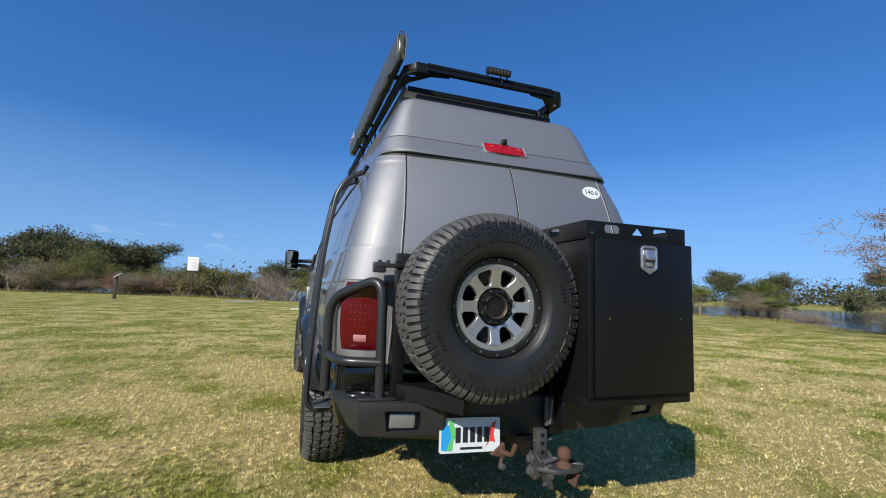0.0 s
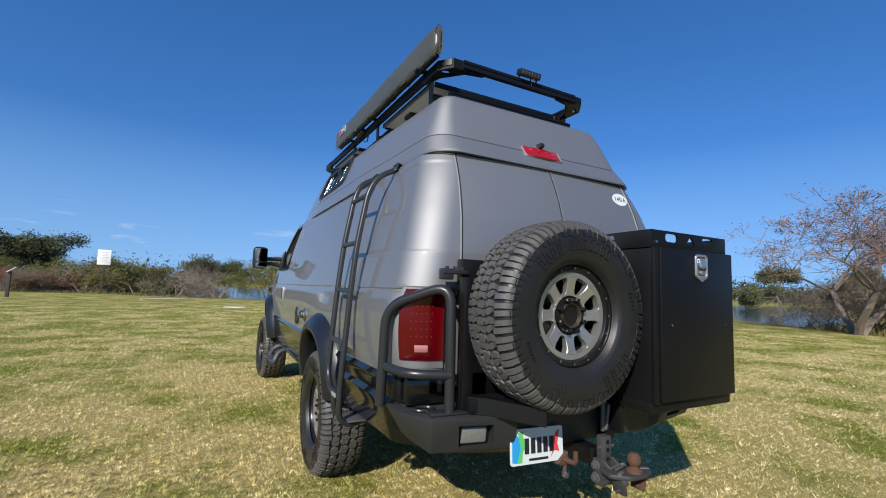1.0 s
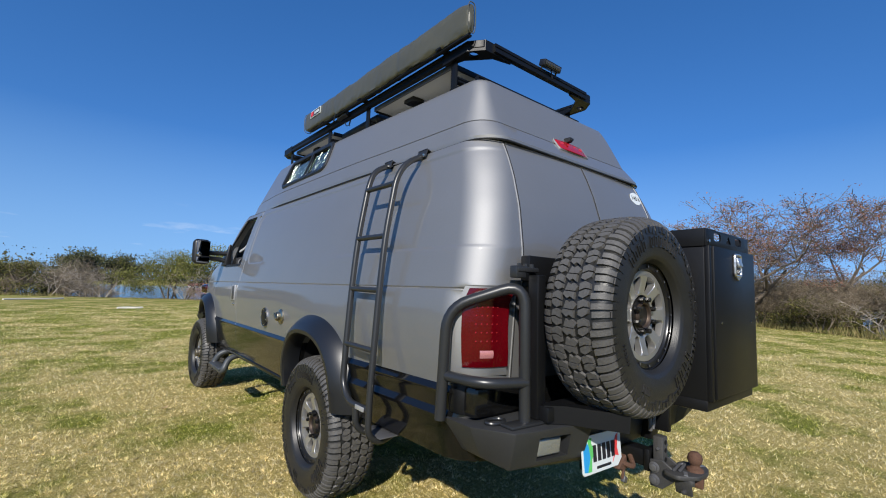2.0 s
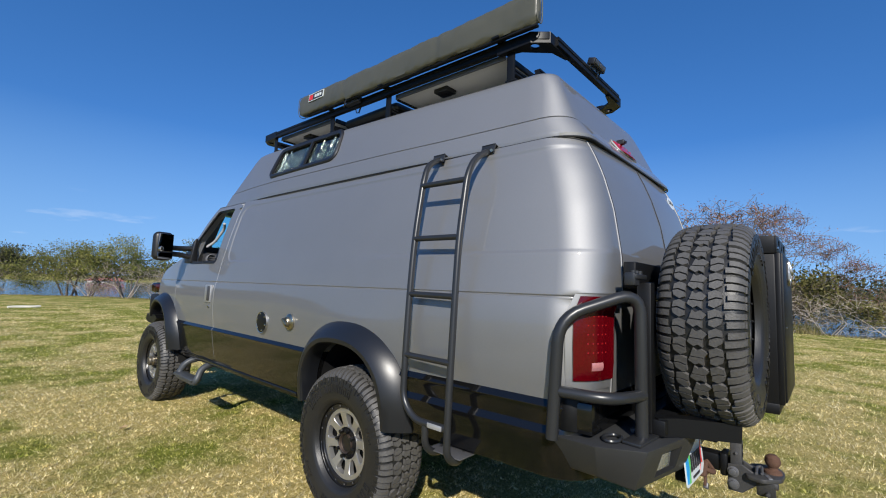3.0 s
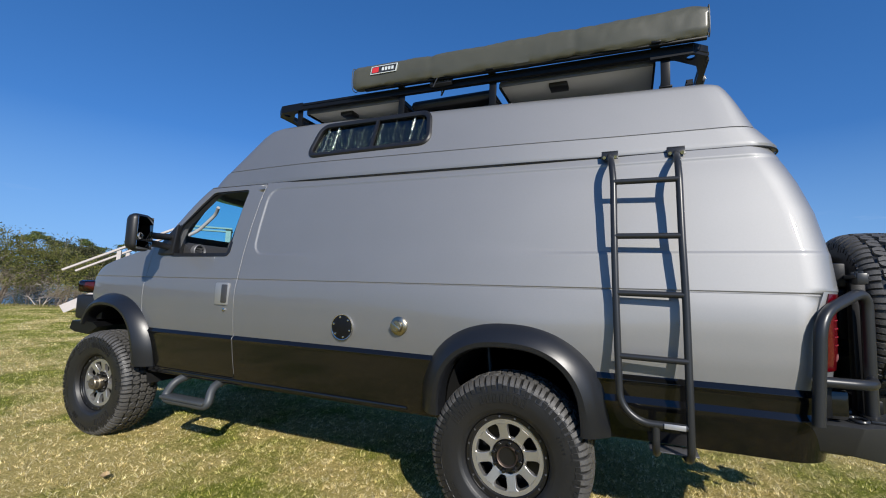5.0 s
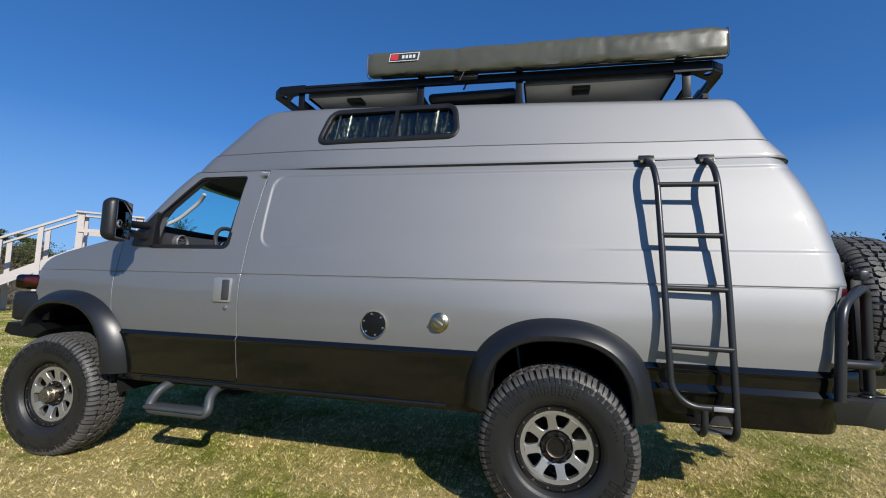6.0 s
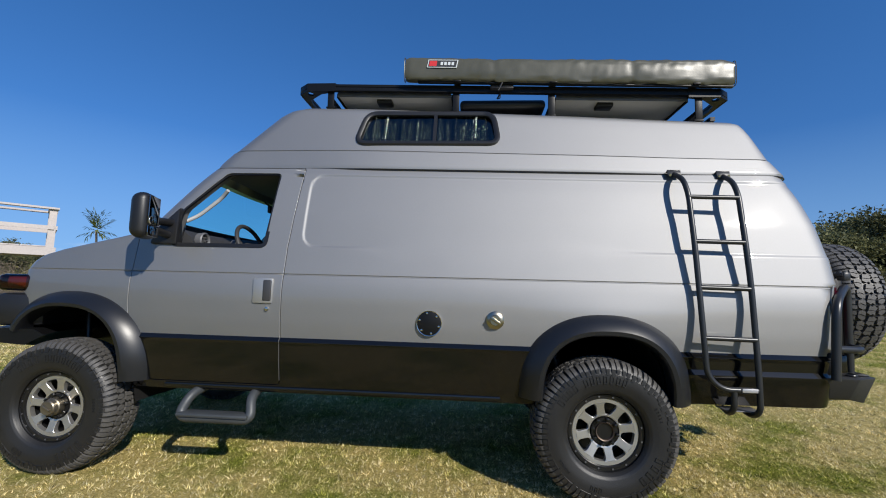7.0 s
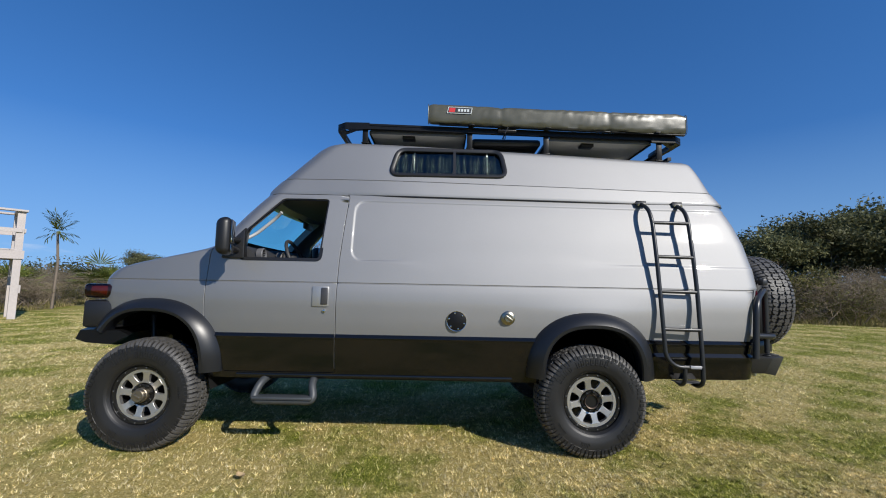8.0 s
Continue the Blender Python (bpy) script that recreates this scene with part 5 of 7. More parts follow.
part("hitch_tab", joined(prism([(-0.26, 0.535), (-0.205, 0.575), (-0.185, 0.585), (-0.18, 0.55), (-0.15, 0.522), (-0.22, 0.52)], "y", -1.66, -1.63, 0.005, 1), block((0.014, 0.012, 0.05), (-0.20, -1.65, 0.502), (0, 15, 0), 0.003)), RUST, hitch)
part("plug", joined(block((0.03, 0.02, 0.028), (-0.195, -1.652, 0.476), (0, 25, 0), 0.005), cyl(0.006, (-0.2, -1.652, 0.51), (-0.195, -1.652, 0.48), 8)), GALV, hitch, "small metal clip hanging below")

# high brake lamp and rear camera
bl = new("brake_lamp")
bl.parent = VAN
tagged(bl, "red high-level brake lamp set in the roof")
def on_tail(x, z, off):
    s = (z - SEAM - 0.006) / roof_rise(-1.2)
    return (x, roof_rear(s) - off, z)
rings = []
for x, half, off in ((-0.136, 0.022, 0.004), (-0.13, 0.033, 0.012), (-0.05, 0.036, 0.018), (0.05, 0.036, 0.018), (0.125, 0.032, 0.012), (0.138, 0.022, 0.004)):
    rings.append([on_tail(x, 2.165 + d, o) for d, o in ((-half, -0.02), (-half, off), (half, off), (half, -0.02))])
lens = loft(rings)
bmesh.ops.bevel(lens, geom=[e for e in lens.edges], offset=0.003, segments=1, affect="EDGES")
part("lens", lens, material("brake_lens", (0.28, 0.006, 0.009), 0.12, spec=0.4, vary=0.2, scale=60), bl)
part("surround", sweep([on_tail(x, z, 0.003) for x, z in flat_round([(-0.14, 2.129), (0.143, 2.129), (0.14, 2.203), (-0.14, 2.203)], 0.015, 4)], circle(0.006, 8), closed=True), SILVER, bl)
for x in (-0.09, -0.03, 0.03, 0.09):
    b = cyl(0.02, on_tail(x, 2.165, 0.010), on_tail(x, 2.165, 0.0215), 16)
    part("bulb_ring", b, material("red_bulb", (0.6, 0.03, 0.03), 0.1, coat=1.0) if "red_bulb" not in bpy.data.materials else bpy.data.materials["red_bulb"], bl)
part("rear_camera", joined(block((0.03, 0.045, 0.03), on_tail(0.0, 2.222, 0.018), bevel=0.006), cyl(0.009, on_tail(0, 2.222, 0.03), on_tail(0, 2.218, 0.048), 12)), PLASTIC, VAN, "small black reversing camera")

# oval sticker
stk = new("oval_sticker")
stk.parent = VAN
tagged(stk, "white oval sticker reading 140.6")
ov = prism([(0.066 * math.cos(2 * math.pi * k / 32), 0.043 * math.sin(2 * math.pi * k / 32)) for k in range(32)], "y", -0.0015, 0.0)
ms = Matrix.Translation((0.555, rear_y(1.935) + 0.006, 1.935)) @ Matrix.Rotation(radians(-17), 4, "X")
ov.transform(ms)
part("disc", ov, PLW, stk)
def lettering(text, size, m, mat, parent, name="lettering", depth=0.0006):
    cu = bpy.data.curves.new("text", "FONT")
    cu.body, cu.size, cu.extrude, cu.align_x, cu.align_y, cu.resolution_u = text, size, depth, "CENTER", "CENTER", 2
    tmp = new("tmp", cu)
    bpy.context.view_layer.update()
    me = bpy.data.meshes.new_from_object(tmp.evaluated_get(bpy.context.evaluated_depsgraph_get()))
    bpy.data.objects.remove(tmp)
    bpy.data.curves.remove(cu)
    me.transform(m)
    me.materials.clear()
    me.materials.append(mat)
    ob = new(name, me)
    ob.parent = parent
    return ob
INK = material("black_ink", (0.015, 0.015, 0.015), 0.5)
lettering("140.6", 0.046, ms @ Matrix.Translation((0, -0.002, 0)) @ Matrix.Rotation(radians(90), 4, "X"), INK, stk)

# ladder
lad = thing("side_ladder", "dark grey tubular ladder hooked to the roof seam", "ladder")
def rail_x(z):
    return float(np.interp(z, [0.75, 1.0, 1.3, 1.57, 1.86, 1.95], [-1.066, -1.056, -1.034, -1.008, -0.962, -0.935]))
fr = [(-0.79, -0.504, 2.046), (-0.82, -0.505, 2.037), (-0.915, -0.515, 1.985), (rail_x(1.88), -0.526, 1.88), (rail_x(1.57), -0.530, 1.57), (rail_x(1.3), -0.536, 1.3), (rail_x(1.0), -0.545, 1.0), (-1.066, -0.552, 0.79), (-1.066, -0.63, 0.715), (-1.062, -0.84, 0.715)]
rr = [(-0.764, -0.825, 2.04), (-0.80, -0.824, 2.03), (-0.90, -0.822, 1.975), (rail_x(1.88), -0.822, 1.88), (rail_x(1.57), -0.824, 1.57), (rail_x(1.3), -0.832, 1.3), (rail_x(0.8), -0.837, 0.80), (-1.066, -0.838, 0.60), (-1.0, -0.835, 0.555), (-0.92, -0.82, 0.575)]
part("rail", tube(fr, 0.0165, 14, 0.12), STEELBLACK, lad)
part("rail", tube(rr, 0.0165, 14, 0.10), STEELBLACK, lad)
for z in (1.858, 1.575, 1.297, 1.003):
    ya = float(np.interp(z, [1.0, 1.3, 1.88], [-0.545, -0.536, -0.526]))
    yb = float(np.interp(z, [1.0, 1.3, 1.88], [-0.835, -0.832, -0.822]))
    part("rung", cyl(0.0145, (rail_x(z), ya, z), (rail_x(z), yb, z - 0.004), 14), STEELBLACK, lad)
part("foot_loop", tube([(-1.062, -0.70, 0.717), (-1.06, -0.70, 0.61), (-1.0, -0.705, 0.565), (-0.92, -0.71, 0.58)], 0.0165, 12, 0.05), STEELBLACK, lad)
part("foot_bracket", block((0.12, 0.20, 0.006), (-0.96, -0.775, 0.585), bevel=0.002), GALV, lad, "bare steel foot bracket")
part("badge", block((0.006, 0.085, 0.022), (-1.083, -0.775, 0.717), bevel=0.002), material("badge_grey", (0.4, 0.4, 0.4), 0.4, 0.5), lad, "small pale badge plate")
for y, x in ((-0.504, -0.812), (-0.825, -0.79)):
    part("hook", joined(block((0.03, 0.085, 0.006), (x + 0.008, y, 2.062), (0, 20, 0), 0.002), block((0.006, 0.085, 0.045), (x - 0.008, y, 2.042), (0, 16, 0), 0.002)), STEELBLACK, lad)
    for dy in (-0.028, 0.028):
        part("hook_bolt", cyl(0.009, (x - 0.010, y + dy, 2.032), (x - 0.020, y + dy, 2.030), 8), CHROME, lad)

# ---- roof gear ----
rack = thing("roof_rack", "black aluminium roof rack with cast corner plates", "roof rack")
rail_z = lambda y: 2.705 + 0.022 * (y + 1.0)
def bar(a, b, w, h, mat=POWDER, nm="bar"):
    sec = [(-w / 2, -h / 2), (w / 2, -h / 2), (w / 2, -h * 0.15), (w * 0.36, -h * 0.1), (w * 0.36, h * 0.1), (w / 2, h * 0.15), (w / 2, h / 2), (-w / 2, h / 2), (-w / 2, h * 0.15), (-w * 0.36, h * 0.1), (-w * 0.36, -h * 0.1), (-w / 2, -h * 0.15)]
    part(nm, sweep([a, b], sec, up=(0, 0, 1)), mat, rack)
for sx in (-1, 1):
    bar((sx * 0.575, -0.88, rail_z(-0.88)), (sx * 0.575, 2.07, rail_z(2.07)), 0.035, 0.05, nm="side_rail")
bar((-0.46, -1.02, rail_z(-1.02)), (0.46, -1.02, rail_z(-1.02)), 0.035, 0.05, nm="end_rail")
bar((-0.46, 2.19, rail_z(2.19)), (0.46, 2.19, rail_z(2.19)), 0.035, 0.05, nm="end_rail")
for y in (-0.80, 0.25, 0.96, 1.93):
    zr = SEAM + rake(y) + roof_rise(y) + 0.075
    bar((-0.55, y, zr), (0.55, y, zr), 0.04, 0.03, nm="cross_bar")
    for sx in (-1, 1):
        part("leg", joined(block((0.012, 0.05, rail_z(y) - zr + 0.07), (sx * 0.565, y, (rail_z(y) + zr) / 2 - 0.02), bevel=0.003), block((0.05, 0.07, 0.012), (sx * 0.545, y, zr - 0.058), bevel=0.003)), POWDER, rack)
bar((-0.50, -0.93, SEAM + roof_rise(-1) + 0.06), (0.50, -0.93, SEAM + roof_rise(-1) + 0.06), 0.035, 0.03, nm="lower_end_rail")
for sx in (-1, 1):
    for sy, y in ((-1, -1.02), (1, 2.19)):
        ring = [(sx * 0.46, y - sy * 0.0), (sx * 0.535, y), (sx * 0.59, y - sy * 0.07), (sx * 0.59, y - sy * 0.18), (sx * 0.555, y - sy * 0.18), (sx * 0.555, y - sy * 0.08), (sx * 0.525, y - sy * 0.035), (sx * 0.46, y - sy * 0.035)]
        z = rail_z(y)
        cap = prism(ring, "z", z - 0.02, z + 0.026, 0.004, 1)
        skirt = [(sx * 0.30, y), (sx * 0.525, y), (sx * 0.59, y - sy * 0.08), (sx * 0.59, y - sy * 0.30), (sx * 0.565, y - sy * 0.30), (sx * 0.53, y - sy * 0.17), (sx * 0.42, y - sy * 0.045), (sx * 0.30, y - sy * 0.02)]
        web = prism(skirt, "z", z - 0.034, z - 0.020, 0.002, 1)
        hole = prism([(sx * 0.535 + 0.030 * math.cos(q), y - sy * 0.085 + 0.024 * math.sin(q)) for q in np.linspace(0, 2 * math.pi, 17)[:-1]], "z", z - 0.1, z + 0.0)
        lip = [(sx * 0.30, y), (sx * 0.525, y), (sx * 0.59, y - sy * 0.08), (sx * 0.59, y - sy * 0.30)]
        face = sweep([(p, q, z - 0.004) for p, q in lip], [(-0.004, -0.032), (0.004, -0.032), (0.004, 0.030), (-0.004, 0.030)], up=(0, 0, 1))
        part("corner_plate", joined(cap, carve(web, [hole]), face), POWDER, rack)
PODLENS = material("dim_led_lens", (0.05, 0.05, 0.048), 0.2, 0.2, coat=0.4)
def pod(name, at, size, rot, label):
    p = thing(name, label, "lamp")
    part("housing", block(size, at, rot, 0.006), PLASTIC, p)
    n = 6
    for k in range(n):
        off = Matrix.Translation(at) @ pose(0, 0, 0, *rot) @ Vector(((k - (n - 1) / 2) * size[0] * 0.15, -size[1] / 2 - 0.001, 0))
        b = block((size[0] * 0.12, 0.006, size[2] * 0.6), tuple(off), rot, 0.003)
        part("led_lens", b, PODLENS, p)
    for k in (-0.42, 0.42):
        part("bracket", cyl(0.006, (at[0] + size[0] * k, at[1] + 0.03, at[2] - 0.06), (at[0] + size[0] * k, at[1], at[2]), 8), PLASTIC, p)
    part("cable", tube([(at[0] + 0.02, at[1] + 0.01, at[2] - 0.02), (at[0] + 0.035, at[1] + 0.01, at[2] - 0.075), (at[0] + 0.06, at[1] + 0.03, at[2] - 0.06)], 0.004, 6, 0.02), PLASTIC, p)
pod("work_light", (0.03, -1.05, 2.762), (0.17, 0.05, 0.042), (18, 0, 0), "black LED work light on the rack's rear rail")
pod("camp_light", (-0.605, 0.62, 2.752), (0.17, 0.035, 0.045), (-20, 0, -90), "small LED light under the awning")

PANELBACK = material("white_backsheet", (0.44, 0.44, 0.44), 0.5, vary=0.05, grain=0.05, scale=20)
CELLS = material("dark_solar_cells", (0.01, 0.012, 0.03), 0.12, 0.0, coat=1.0, vary=0.2, scale=30)
def solar(y0, y1):
    sp = thing("solar_panel", "flat solar panel with white backing and silver frame", "solar panel", group="solar panels on the rack")
    zc = rail_z((y0 + y1) / 2) - 0.03
    m = Matrix.Translation((0, (y0 + y1) / 2, zc)) @ Matrix.Rotation(radians(1.1), 4, "X")
    def put(nm, b, mat):
        b.transform(m)
        part(nm, b, mat, sp)
    l = y1 - y0
    put("backsheet", block((1.05, l, 0.006), bevel=0.001), PANELBACK)
    put("cells", block((1.0, l - 0.02, 0.004), (0, 0, 0.006), bevel=0.001), CELLS)
    for sx in (-1, 1):
        put("frame_side", block((0.012, l, 0.035), (sx * 0.531, 0, 0.0), bevel=0.002), GALV)
        put("frame_end", block((1.03, 0.012, 0.035), (0, sx * (l / 2 + 0.006), 0.0), bevel=0.002), POWDER)
    put("junction_box", block((0.1, 0.12, 0.03), (-0.42, 0.1 * l, -0.018), bevel=0.006), PLASTIC)
solar(-0.74, 0.21)
solar(1.0, 1.89)
ff = thing("roof_vent", "low dark roof vent between the solar panels", "vent")
part("lid", block((0.94, 0.66, 0.07), (0, 0.605, 2.685), bevel=0.03, seg=3), PLASTIC, ff)
part("base", block((0.70, 0.52, 0.09), (0, 0.60, 2.605), bevel=0.01), PLASTIC, ff)

# awning bag
aw = thing("awning", "rolled awning in an olive-grey vinyl bag on the rack", "awning")
rnd = random.Random(3)
bm, rings = bmesh.new(), []
NL, NS = 150, 28
for i in range(NL + 1):
    t = i / NL
    y = -1.01 + 2.35 * t
    zc = 2.822 + 0.056 * t - 0.006 * math.sin(math.pi * t)
    grow = min(1.0, 0.86 + min(t, 1 - t) * 9)
    ring = []
    for k in range(NS):
        a = 2 * math.pi * k / NS
        c, s = math.cos(a), math.sin(a)
        ex = 0.62
        u = (0.030 + 0.012 * smooth(0.0, 0.25, t)) * math.copysign(abs(c) ** ex, c)
        v = (0.094 - 0.004 * smooth(0.0, 0.3, t)) * math.copysign(abs(s) ** ex, s)
        wob = noise.noise(Vector((y * 6, 3 * c, 3 * s))) * 0.007 + noise.noise(Vector((y * 22 + 2 * s, 2.2 * c, 2.2 * s + 5))) * 0.0045
        pinch = 0.006 * math.exp(-((t - 0.3) / 0.012) ** 2) + 0.005 * math.exp(-((t - 0.72) / 0.01) ** 2)
        f = grow * (1 + (wob - pinch) / 0.075)
        ring.append(bm.verts.new((-0.63 + u * f, y, zc + v * f)))
    rings.append(ring)
for p, q in zip(rings, rings[1:]):
    for k in range(NS):
        bm.faces.new((p[k], p[(k + 1) % NS], q[(k + 1) % NS], q[k]))
for end, o in ((rings[0], -0.012), (rings[-1], 0.012)):
    mid = bm.verts.new(sum((v.co for v in end), Vector()) / NS + Vector((0, o, 0)))
    for k in range(NS):
        bm.faces.new((end[k], end[(k + 1) % NS], mid))
bmesh.ops.recalc_face_normals(bm, faces=bm.faces)
VINYL = material("olive_vinyl", (0.068, 0.067, 0.048), 0.36, 0.0, vary=0.12, grain=0.05, scale=25, bump=0.08, bump_scale=14, rough_vary=0.08)
part("bag", bm, VINYL, aw, angle=60)
for t in (0.0, 1.0):
    y = -1.015 + 2.36 * t
    zc = 2.822 + 0.056 * t
    loop = [(-0.63 + (0.028 + 0.012 * t) * math.copysign(abs(math.cos(q)) ** 0.6, math.cos(q)), y, zc + 0.09 * math.copysign(abs(math.sin(q)) ** 0.6, math.sin(q))) for q in np.linspace(0, 2 * math.pi, 29)[:-1]]
    part("end_piping", tube(loop, 0.003, 8, closed=True), VINYL, aw)
part("mount_rail", block((0.03, 2.25, 0.012), (-0.63, 0.12, 2.753), (1.5, 0, 0), 0.003), POWDER, aw)
for y in (-0.75, 0.25, 0.95):
    part("mount_bracket", block((0.10, 0.05, 0.012), (-0.61, y, rail_z(y) + 0.03), bevel=0.003), POWDER, aw)
lab = Matrix.Translation((-0.676, 1.06, 2.90)) @ Matrix.Rotation(radians(-90), 4, "Z") @ Matrix.Rotation(radians(1.5), 4, "Y")
def label_bit(nm, poly, mat, d):
    b = prism(poly, "y", -0.003 - d, 0.004)
    b.transform(lab)
    part(nm, b, mat, aw)
label_bit("logo_patch", [(-0.115, -0.03), (0.105, -0.03), (0.115, 0.03), (-0.105, 0.03)], PLW, 0)
label_bit("logo_field", [(-0.108, -0.025), (0.099, -0.025), (0.108, 0.025), (-0.099, 0.025)], material("logo_charcoal", (0.03, 0.03, 0.03), 0.4), 0.001)
label_bit("logo_red", [(-0.10, -0.02), (-0.045, -0.02), (-0.04, 0.02), (-0.095, 0.02)], material("logo_red", (0.55, 0.03, 0.03), 0.4), 0.002)
for k in range(4):
    x = -0.015 + 0.027 * k
    label_bit("logo_bar", [(x, -0.012), (x + 0.018, -0.012), (x + 0.019, 0.012), (x + 0.001, 0.012)], PLW, 0.0025)

# ---- shore: trees, shrubs, signs, deck ----
def leaf_material(name, a, b, rough=0.6):
    """Leaf colour between two tones, one a leaf."""
    m = bpy.data.materials.new(name)
    m.use_nodes = True
    n, l = m.node_tree.nodes, m.node_tree.links
    p = n["Principled BSDF"]
    p.inputs["Roughness"].default_value = rough
    p.inputs["Specular IOR Level"].default_value = 0.25
    geo, ramp, info = n.new("ShaderNodeNewGeometry"), n.new("ShaderNodeValToRGB"), n.new("ShaderNodeObjectInfo")
    ramp.color_ramp.elements[0].color, ramp.color_ramp.elements[1].color = (*a, 1), (*b, 1)
    l.new(geo.outputs["Random Per Island"], ramp.inputs["Fac"])
    hsv = n.new("ShaderNodeHueSaturation")
    mr = n.new("ShaderNodeMapRange")
    mr.inputs["To Min"].default_value, mr.inputs["To Max"].default_value = 0.75, 1.25
    l.new(info.outputs["Random"], mr.inputs["Value"])
    l.new(mr.outputs[0], hsv.inputs["Value"])
    l.new(ramp.outputs[0], hsv.inputs["Color"])
    l.new(hsv.outputs[0], p.inputs["Base Color"])
    thin, both = n.new("ShaderNodeBsdfTranslucent"), n.new("ShaderNodeMixShader")
    both.inputs[0].default_value = 0.3
    l.new(hsv.outputs[0], thin.inputs["Color"])
    l.new(p.outputs[0], both.inputs[1])
    l.new(thin.outputs[0], both.inputs[2])
    l.new(both.outputs[0], n["Material Output"].inputs["Surface"])
    return m


def limbs(seed, height, levels=4, split=3, spread=0.6, trunk=0.1, lean=0.1, stems=1, first=0.35, droop=0.0, shrink=0.72, foot=0.12):
    """Branch segments (start, end, radii) and the twig ends of a plant."""
    rnd = random.Random(seed)
    segs, tips = [], []
    def grow(p, d, length, r, level):
        steps = 3
        for k in range(steps):
            d = (d + Vector((rnd.gauss(0, 0.13), rnd.gauss(0, 0.13), rnd.gauss(0, 0.08) - droop * (level > 1)))).normalized()
            q = p + d * (length / steps)
            r2 = r * (0.9 if k < steps - 1 else 0.75)
            segs.append((p, q, r, r2))
            p, r = q, r2
            if level >= levels - 1:
                tips.append(q)
        if level < levels:
            n = split + (rnd.random() < 0.4)
            for _ in range(n):
                side = Vector((rnd.gauss(0, 1), rnd.gauss(0, 1), rnd.gauss(0.15, 0.5))).normalized()
                grow(p, (d * (1 - spread) + side * spread).normalized(), length * shrink * rnd.uniform(0.75, 1.15), r * 0.68, level + 1)
        else:
            tips.append(p)
    for k in range(stems):
        a = 2 * math.pi * (k + rnd.random()) / stems
        d = Vector((math.cos(a) * lean, math.sin(a) * lean, 1)).normalized()
        grow(Vector((math.cos(a) * foot * (stems > 1), math.sin(a) * foot * (stems > 1), -0.1)), d, height * first, trunk, 0)
    k = height / max(t.z for t in tips)
    return [(a * k, b * k, r, q) for a, b, r, q in segs], [t * k for t in tips]


def limb_mesh(name, segs, mat, thin=0.006):
    verts, faces = [], []
    for a, b, r0, r1 in segs:
        d = (b - a).normalized()
        s = d.cross(Vector((0.3, 0.2, 1))).normalized()
        w = s.cross(d)
        n = 6 if r0 > 0.04 else 3
        i = len(verts)
        for p, r in ((a, max(r0, thin)), (b, max(r1, thin * 0.7))):
            for k in range(n):
                q = 2 * math.pi * k / n
                verts.append(p + s * (r * math.cos(q)) + w * (r * math.sin(q)))
        for k in range(n):
            faces.append((i + k, i + (k + 1) % n, i + n + (k + 1) % n, i + n + k))
    me = bpy.data.meshes.new(name)
    me.from_pydata([tuple(v) for v in verts], [], faces)
    me.materials.append(mat)
    return me


def leaf_mesh(name, centres, count, size, reach, mat, seed, flat=0.7, long=1.6):
    """Small leaves (or, drawn long, twigs) scattered about given places."""
    g = np.random.default_rng(seed)
    c = np.array(centres)[g.integers(0, len(centres), count)]
    p = c + np.clip(g.normal(0, 1, (count, 3)), -1.5, 1.5) * np.array([reach, reach, reach * flat])
    u = g.normal(0, 1, (count, 3))
    u /= np.linalg.norm(u, axis=1)[:, None]
    v = np.cross(u, g.normal(0, 1, (count, 3)))
    v /= np.linalg.norm(v, axis=1)[:, None]
    s = size * g.uniform(0.6, 1.4, (count, 1))
    leaf = np.stack([p - u * s * long / 2 + v * s * 0.45, p - u * s * long / 2 - v * s * 0.45, p + u * s * long / 2 + v * s * 0.1], 1)
    return quads_mesh(name, leaf, mat)


def quads_mesh(name, quad, mat):
    count, k = len(quad), quad.shape[1]
    me = bpy.data.meshes.new(name)
    me.vertices.add(count * k)
    me.vertices.foreach_set("co", quad.astype(np.float32).ravel())
    me.loops.add(count * k)
    me.loops.foreach_set("vertex_index", np.arange(count * k, dtype=np.int32))
    me.polygons.add(count)
    me.polygons.foreach_set("loop_start", np.arange(0, count * k, k, dtype=np.int32))
    me.update(calc_edges=True)
    me.materials.append(mat)
    return me


BARK = material("grey_brown_bark", (0.16, 0.13, 0.10), 0.9, vary=0.3, grain=0.3, scale=8, bump=0.4, bump_scale=30)
PALE = material("pale_dead_wood", (0.36, 0.31, 0.25), 0.9, vary=0.25, grain=0.2, scale=8)
TWIG = material("brown_twigs", (0.20, 0.155, 0.11), 0.9, vary=0.3, grain=0.2, scale=8)
OAK = leaf_material("oak_leaves", (0.052, 0.062, 0.027), (0.17, 0.168, 0.074))
OLIVE = leaf_material("olive_leaves", (0.07, 0.075, 0.02), (0.19, 0.17, 0.055))
BROWN = leaf_material("brown_brush", (0.13, 0.105, 0.07), (0.34, 0.275, 0.19))
RED = leaf_material("russet_leaves", (0.17, 0.07, 0.05), (0.36, 0.19, 0.125))
WILLOW = leaf_material("willow_leaves", (0.085, 0.10, 0.022), (0.25, 0.24, 0.065))
PALM = leaf_material("palm_fronds", (0.07, 0.10, 0.02), (0.22, 0.24, 0.06))


def plant(name, label, category, segs, wood, leaves=None, group="", crown="crown"):
    t = thing(name, label, category, group)
    part("trunk" if crown == "crown" else "branchwork", limb_mesh("trunk", segs, wood, 0.011 if name == "russet_tree" else 0.006), None, t)
    if leaves:
        part(crown, leaves, None, t)
    return t


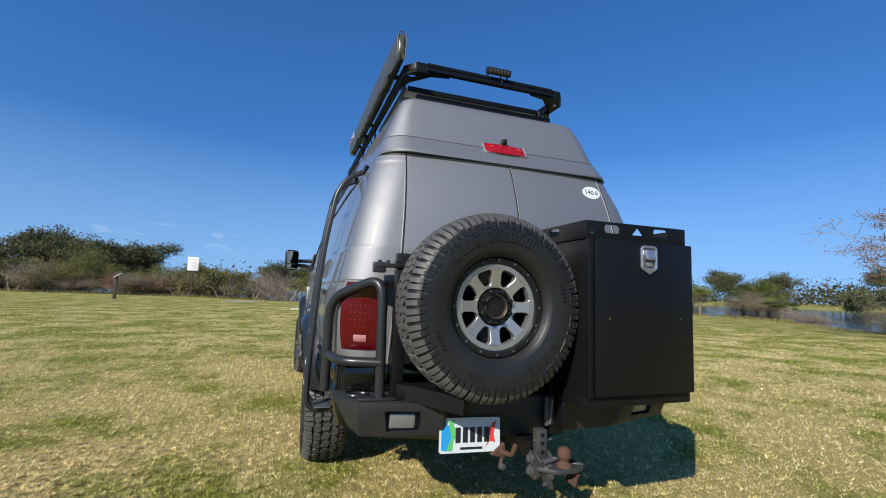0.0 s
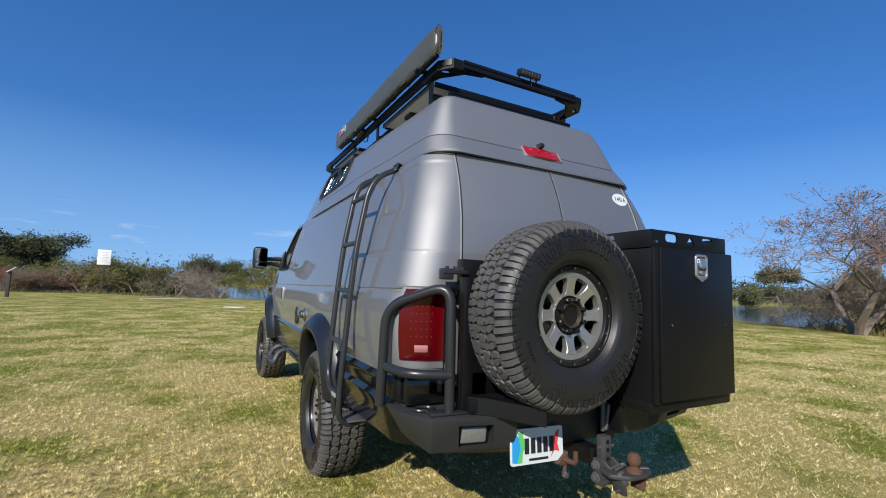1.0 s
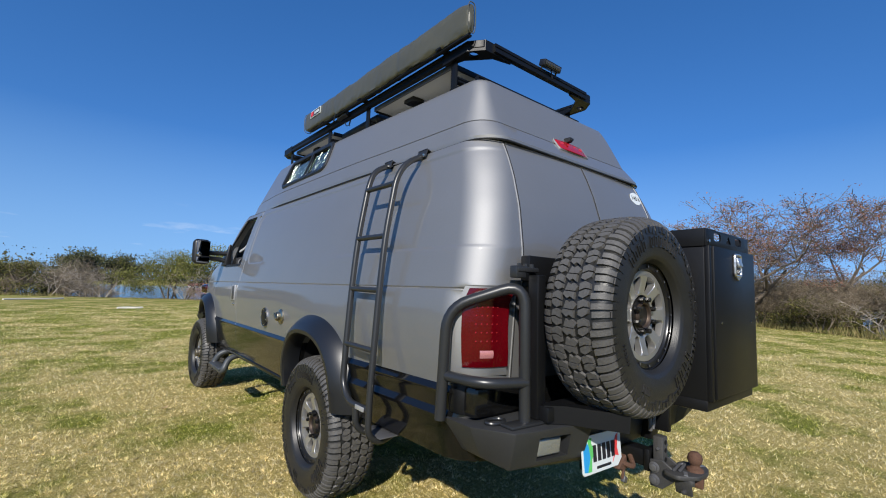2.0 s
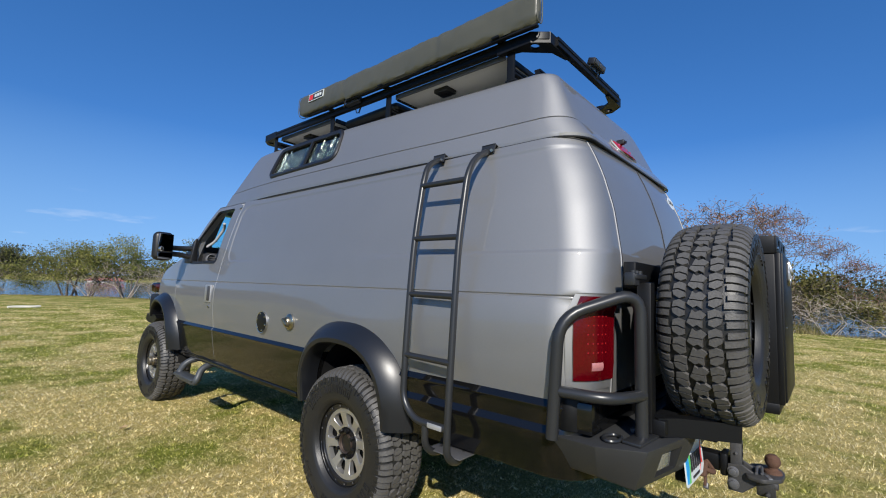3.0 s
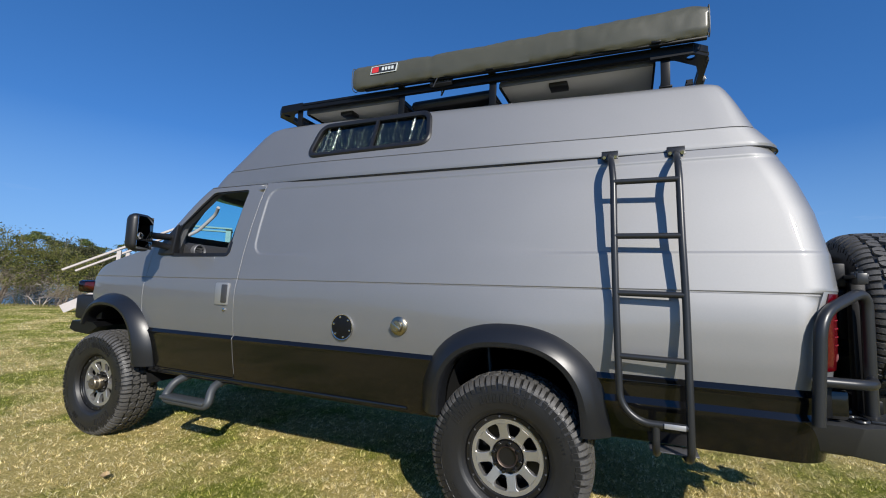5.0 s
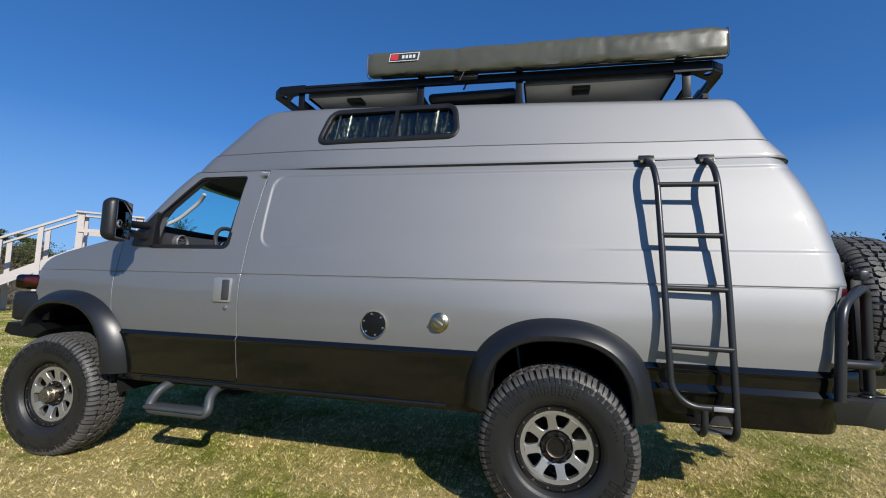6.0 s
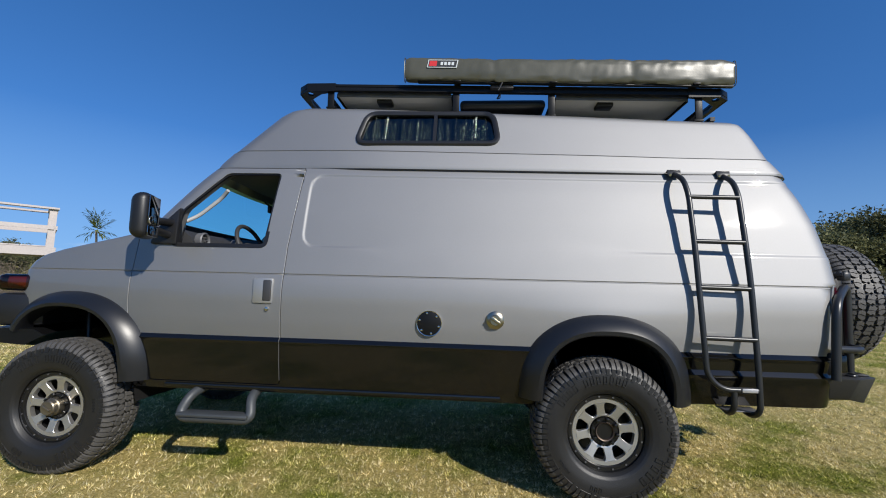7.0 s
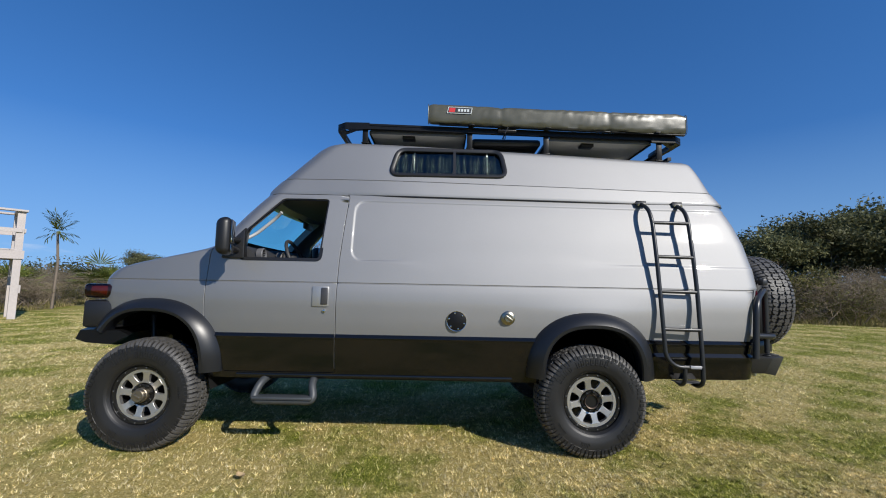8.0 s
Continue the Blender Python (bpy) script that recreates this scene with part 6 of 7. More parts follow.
def make_oak(seed, h):
    segs, tips = limbs(seed, h, 4, 3, 0.62, 0.16, 0.1, 1, 0.30, shrink=0.74)
    return plant("oak_tree", "broad evergreen oak with dark dense crown", "tree", segs, BARK, leaf_mesh("crown", tips, 15000, 0.125, 0.42, OAK, seed), "oaks on the shore")


def make_shrub(seed, h, leaf, label, count, wood=TWIG, group="brush along the lawn's edge"):
    segs, tips = limbs(seed, h, 3, 3, 0.55, 0.03, 0.6, 4, 0.40, shrink=0.72)
    if leaf is BROWN:
        foliage = leaf_mesh("foliage", tips, int(count * 1.6), 0.012, 0.24, leaf, seed, 0.8, 18)
    else:
        foliage = leaf_mesh("foliage", tips, count, 0.062, 0.19, leaf, seed)
    return plant("shrub", label, "shrub", segs, wood, foliage, group, "foliage")


def make_red(seed, h):
    segs, tips = limbs(seed, h, 5, 3, 0.52, 0.15, 0.45, 3, 0.27, shrink=0.73)
    return plant("russet_tree", "many-stemmed tree with thin russet autumn leaves", "tree", segs, BARK, leaf_mesh("crown", tips, 11000, 0.046, 0.17, RED, seed), "russet trees")


def make_palm(seed, h=1.6):
    g = random.Random(seed)
    quads = []
    for k in range(26):
        a, el = g.uniform(0, 6.28), g.uniform(0.1, 1.3)
        base = Vector((0, 0, h * 0.45))
        d = Vector((math.cos(a) * math.cos(el), math.sin(a) * math.cos(el), math.sin(el)))
        hub = base + d * h * g.uniform(0.35, 0.5)
        s = d.cross(Vector((0, 0, 1))).normalized()
        n = s.cross(d)
        for j in range(13):
            b = -1.2 + 2.4 * j / 12
            e = (d * math.cos(b) + s * math.sin(b) + n * g.uniform(-0.1, 0.15) - Vector((0, 0, 0.25))).normalized()
            w = e.cross(n).normalized() * 0.022
            tip = hub + e * h * g.uniform(0.30, 0.42)
            quads.append([hub - w * 0.3, (hub + tip) / 2 - w, tip, (hub + tip) / 2 + w])
    t = thing("palmetto", "low palmetto with green fan-shaped fronds", "palm", "palmettos")
    part("stem", limb_mesh("stem", [(Vector((0, 0, -0.1)), Vector((0, 0, h * 0.5)), 0.10, 0.09)], BARK), None, t)
    part("fronds", quads_mesh("fronds", np.array([[list(p) for p in q] for q in quads]), PALM), None, t)
    return t


def edge_point(s, out):
    """A place along the lawn's edge (s: metres from its second point), that far beyond it."""
    pts = EDGE[1:-1]
    for (ax, ay), (bx, by) in zip(pts, pts[1:]):
        l = math.hypot(bx - ax, by - ay)
        if s <= l:
            t = s / l
            nx, ny = -(by - ay) / l, (bx - ax) / l
            return ax + (bx - ax) * t + nx * out, ay + (by - ay) * t + ny * out
        s -= l
    return None


def put(ob, x, y, scale, turn, tall=1.0):
    z = float(ground_z(np.array([x]), np.array([y]))[0])
    m = Matrix.Translation((x, y, z)) @ Matrix.Rotation(turn, 4, "Z")
    c = copy_thing(ob, m)
    c.matrix_basis = m @ Matrix.Diagonal((scale, scale, scale * tall, 1))
    return c


def stow(masters):
    """Takes the patterns away again once they have been copied."""
    for ob in masters:
        for o in list(ob.children_recursive) + [ob]:
            bpy.data.objects.remove(o)


oaks = [make_oak(11, 6.5), make_oak(12, 6.5), make_oak(13, 6.5)]
brush = [make_shrub(21, 2.2, BROWN, "dry brown half-leafless brush at the shore", 2200), make_shrub(22, 2.2, BROWN, "dry brown half-leafless brush at the shore", 1900), make_shrub(23, 2.0, OLIVE, "olive-green leafy shrub at the shore", 2600),
         make_shrub(24, 2.2, OLIVE, "olive-green leafy shrub at the shore", 2300), make_shrub(25, 2.4, BROWN, "pale dead branching brush at the shore", 1400, PALE)]
reds = [make_red(31, 7.0), make_red(32, 7.0)]
segs, tips = limbs(41, 5.0, 4, 3, 0.6, 0.09, 0.35, 3, 0.32, shrink=0.72)
willow = plant("willow_tree", "yellow-green small-leaved willow at the water", "tree", segs, BARK, leaf_mesh("crown", tips, 9500, 0.07, 0.26, WILLOW, 41), "willows")
palms = [make_palm(51), make_palm(52, 1.9)]
rusty = make_shrub(26, 1.9, RED, "rust-brown dead clump of brush at the shore", 1500)

rnd = random.Random(77)
# brush all along the edge, thin or low where the water shows
s = 0.0
while True:
    p = edge_point(s, 0)
    if p is None:
        break
    bearing = math.degrees(math.atan2(p[1] + 3.0, p[0] + 1.5))
    if bearing > 99:
        thick, low, kinds, rows = 0.93, 1.4, (0, 1, 4, 0, 2, 3), 4
    elif bearing > 93:
        thick, low, kinds, rows = 0.8, 1.15, (0, 1, 4, 0, 1, 4), 4
    elif bearing > 60:
        thick, low, kinds, rows = 0.3, 0.8, (0, 1, 4, 4), 2
    elif bearing > 33.5:
        thick, low, kinds, rows = 1.1, 1.0, (0, 1, 0, 4, 1, 3), 4
    elif bearing > 23.0:
        thick, low, kinds, rows = 0.0, 0.5, (0, 2), 1
    elif bearing > 9:
        thick, low, kinds, rows = 1.0, 1.15, (0, 1, 0, 4, 2), 4
    elif bearing > -9:
        thick, low, kinds, rows = 0.5, 0.35, (2, 3, 0), 2
    else:
        thick, low, kinds, rows = 1.1, 1.15, (0, 1, 2, 0, 3), 4
    for row in range(rows):
        if rnd.random() < thick - 0.08 * row:
            q = edge_point(s + rnd.uniform(-0.6, 0.6), 0.9 + 2.0 * row + rnd.uniform(-0.4, 0.8))
            if q:
                put(brush[rnd.choice(kinds)], *q, rnd.uniform(0.5, 1.2) * low * (1 + 0.1 * row), rnd.uniform(0, 6.28), rnd.uniform(0.75, 1.1))
    s += 1.9
for x, y in ((-17.0, 44.5), (-14.6, 45.6), (-13.2, 46.6), (-12.6, 46.0)):
    put(rusty, x, y, rnd.uniform(0.9, 1.2), rnd.uniform(0, 6.28), 1.1)
# larger trees behind
for x, y, h in ((-88, 62, 5.6), (-80, 66, 6.0), (-72, 62, 6.1), (-64, 60, 5.8), (-57, 62, 6.1), (-50, 58, 6.0), (-44, 60, 6.4), (-38, 57, 6.2), (-33, 55, 6.8), (-27.5, 56, 6.9), (-22, 53, 7.4), (-17.5, 54, 6.6), (-30, 62, 8.5), (-19, 60, 7.5), (-13, 56, 4.6), (-8, 58, 4.4), (-24.5, 58, 6.2), (-35.5, 60, 6.4), (-41, 63, 6.2), (-47, 64, 6.0), (-53, 65, 6.2), (-60, 66, 6.0), (-10.5, 60, 4.2), (-5.5, 62, 3.6), (48, 96, 8.5), (56, 92, 9.0), (52, 84, 7.0), (66, 84, 8.5), (60, 78, 7.5), (82, 60, 8.5), (84, 50, 8.0),
                (-2.3, 50.5, 5.4), (-0.5, 52.5, 4.9), (34, 80, 8.0), (39, 77, 7.5), (45, 76, 7.0), (62, 64, 4.5), (70, 58, 5.0), (95, 40, 9.5), (104, 30, 9.0)):
    k = h / 6.5
    put(rnd.choice(oaks), x, y, k * rnd.uniform(0.95, 1.1), rnd.uniform(0, 6.28), 0.95)
for x, y, h in ((-41, 51, 4.8), (-30, 50, 4.6), (-20.5, 49.5, 5.0), (-15, 50, 4.2), (5.6, 35.6, 4.6), (2.6, 37.5, 4.0), (8.6, 31.2, 4.5), (10.4, 28.8, 3.7), (3.8, 39.5, 4.4)):
    put(willow, x, y, h / 5.0, rnd.uniform(0, 6.28))
for x, y, h in ((-36, 50, 4.0), (-26, 51, 4.3), (-23, 50, 3.6), (-18, 48.5, 3.8)):
    put(willow, x, y, h / 5.0, rnd.uniform(0, 6.28), rnd.uniform(0.85, 1.05))
# the russet trees and the dark wood to the south-east
put(reds[0], 24.0, 5.4, 1.25, 0.6, 0.72)
put(reds[1], 26.8, 0.8, 0.95, 2.2)
put(reds[1], 29.5, 4.5, 0.8, 4.0)
for x, y, h in ((23.5, -16.5, 4.2), (24, -20, 5.6), (24.5, -24.5, 6.7), (24, -28.5, 8.0), (22, -33, 8.6), (27, -31, 8.6), (25, -40, 9), (29, -36, 9), (29, -22, 6.4), (31, -27, 8), (21, -46, 9), (26, -54, 9), (29, -17, 5.0), (34, -20, 6)):
    put(rnd.choice(oaks), x, y, h / 6.5, rnd.uniform(0, 6.28), 0.95)
for k in range(22):
    put(rnd.choice(brush[:4]), 19.0 + rnd.uniform(-0.5, 3.0), -8 - 1.7 * k + rnd.uniform(-0.6, 0.6), rnd.uniform(0.8, 1.25), rnd.uniform(0, 6.28))
for k in range(14):
    put(rnd.choice(brush[:2]), 26.5 + rnd.uniform(-1.0, 3.0), -0.5 + 0.65 * k, rnd.uniform(0.9, 1.4), rnd.uniform(0, 6.28))
for x, y, h in ((34.5, 19.5, 1.7), (35.5, 22.0, 2.3), (33.8, 26.0, 1.9), (36.5, 24.0, 2.4), (31.0, 28.5, 2.0), (35.0, 20.8, 1.6), (29.0, 28.6, 1.6), (19.6, 19.4, 1.5), (16.6, 22.0, 1.6), (20.2, 20.6, 2.3)):
    put(rnd.choice(palms), x, y, h / 1.45, rnd.uniform(0, 6.28))
segs = [(Vector((0, 0, -0.2)), Vector((0.1, 0, 1.6)), 0.06, 0.055), (Vector((0.1, 0, 1.6)), Vector((0.05, 0.1, 2.7)), 0.055, 0.05)]
fr = []
for k in range(34):
    a, el = rnd.uniform(0, 6.28), rnd.uniform(-0.6, 1.2)
    d = Vector((math.cos(a) * math.cos(el), math.sin(a) * math.cos(el), math.sin(el)))
    for j in range(9):
        b = Vector((0.05, 0.1, 2.7)) + d * (0.08 + 0.075 * j)
        e = (d + Vector((rnd.gauss(0, 0.35), rnd.gauss(0, 0.35), -0.25 - 0.05 * j))).normalized() * 0.24
        sd = e.cross(Vector((0.1, 0.3, 1))).normalized() * 0.02
        fr.append([b, b + e / 2 - sd, b + e, b + e / 2 + sd])
cp = plant("cabbage_palm", "thin young palm with ragged yellowing crown", "palm", segs, BARK, quads_mesh("crown", np.array([[list(q) for q in f] for f in fr]), PALM))
cp.location = (17.6, 20.9, -0.2)
cp.scale = (1.15, 1.15, 1.5)
stow(oaks + brush + reds + palms + [willow, rusty])
# pines and low houses on the far side
NEEDLE = leaf_material("pine_needles", (0.05, 0.075, 0.02), (0.17, 0.20, 0.06))
def make_pine(seed, h):
    g2 = random.Random(seed)
    segs = [(Vector((0, 0, -0.3)), Vector((0.1, 0.05, h * 0.55)), 0.16, 0.12), (Vector((0.1, 0.05, h * 0.55)), Vector((0.0, 0.1, h * 0.95)), 0.12, 0.05)]
    pads = []
    for k in range(13):
        z, a = h * g2.uniform(0.5, 1.0), g2.uniform(0, 6.28)
        reach = h * g2.uniform(0.08, 0.26) * (1.25 - z / h * 0.7)
        end = Vector((math.cos(a) * reach, math.sin(a) * reach, z + g2.uniform(0.0, 0.06) * h))
        segs.append((Vector((0.05, 0.05, z - 0.05 * h)), end, 0.045, 0.02))
        pads += [end + Vector((g2.gauss(0, 0.035), g2.gauss(0, 0.035), 0.01)) * h for _ in range(3)]
    return plant("pine_tree", "tall bare-stemmed pine with flat tufted crown", "tree", segs, BARK, leaf_mesh("crown", pads, 5200, 0.12, 0.42, NEEDLE, seed, 0.4), "pines across the water")
pines = [make_pine(71, 8.5), make_pine(72, 8.5)]
for x, y, h in ((34, 88, 9.5), (37.5, 90, 9.0), (40, 87, 9.8), (44, 90, 8.6), (47, 86, 9.2), (50.5, 84, 8.8), (31, 93, 8.0), (21, 104, 7.5), (16, 110, 6.4)):
    put(rnd.choice(pines), x, y, h / 8.5, rnd.uniform(0, 6.28))
stow(pines)
def far_house(x, y, turn, wide, roof_colour):
    z = float(ground_z(np.array([x]), np.array([y]))[0])
    ho = thing("house", "low pale house with a reddish roof across the water", "house", "houses across the water", at=(x, y, z))
    ho.rotation_euler = (0, 0, radians(turn))
    ho.scale = (0.45, 0.45, 0.5)
    part("wall", block((wide, 7, 2.9), (0, 0, 1.4), bevel=0.03), material("pale_render", (0.62, 0.58, 0.52), 0.85, vary=0.1, scale=3), ho)
    part("roof", prism([(-4.2, 2.8), (4.2, 2.8), (0, 4.4)], "x", -wide / 2 - 0.5, wide / 2 + 0.5, 0.05, 1), material("red_roof", roof_colour, 0.8, vary=0.2, grain=0.2, scale=4), ho)
    for k in (-0.3, 0.0, 0.3):
        part("window", block((1.4, 0.12, 1.2), (k * wide, -3.5, 1.6), bevel=0.02), material("dim_panes", (0.06, 0.07, 0.08), 0.1), ho)
far_house(20, 122, 8, 14, (0.36, 0.13, 0.10))
far_house(35, 116, -6, 12, (0.42, 0.18, 0.11))
# bleached snags
for k, (x, y, h) in enumerate(((21.6, -2.0, 1.9), (21.4, -4.2, 1.8), (22.2, -0.4, 1.6), (17.6, -15.0, 1.5), (6.4, 31.5, 2.4), (9.0, 27.5, 2.2), (-26.0, 47.5, 3.4), (5.0, 33.0, 2.6), (7.6, 29.6, 2.5), (3.4, 35.2, 2.3), (-1.5, 38.5, 2.4), (-4.6, 41.0, 2.6), (17.9, -17.2, 1.7), (18.4, -12.0, 1.6))):
    segs, tips = limbs(61 + k, h, 4, 2, 0.6, 0.026, 0.9, 4, 0.36, foot=0.004)
    o = plant("dead_shrub", "bleached leafless dead shrub at the shore", "shrub", segs, PALE, None, "dead shrubs", "foliage")
    o.location = (x, y, float(ground_z(np.array([x]), np.array([y]))[0]))

# far woods beyond the water
g = np.random.default_rng(5)
ang = np.sort(g.uniform(-1.9, 2.9, 1500))
rad = g.uniform(125, 240, 1500)
cx, cy = rad * np.cos(ang), rad * np.sin(ang)
keep = lawn_gap(cx, cy) > 126
cx, cy = cx[keep], cy[keep]
hh = g.uniform(6.5, 12.0, len(cx)) * (1 + 0.3 * np.sin(cx * 0.05) * np.cos(cy * 0.06))
per = 110
base = np.repeat(np.stack([cx, cy, hh * 0.45], 1), per, 0) + np.clip(g.normal(0, 1, (len(cx) * per, 3)), -1.25, 1.25) * np.repeat(np.stack([hh * 0.42, hh * 0.42, hh * 0.26], 1), per, 0)
base[:, 2] = np.maximum(base[:, 2], 0.2)
u = g.normal(0, 1, base.shape)
u /= np.linalg.norm(u, axis=1)[:, None]
v = np.cross(u, g.normal(0, 1, base.shape))
v /= np.linalg.norm(v, axis=1)[:, None]
sz = g.uniform(0.2, 0.5, (len(base), 1))
inner = np.repeat(np.stack([cx, cy, hh * 0.40], 1), 50, 0) + np.clip(g.normal(0, 1, (len(cx) * 50, 3)), -1.2, 1.2) * np.repeat(np.stack([hh * 0.26, hh * 0.26, hh * 0.17], 1), 50, 0)
iu = g.normal(0, 1, inner.shape)
iu /= np.linalg.norm(iu, axis=1)[:, None]
iv = np.cross(iu, g.normal(0, 1, inner.shape))
iv /= np.linalg.norm(iv, axis=1)[:, None]
base, u, v, sz = np.vstack([base, inner]), np.vstack([u, iu]), np.vstack([v, iv]), np.vstack([sz * 0.75, g.uniform(0.4, 0.7, (len(inner), 1))])
FARLEAF = leaf_material("far_foliage", (0.035, 0.045, 0.02), (0.13, 0.12, 0.06))
tagged(part("far_woods", quads_mesh("far_woods", np.stack([base - u * sz, base + v * sz * 0.7, base + u * sz, base - v * sz * 0.7], 1), FARLEAF)), "low dark woods on the pond's far shore", "woods", kind="stuff")

# reeds and rough grass along the edge
n = 52000
s_at = g.uniform(0, 215, n)
outw = np.abs(g.normal(0, 1.6, n)) + 0.1
pts = np.array([edge_point(a, b) or (0, 1e4) for a, b in zip(s_at, outw)])
ok = pts[:, 1] < 9e3
pts, outw = pts[ok], outw[ok]
zz = ground_z(pts[:, 0], pts[:, 1])
bear = np.degrees(np.arctan2(pts[:, 1] + 3.0, pts[:, 0] + 1.5))
open_view = ((bear > 62) & (bear < 93)) | ((bear > 22) & (bear < 31)) | ((bear > -12) & (bear < 3))
hgt = g.uniform(0.12, 0.45, len(pts)) * (0.5 + np.minimum(outw, 3) * 0.42) * np.where(open_view, 0.4, 1.0)
root = np.stack([pts[:, 0], pts[:, 1], zz], 1)
bend = g.normal(0, 0.25, (len(pts), 2)) * hgt[:, None]
tip = root + np.stack([bend[:, 0], bend[:, 1], hgt], 1)
ww = g.normal(0, 1, (len(pts), 2))
ww /= np.linalg.norm(ww, axis=1)[:, None]
ww = np.stack([ww[:, 0], ww[:, 1], np.zeros(len(pts))], 1) * (0.012 + 0.012 * g.random((len(pts), 1)))
REED = leaf_material("rough_grass_blades", (0.10, 0.11, 0.025), (0.36, 0.29, 0.13), 0.8)
tagged(part("rough_grass", quads_mesh("rough_grass", np.stack([root - ww, root + ww, (root + tip) / 2 + ww * 0.8 + np.array([0, 0, 0.02]), tip], 1), REED)), "rough green and straw grass at the lawn's edge", "grass", kind="stuff")

# signs
WOOD = material("weathered_post", (0.05, 0.035, 0.028), 0.85, vary=0.3, grain=0.3, scale=15)
sg = thing("notice_sign", "white notice board on a thin brown post", "sign", at=(-10.18, 42.6, -0.05))
sg.scale = (0.95, 0.95, 0.95)
part("post", block((0.11, 0.11, 3.9), (0, 0, 1.95), bevel=0.01), WOOD, sg)
part("board", block((0.98, 0.05, 1.35), (0, -0.08, 3.25), bevel=0.03), material("sign_white", (0.78, 0.78, 0.76), 0.5, vary=0.03, scale=5), sg)
for k in range(7):
    part("text_bar", block((0.66 - 0.12 * (k % 3), 0.012, 0.045), (0, -0.108, 3.68 - 0.14 * k), bevel=0.003), material("sign_grey", (0.45, 0.45, 0.46), 0.6) if k == 0 else bpy.data.materials["sign_grey"], sg)
ip = thing("trail_marker", "brown post with a tilted pale panel", "sign", at=(-12.4, 31.0, -0.02))
part("post", block((0.16, 0.14, 1.55), (0, 0, 0.75), bevel=0.01), WOOD, ip)
part("panel", block((0.5, 0.34, 0.04), (0.1, -0.05, 1.62), (0, -38, 0), 0.008), material("panel_pale", (0.6, 0.58, 0.52), 0.5), ip)
CONCRETE = material("pale_concrete", (0.62, 0.57, 0.48), 0.9, vary=0.2, grain=0.2, scale=6)
for x, y, l, a in ((-4.6, 30.8, 3.0, 38), (-0.75, 21.2, 0.95, 8)):
    ks = thing("parking_log", "long pale log lying in the grass", "log", at=(x, y, 0.03))
    ks.rotation_euler = (0, 0, radians(a))
    part("log", tube([(-l / 2, 0, 0), (-l / 6, 0.05, 0.01), (l / 4, -0.03, 0.0), (l / 2, 0.04, 0.01)], 0.055, 10, 0.4), CONCRETE, ks)

# timber lookout with stairs
LUMBER = material("whitewashed_lumber", (0.44, 0.40, 0.38), 0.85, vary=0.15, grain=0.15, scale=6, bump=0.2, bump_scale=12)
dk = thing("lookout_deck", "pale weathered timber lookout with railed stairs", "deck", at=(8.75, 16.65, 0))
dk.rotation_euler = (0, 0, radians(-42))
def stick(nm, a, b, w, h):
    part(nm, sweep([a, b], [(-w / 2, -h / 2), (w / 2, -h / 2), (w / 2, h / 2), (-w / 2, h / 2)], up=(0, 0, 1) if abs(a[2] - b[2]) < 2 or abs(a[0] - b[0]) + abs(a[1] - b[1]) > 0.5 else (1, 0, 0)), LUMBER, dk)
ZP, LONG, DEEP, CAP = 2.3, 1.76, 1.4, 3.64
for x, y in ((0, 0), (0, DEEP), (LONG, 0), (LONG, DEEP)):
    stick("post", (x, y, -0.2), (x, y, CAP - 0.02), 0.2, 0.2)
for y in (-0.12, DEEP + 0.12):
    stick("beam", (-0.15, y, ZP - 0.15), (LONG + 0.15, y, ZP - 0.15), 0.06, 0.28)
    stick("rail", (-0.05, y, 2.97), (LONG + 0.05, y, 2.97), 0.05, 0.13)
    stick("cap_rail", (-0.15, y * 0.6 + 0.28 * (y > 0), CAP), (LONG + 0.15, y * 0.6 + 0.28 * (y > 0), CAP), 0.26, 0.06)
for x in (-0.12, LONG + 0.12):
    for z, h in ((ZP - 0.15, 0.28), (1.0, 0.26)):
        stick("beam", (x, -0.1, z), (x, DEEP + 0.1, z), 0.06, h)
stick("rail", (LONG + 0.12, -0.1, 2.97), (LONG + 0.12, DEEP + 0.1, 2.97), 0.05, 0.13)
stick("cap_rail", (LONG, 0.05, CAP + 0.004), (LONG, DEEP - 0.05, CAP + 0.004), 0.26, 0.06)
for k in range(7):
    part("deck_board", block((0.26, DEEP + 0.15, 0.04), (0.06 + 0.272 * k, DEEP / 2, ZP + 0.02), bevel=0.005), LUMBER, dk)
run = 3.65
for y in (0, DEEP):
    stick("stringer", (0.05, y, ZP - 0.1), (-run, y, 0.12), 0.07, 0.32)
    stick("stair_rail", (0, y, CAP - 0.04), (-run - 0.1, y, 1.60), 0.22, 0.07)
    for d in (1.05, 2.05, run):
        stick("stair_post", (-d, y, -0.2), (-d, y, CAP - 0.06 - 0.55 * d), 0.14, 0.14)
for k in range(11):
    part("tread", block((0.28, DEEP - 0.1, 0.04), (-run * (k + 0.5) / 11, DEEP / 2, ZP - 2.1 * (k + 0.5) / 11), bevel=0.005), LUMBER, dk)

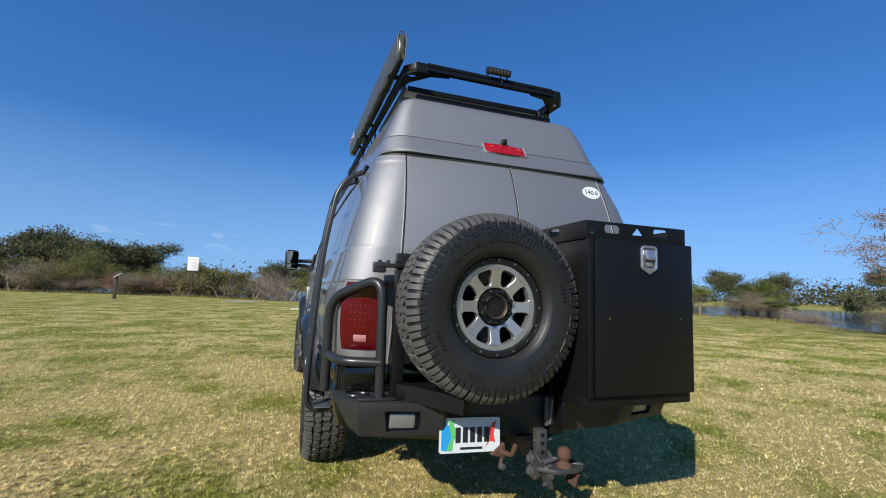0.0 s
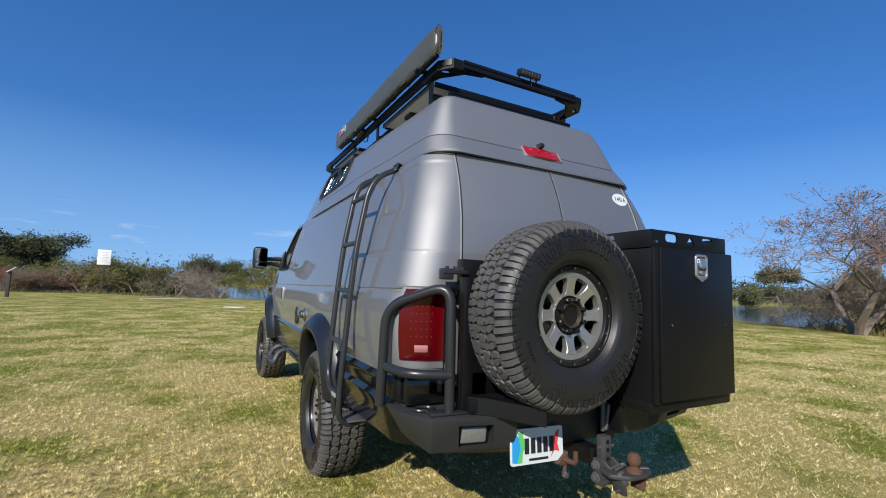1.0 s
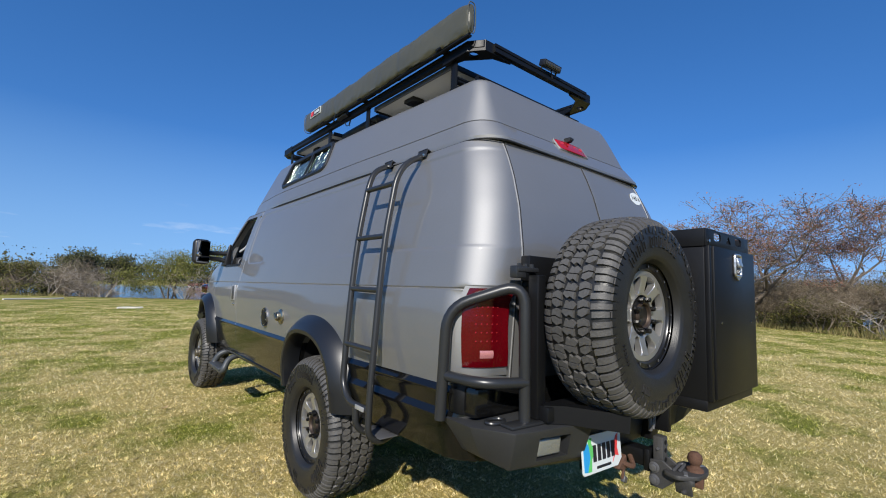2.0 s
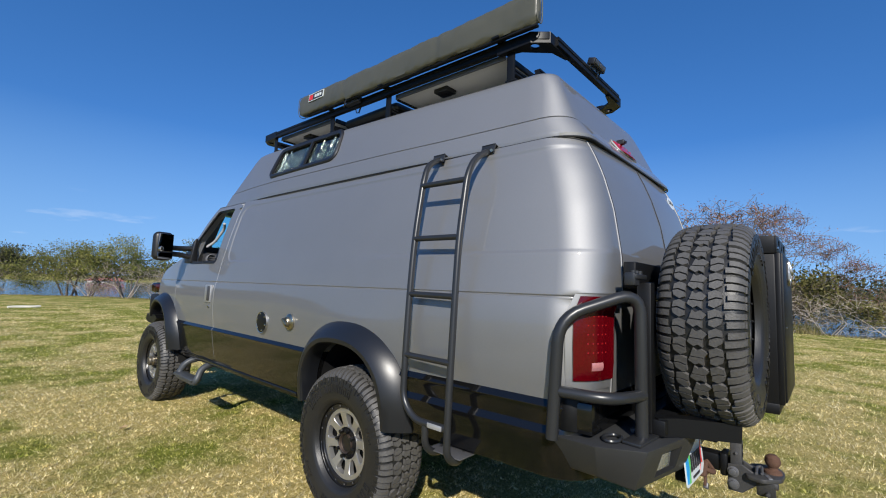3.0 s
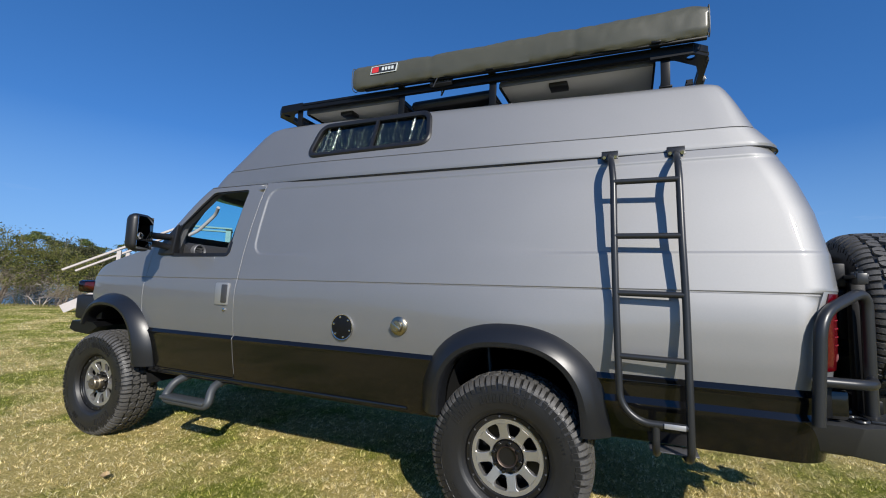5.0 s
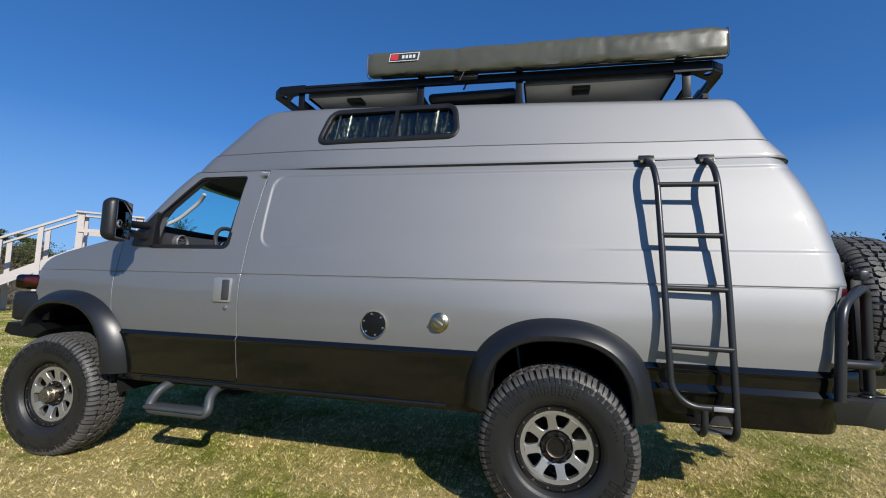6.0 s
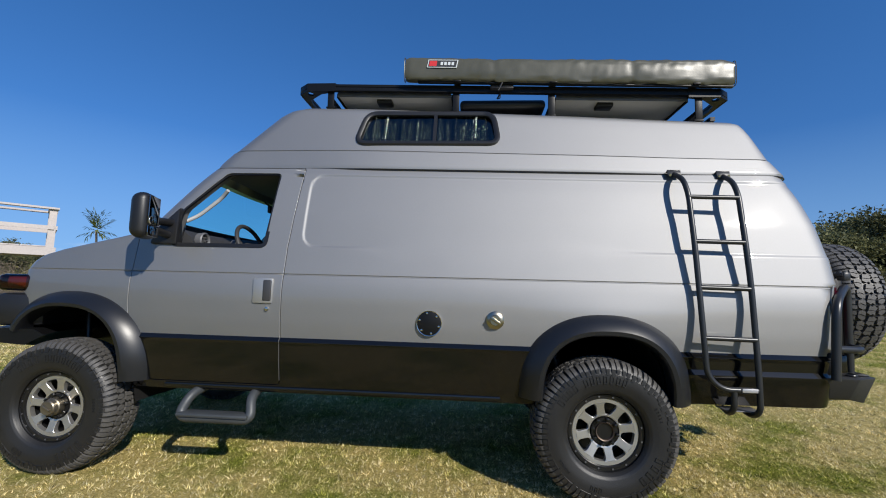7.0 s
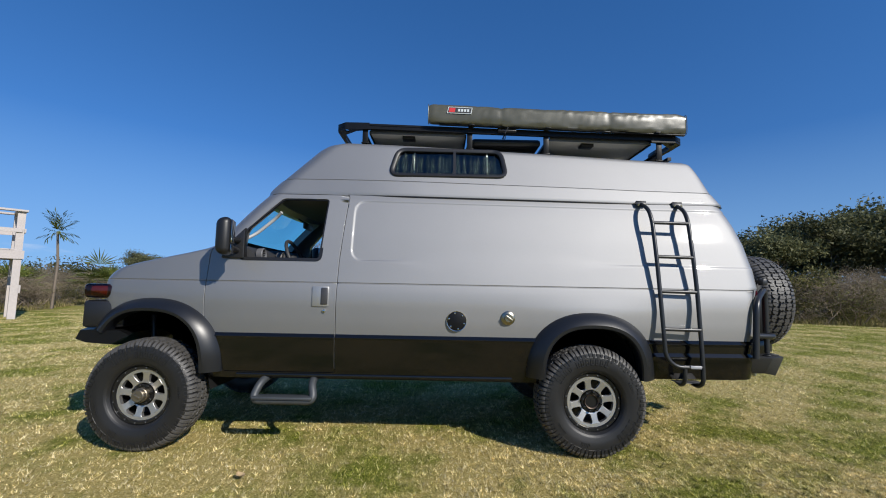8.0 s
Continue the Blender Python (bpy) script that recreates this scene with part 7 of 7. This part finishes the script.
# ---- lawn blades ----
def blade_material():
    m = bpy.data.materials.new("grass_blades")
    m.use_nodes = True
    n, l = m.node_tree.nodes, m.node_tree.links
    b = n["Principled BSDF"]
    b.inputs["Roughness"].default_value = 0.7
    b.inputs["Specular IOR Level"].default_value = 0.25
    geo, co = n.new("ShaderNodeNewGeometry"), n.new("ShaderNodeTexCoord")
    patch = n.new("ShaderNodeTexNoise")
    patch.inputs["Scale"].default_value, patch.inputs["Detail"].default_value, patch.inputs["Roughness"].default_value = 0.85, 8, 0.68
    l.new(co.outputs["Object"], patch.inputs["Vector"])
    mask = n.new("ShaderNodeMapRange")
    mask.inputs["From Min"].default_value, mask.inputs["From Max"].default_value = 0.42, 0.545
    away, lift, total = n.new("ShaderNodeVectorMath"), n.new("ShaderNodeMapRange"), n.new("ShaderNodeMath")
    away.operation, total.operation = "DISTANCE", "ADD"
    away.inputs[1].default_value = (2.0, -0.5, 0.0)
    lift.inputs["From Min"].default_value, lift.inputs["From Max"].default_value = 5.5, 12.0
    lift.inputs["To Min"].default_value, lift.inputs["To Max"].default_value = 0.016, -0.03
    l.new(co.outputs["Object"], away.inputs[0])
    l.new(away.outputs["Value"], lift.inputs["Value"])
    l.new(patch.outputs["Fac"], total.inputs[0])
    l.new(lift.outputs[0], total.inputs[1])
    l.new(total.outputs[0], mask.inputs["Value"])
    def ramp(stops):
        r = n.new("ShaderNodeValToRGB")
        while len(r.color_ramp.elements) < len(stops):
            r.color_ramp.elements.new(0.5)
        for e, (p, c) in zip(r.color_ramp.elements, stops):
            e.position, e.color = p, (*c, 1)
        l.new(geo.outputs["Random Per Island"], r.inputs["Fac"])
        return r
    green = ramp([(0.0, (0.06, 0.09, 0.008)), (0.35, (0.25, 0.285, 0.03)), (0.75, (0.56, 0.51, 0.12)), (1.0, (0.95, 0.85, 0.42))])
    straw = ramp([(0.0, (0.16, 0.13, 0.025)), (0.25, (0.56, 0.445, 0.155)), (0.65, (0.93, 0.775, 0.40)), (1.0, (0.97, 0.88, 0.60))])
    mx = n.new("ShaderNodeMix")
    mx.data_type = "RGBA"
    l.new(mask.outputs[0], mx.inputs["Factor"])
    l.new(green.outputs["Color"], mx.inputs[6])
    l.new(straw.outputs["Color"], mx.inputs[7])
    clump = n.new("ShaderNodeTexNoise")
    clump.inputs["Scale"].default_value, clump.inputs["Detail"].default_value = 16, 4
    l.new(co.outputs["Object"], clump.inputs["Vector"])
    span2 = n.new("ShaderNodeMapRange")
    span2.inputs["From Min"].default_value, span2.inputs["From Max"].default_value = 0.36, 0.66
    span2.inputs["To Min"].default_value, span2.inputs["To Max"].default_value = 0.5, 1.45
    l.new(clump.outputs["Fac"], span2.inputs["Value"])
    hsv = n.new("ShaderNodeHueSaturation")
    l.new(span2.outputs[0], hsv.inputs["Value"])
    l.new(mx.outputs[2], hsv.inputs["Color"])
    mx = hsv
    l.new(mx.outputs[0], b.inputs["Base Color"])
    thin, both = n.new("ShaderNodeBsdfTranslucent"), n.new("ShaderNodeMixShader")
    both.inputs[0].default_value = 0.35
    l.new(mx.outputs[0], thin.inputs["Color"])
    l.new(b.outputs[0], both.inputs[1])
    l.new(thin.outputs[0], both.inputs[2])
    l.new(both.outputs[0], n["Material Output"].inputs["Surface"])
    return m


def blades(count=2500000):
    """Short blades in small tufts, thickest over the stretch of lawn beside the van."""
    g = np.random.default_rng(9)
    r = 0.6 + 27 * g.random(count) ** 1.45
    q = np.radians(g.uniform(-80, 165, count))
    x, y = r * np.cos(q) - 2.7, r * np.sin(q) - 1.0
    cell = 0.045 * (1 + r * 0.05)
    gx, gy = np.floor(x / cell), np.floor(y / cell)
    seed = np.sin(gx * 127.1 + gy * 311.7) * 43758.5
    h1, h2, h3 = seed % 1, (seed * 7.31) % 1, (seed * 3.17) % 1
    cx, cy = (gx + 0.2 + 0.6 * h1) * cell, (gy + 0.2 + 0.6 * h2) * cell
    near = 0.45 * np.clip((14 - r) / 8, 0, 1)
    dx, dy = x - cx, y - cy
    x, y = x - dx * near, y - dy * near
    keep = (g.random(count) < (0.55 + 0.45 * h3) * np.clip((27.6 - r) / 12, 0, 1))
    x, y, r, h3, dx, dy = x[keep], y[keep], r[keep], h3[keep], dx[keep], dy[keep]
    k = len(x)
    far = 0.8 + r * 0.12
    h = g.uniform(0.008, 0.024, k) * np.minimum(far, 1.8) ** 0.5 * (0.4 + 1.1 * h3)
    a = np.arctan2(dy, dx) + g.normal(0, 0.9, k)
    lean = g.uniform(0.3, 1.6, k) * h
    d = np.stack([np.cos(a), np.sin(a)], 1)
    turn = g.uniform(0, 2 * np.pi, k)
    side = np.stack([np.cos(turn), np.sin(turn), np.zeros(k)], 1) * (g.uniform(0.0012, 0.0031, k) * far)[:, None]
    root = np.stack([x, y, ground_z(x, y) - 0.003], 1)
    tip = root + np.stack([d[:, 0] * lean, d[:, 1] * lean, h], 1)
    return quads_mesh("lawn_blades", np.stack([root - side, root + side, tip], 1), blade_material())


tagged(part("lawn_blades", blades()), "short matted straw and green grass blades", "grass", kind="stuff")

# fallen leaves and a weed tuft on the lawn
DRY = material("dry_leaf", (0.46, 0.33, 0.17), 0.8, vary=0.2, grain=0.2, scale=60)
def dry_leaf(x, y, turn, size):
    bm = bmesh.new()
    rows = []
    for k in range(7):
        t = k / 6
        w = 0.32 * size * math.sin(math.pi * min(1.0, 0.06 + t * 0.94)) ** 0.8
        z = 0.03 + 0.2 * size * (t - 0.5) ** 2 * 2
        rows.append([bm.verts.new(p) for p in ((size * (t - 0.5), -w, z + 0.12 * size), (size * (t - 0.5), 0, z), (size * (t - 0.5), w, z + 0.10 * size))])
    for a, b in zip(rows, rows[1:]):
        for i in range(2):
            bm.faces.new((a[i], a[i + 1], b[i + 1], b[i]))
    t = thing("fallen_leaf", "curled dry tan leaf lying on the grass", "leaf", group="fallen leaves", at=(x, y, float(ground_z(np.array([x]), np.array([y]))[0])))
    t.rotation_euler = (0, 0, turn)
    part("blade", bm, DRY, t)
for x, y, turn, size in ((-1.48, 2.50, 0.9, 0.085), (1.67, -2.53, 1.6, 0.070), (7.46, -9.71, 0.4, 0.080)):
    dry_leaf(x, y, turn, size)
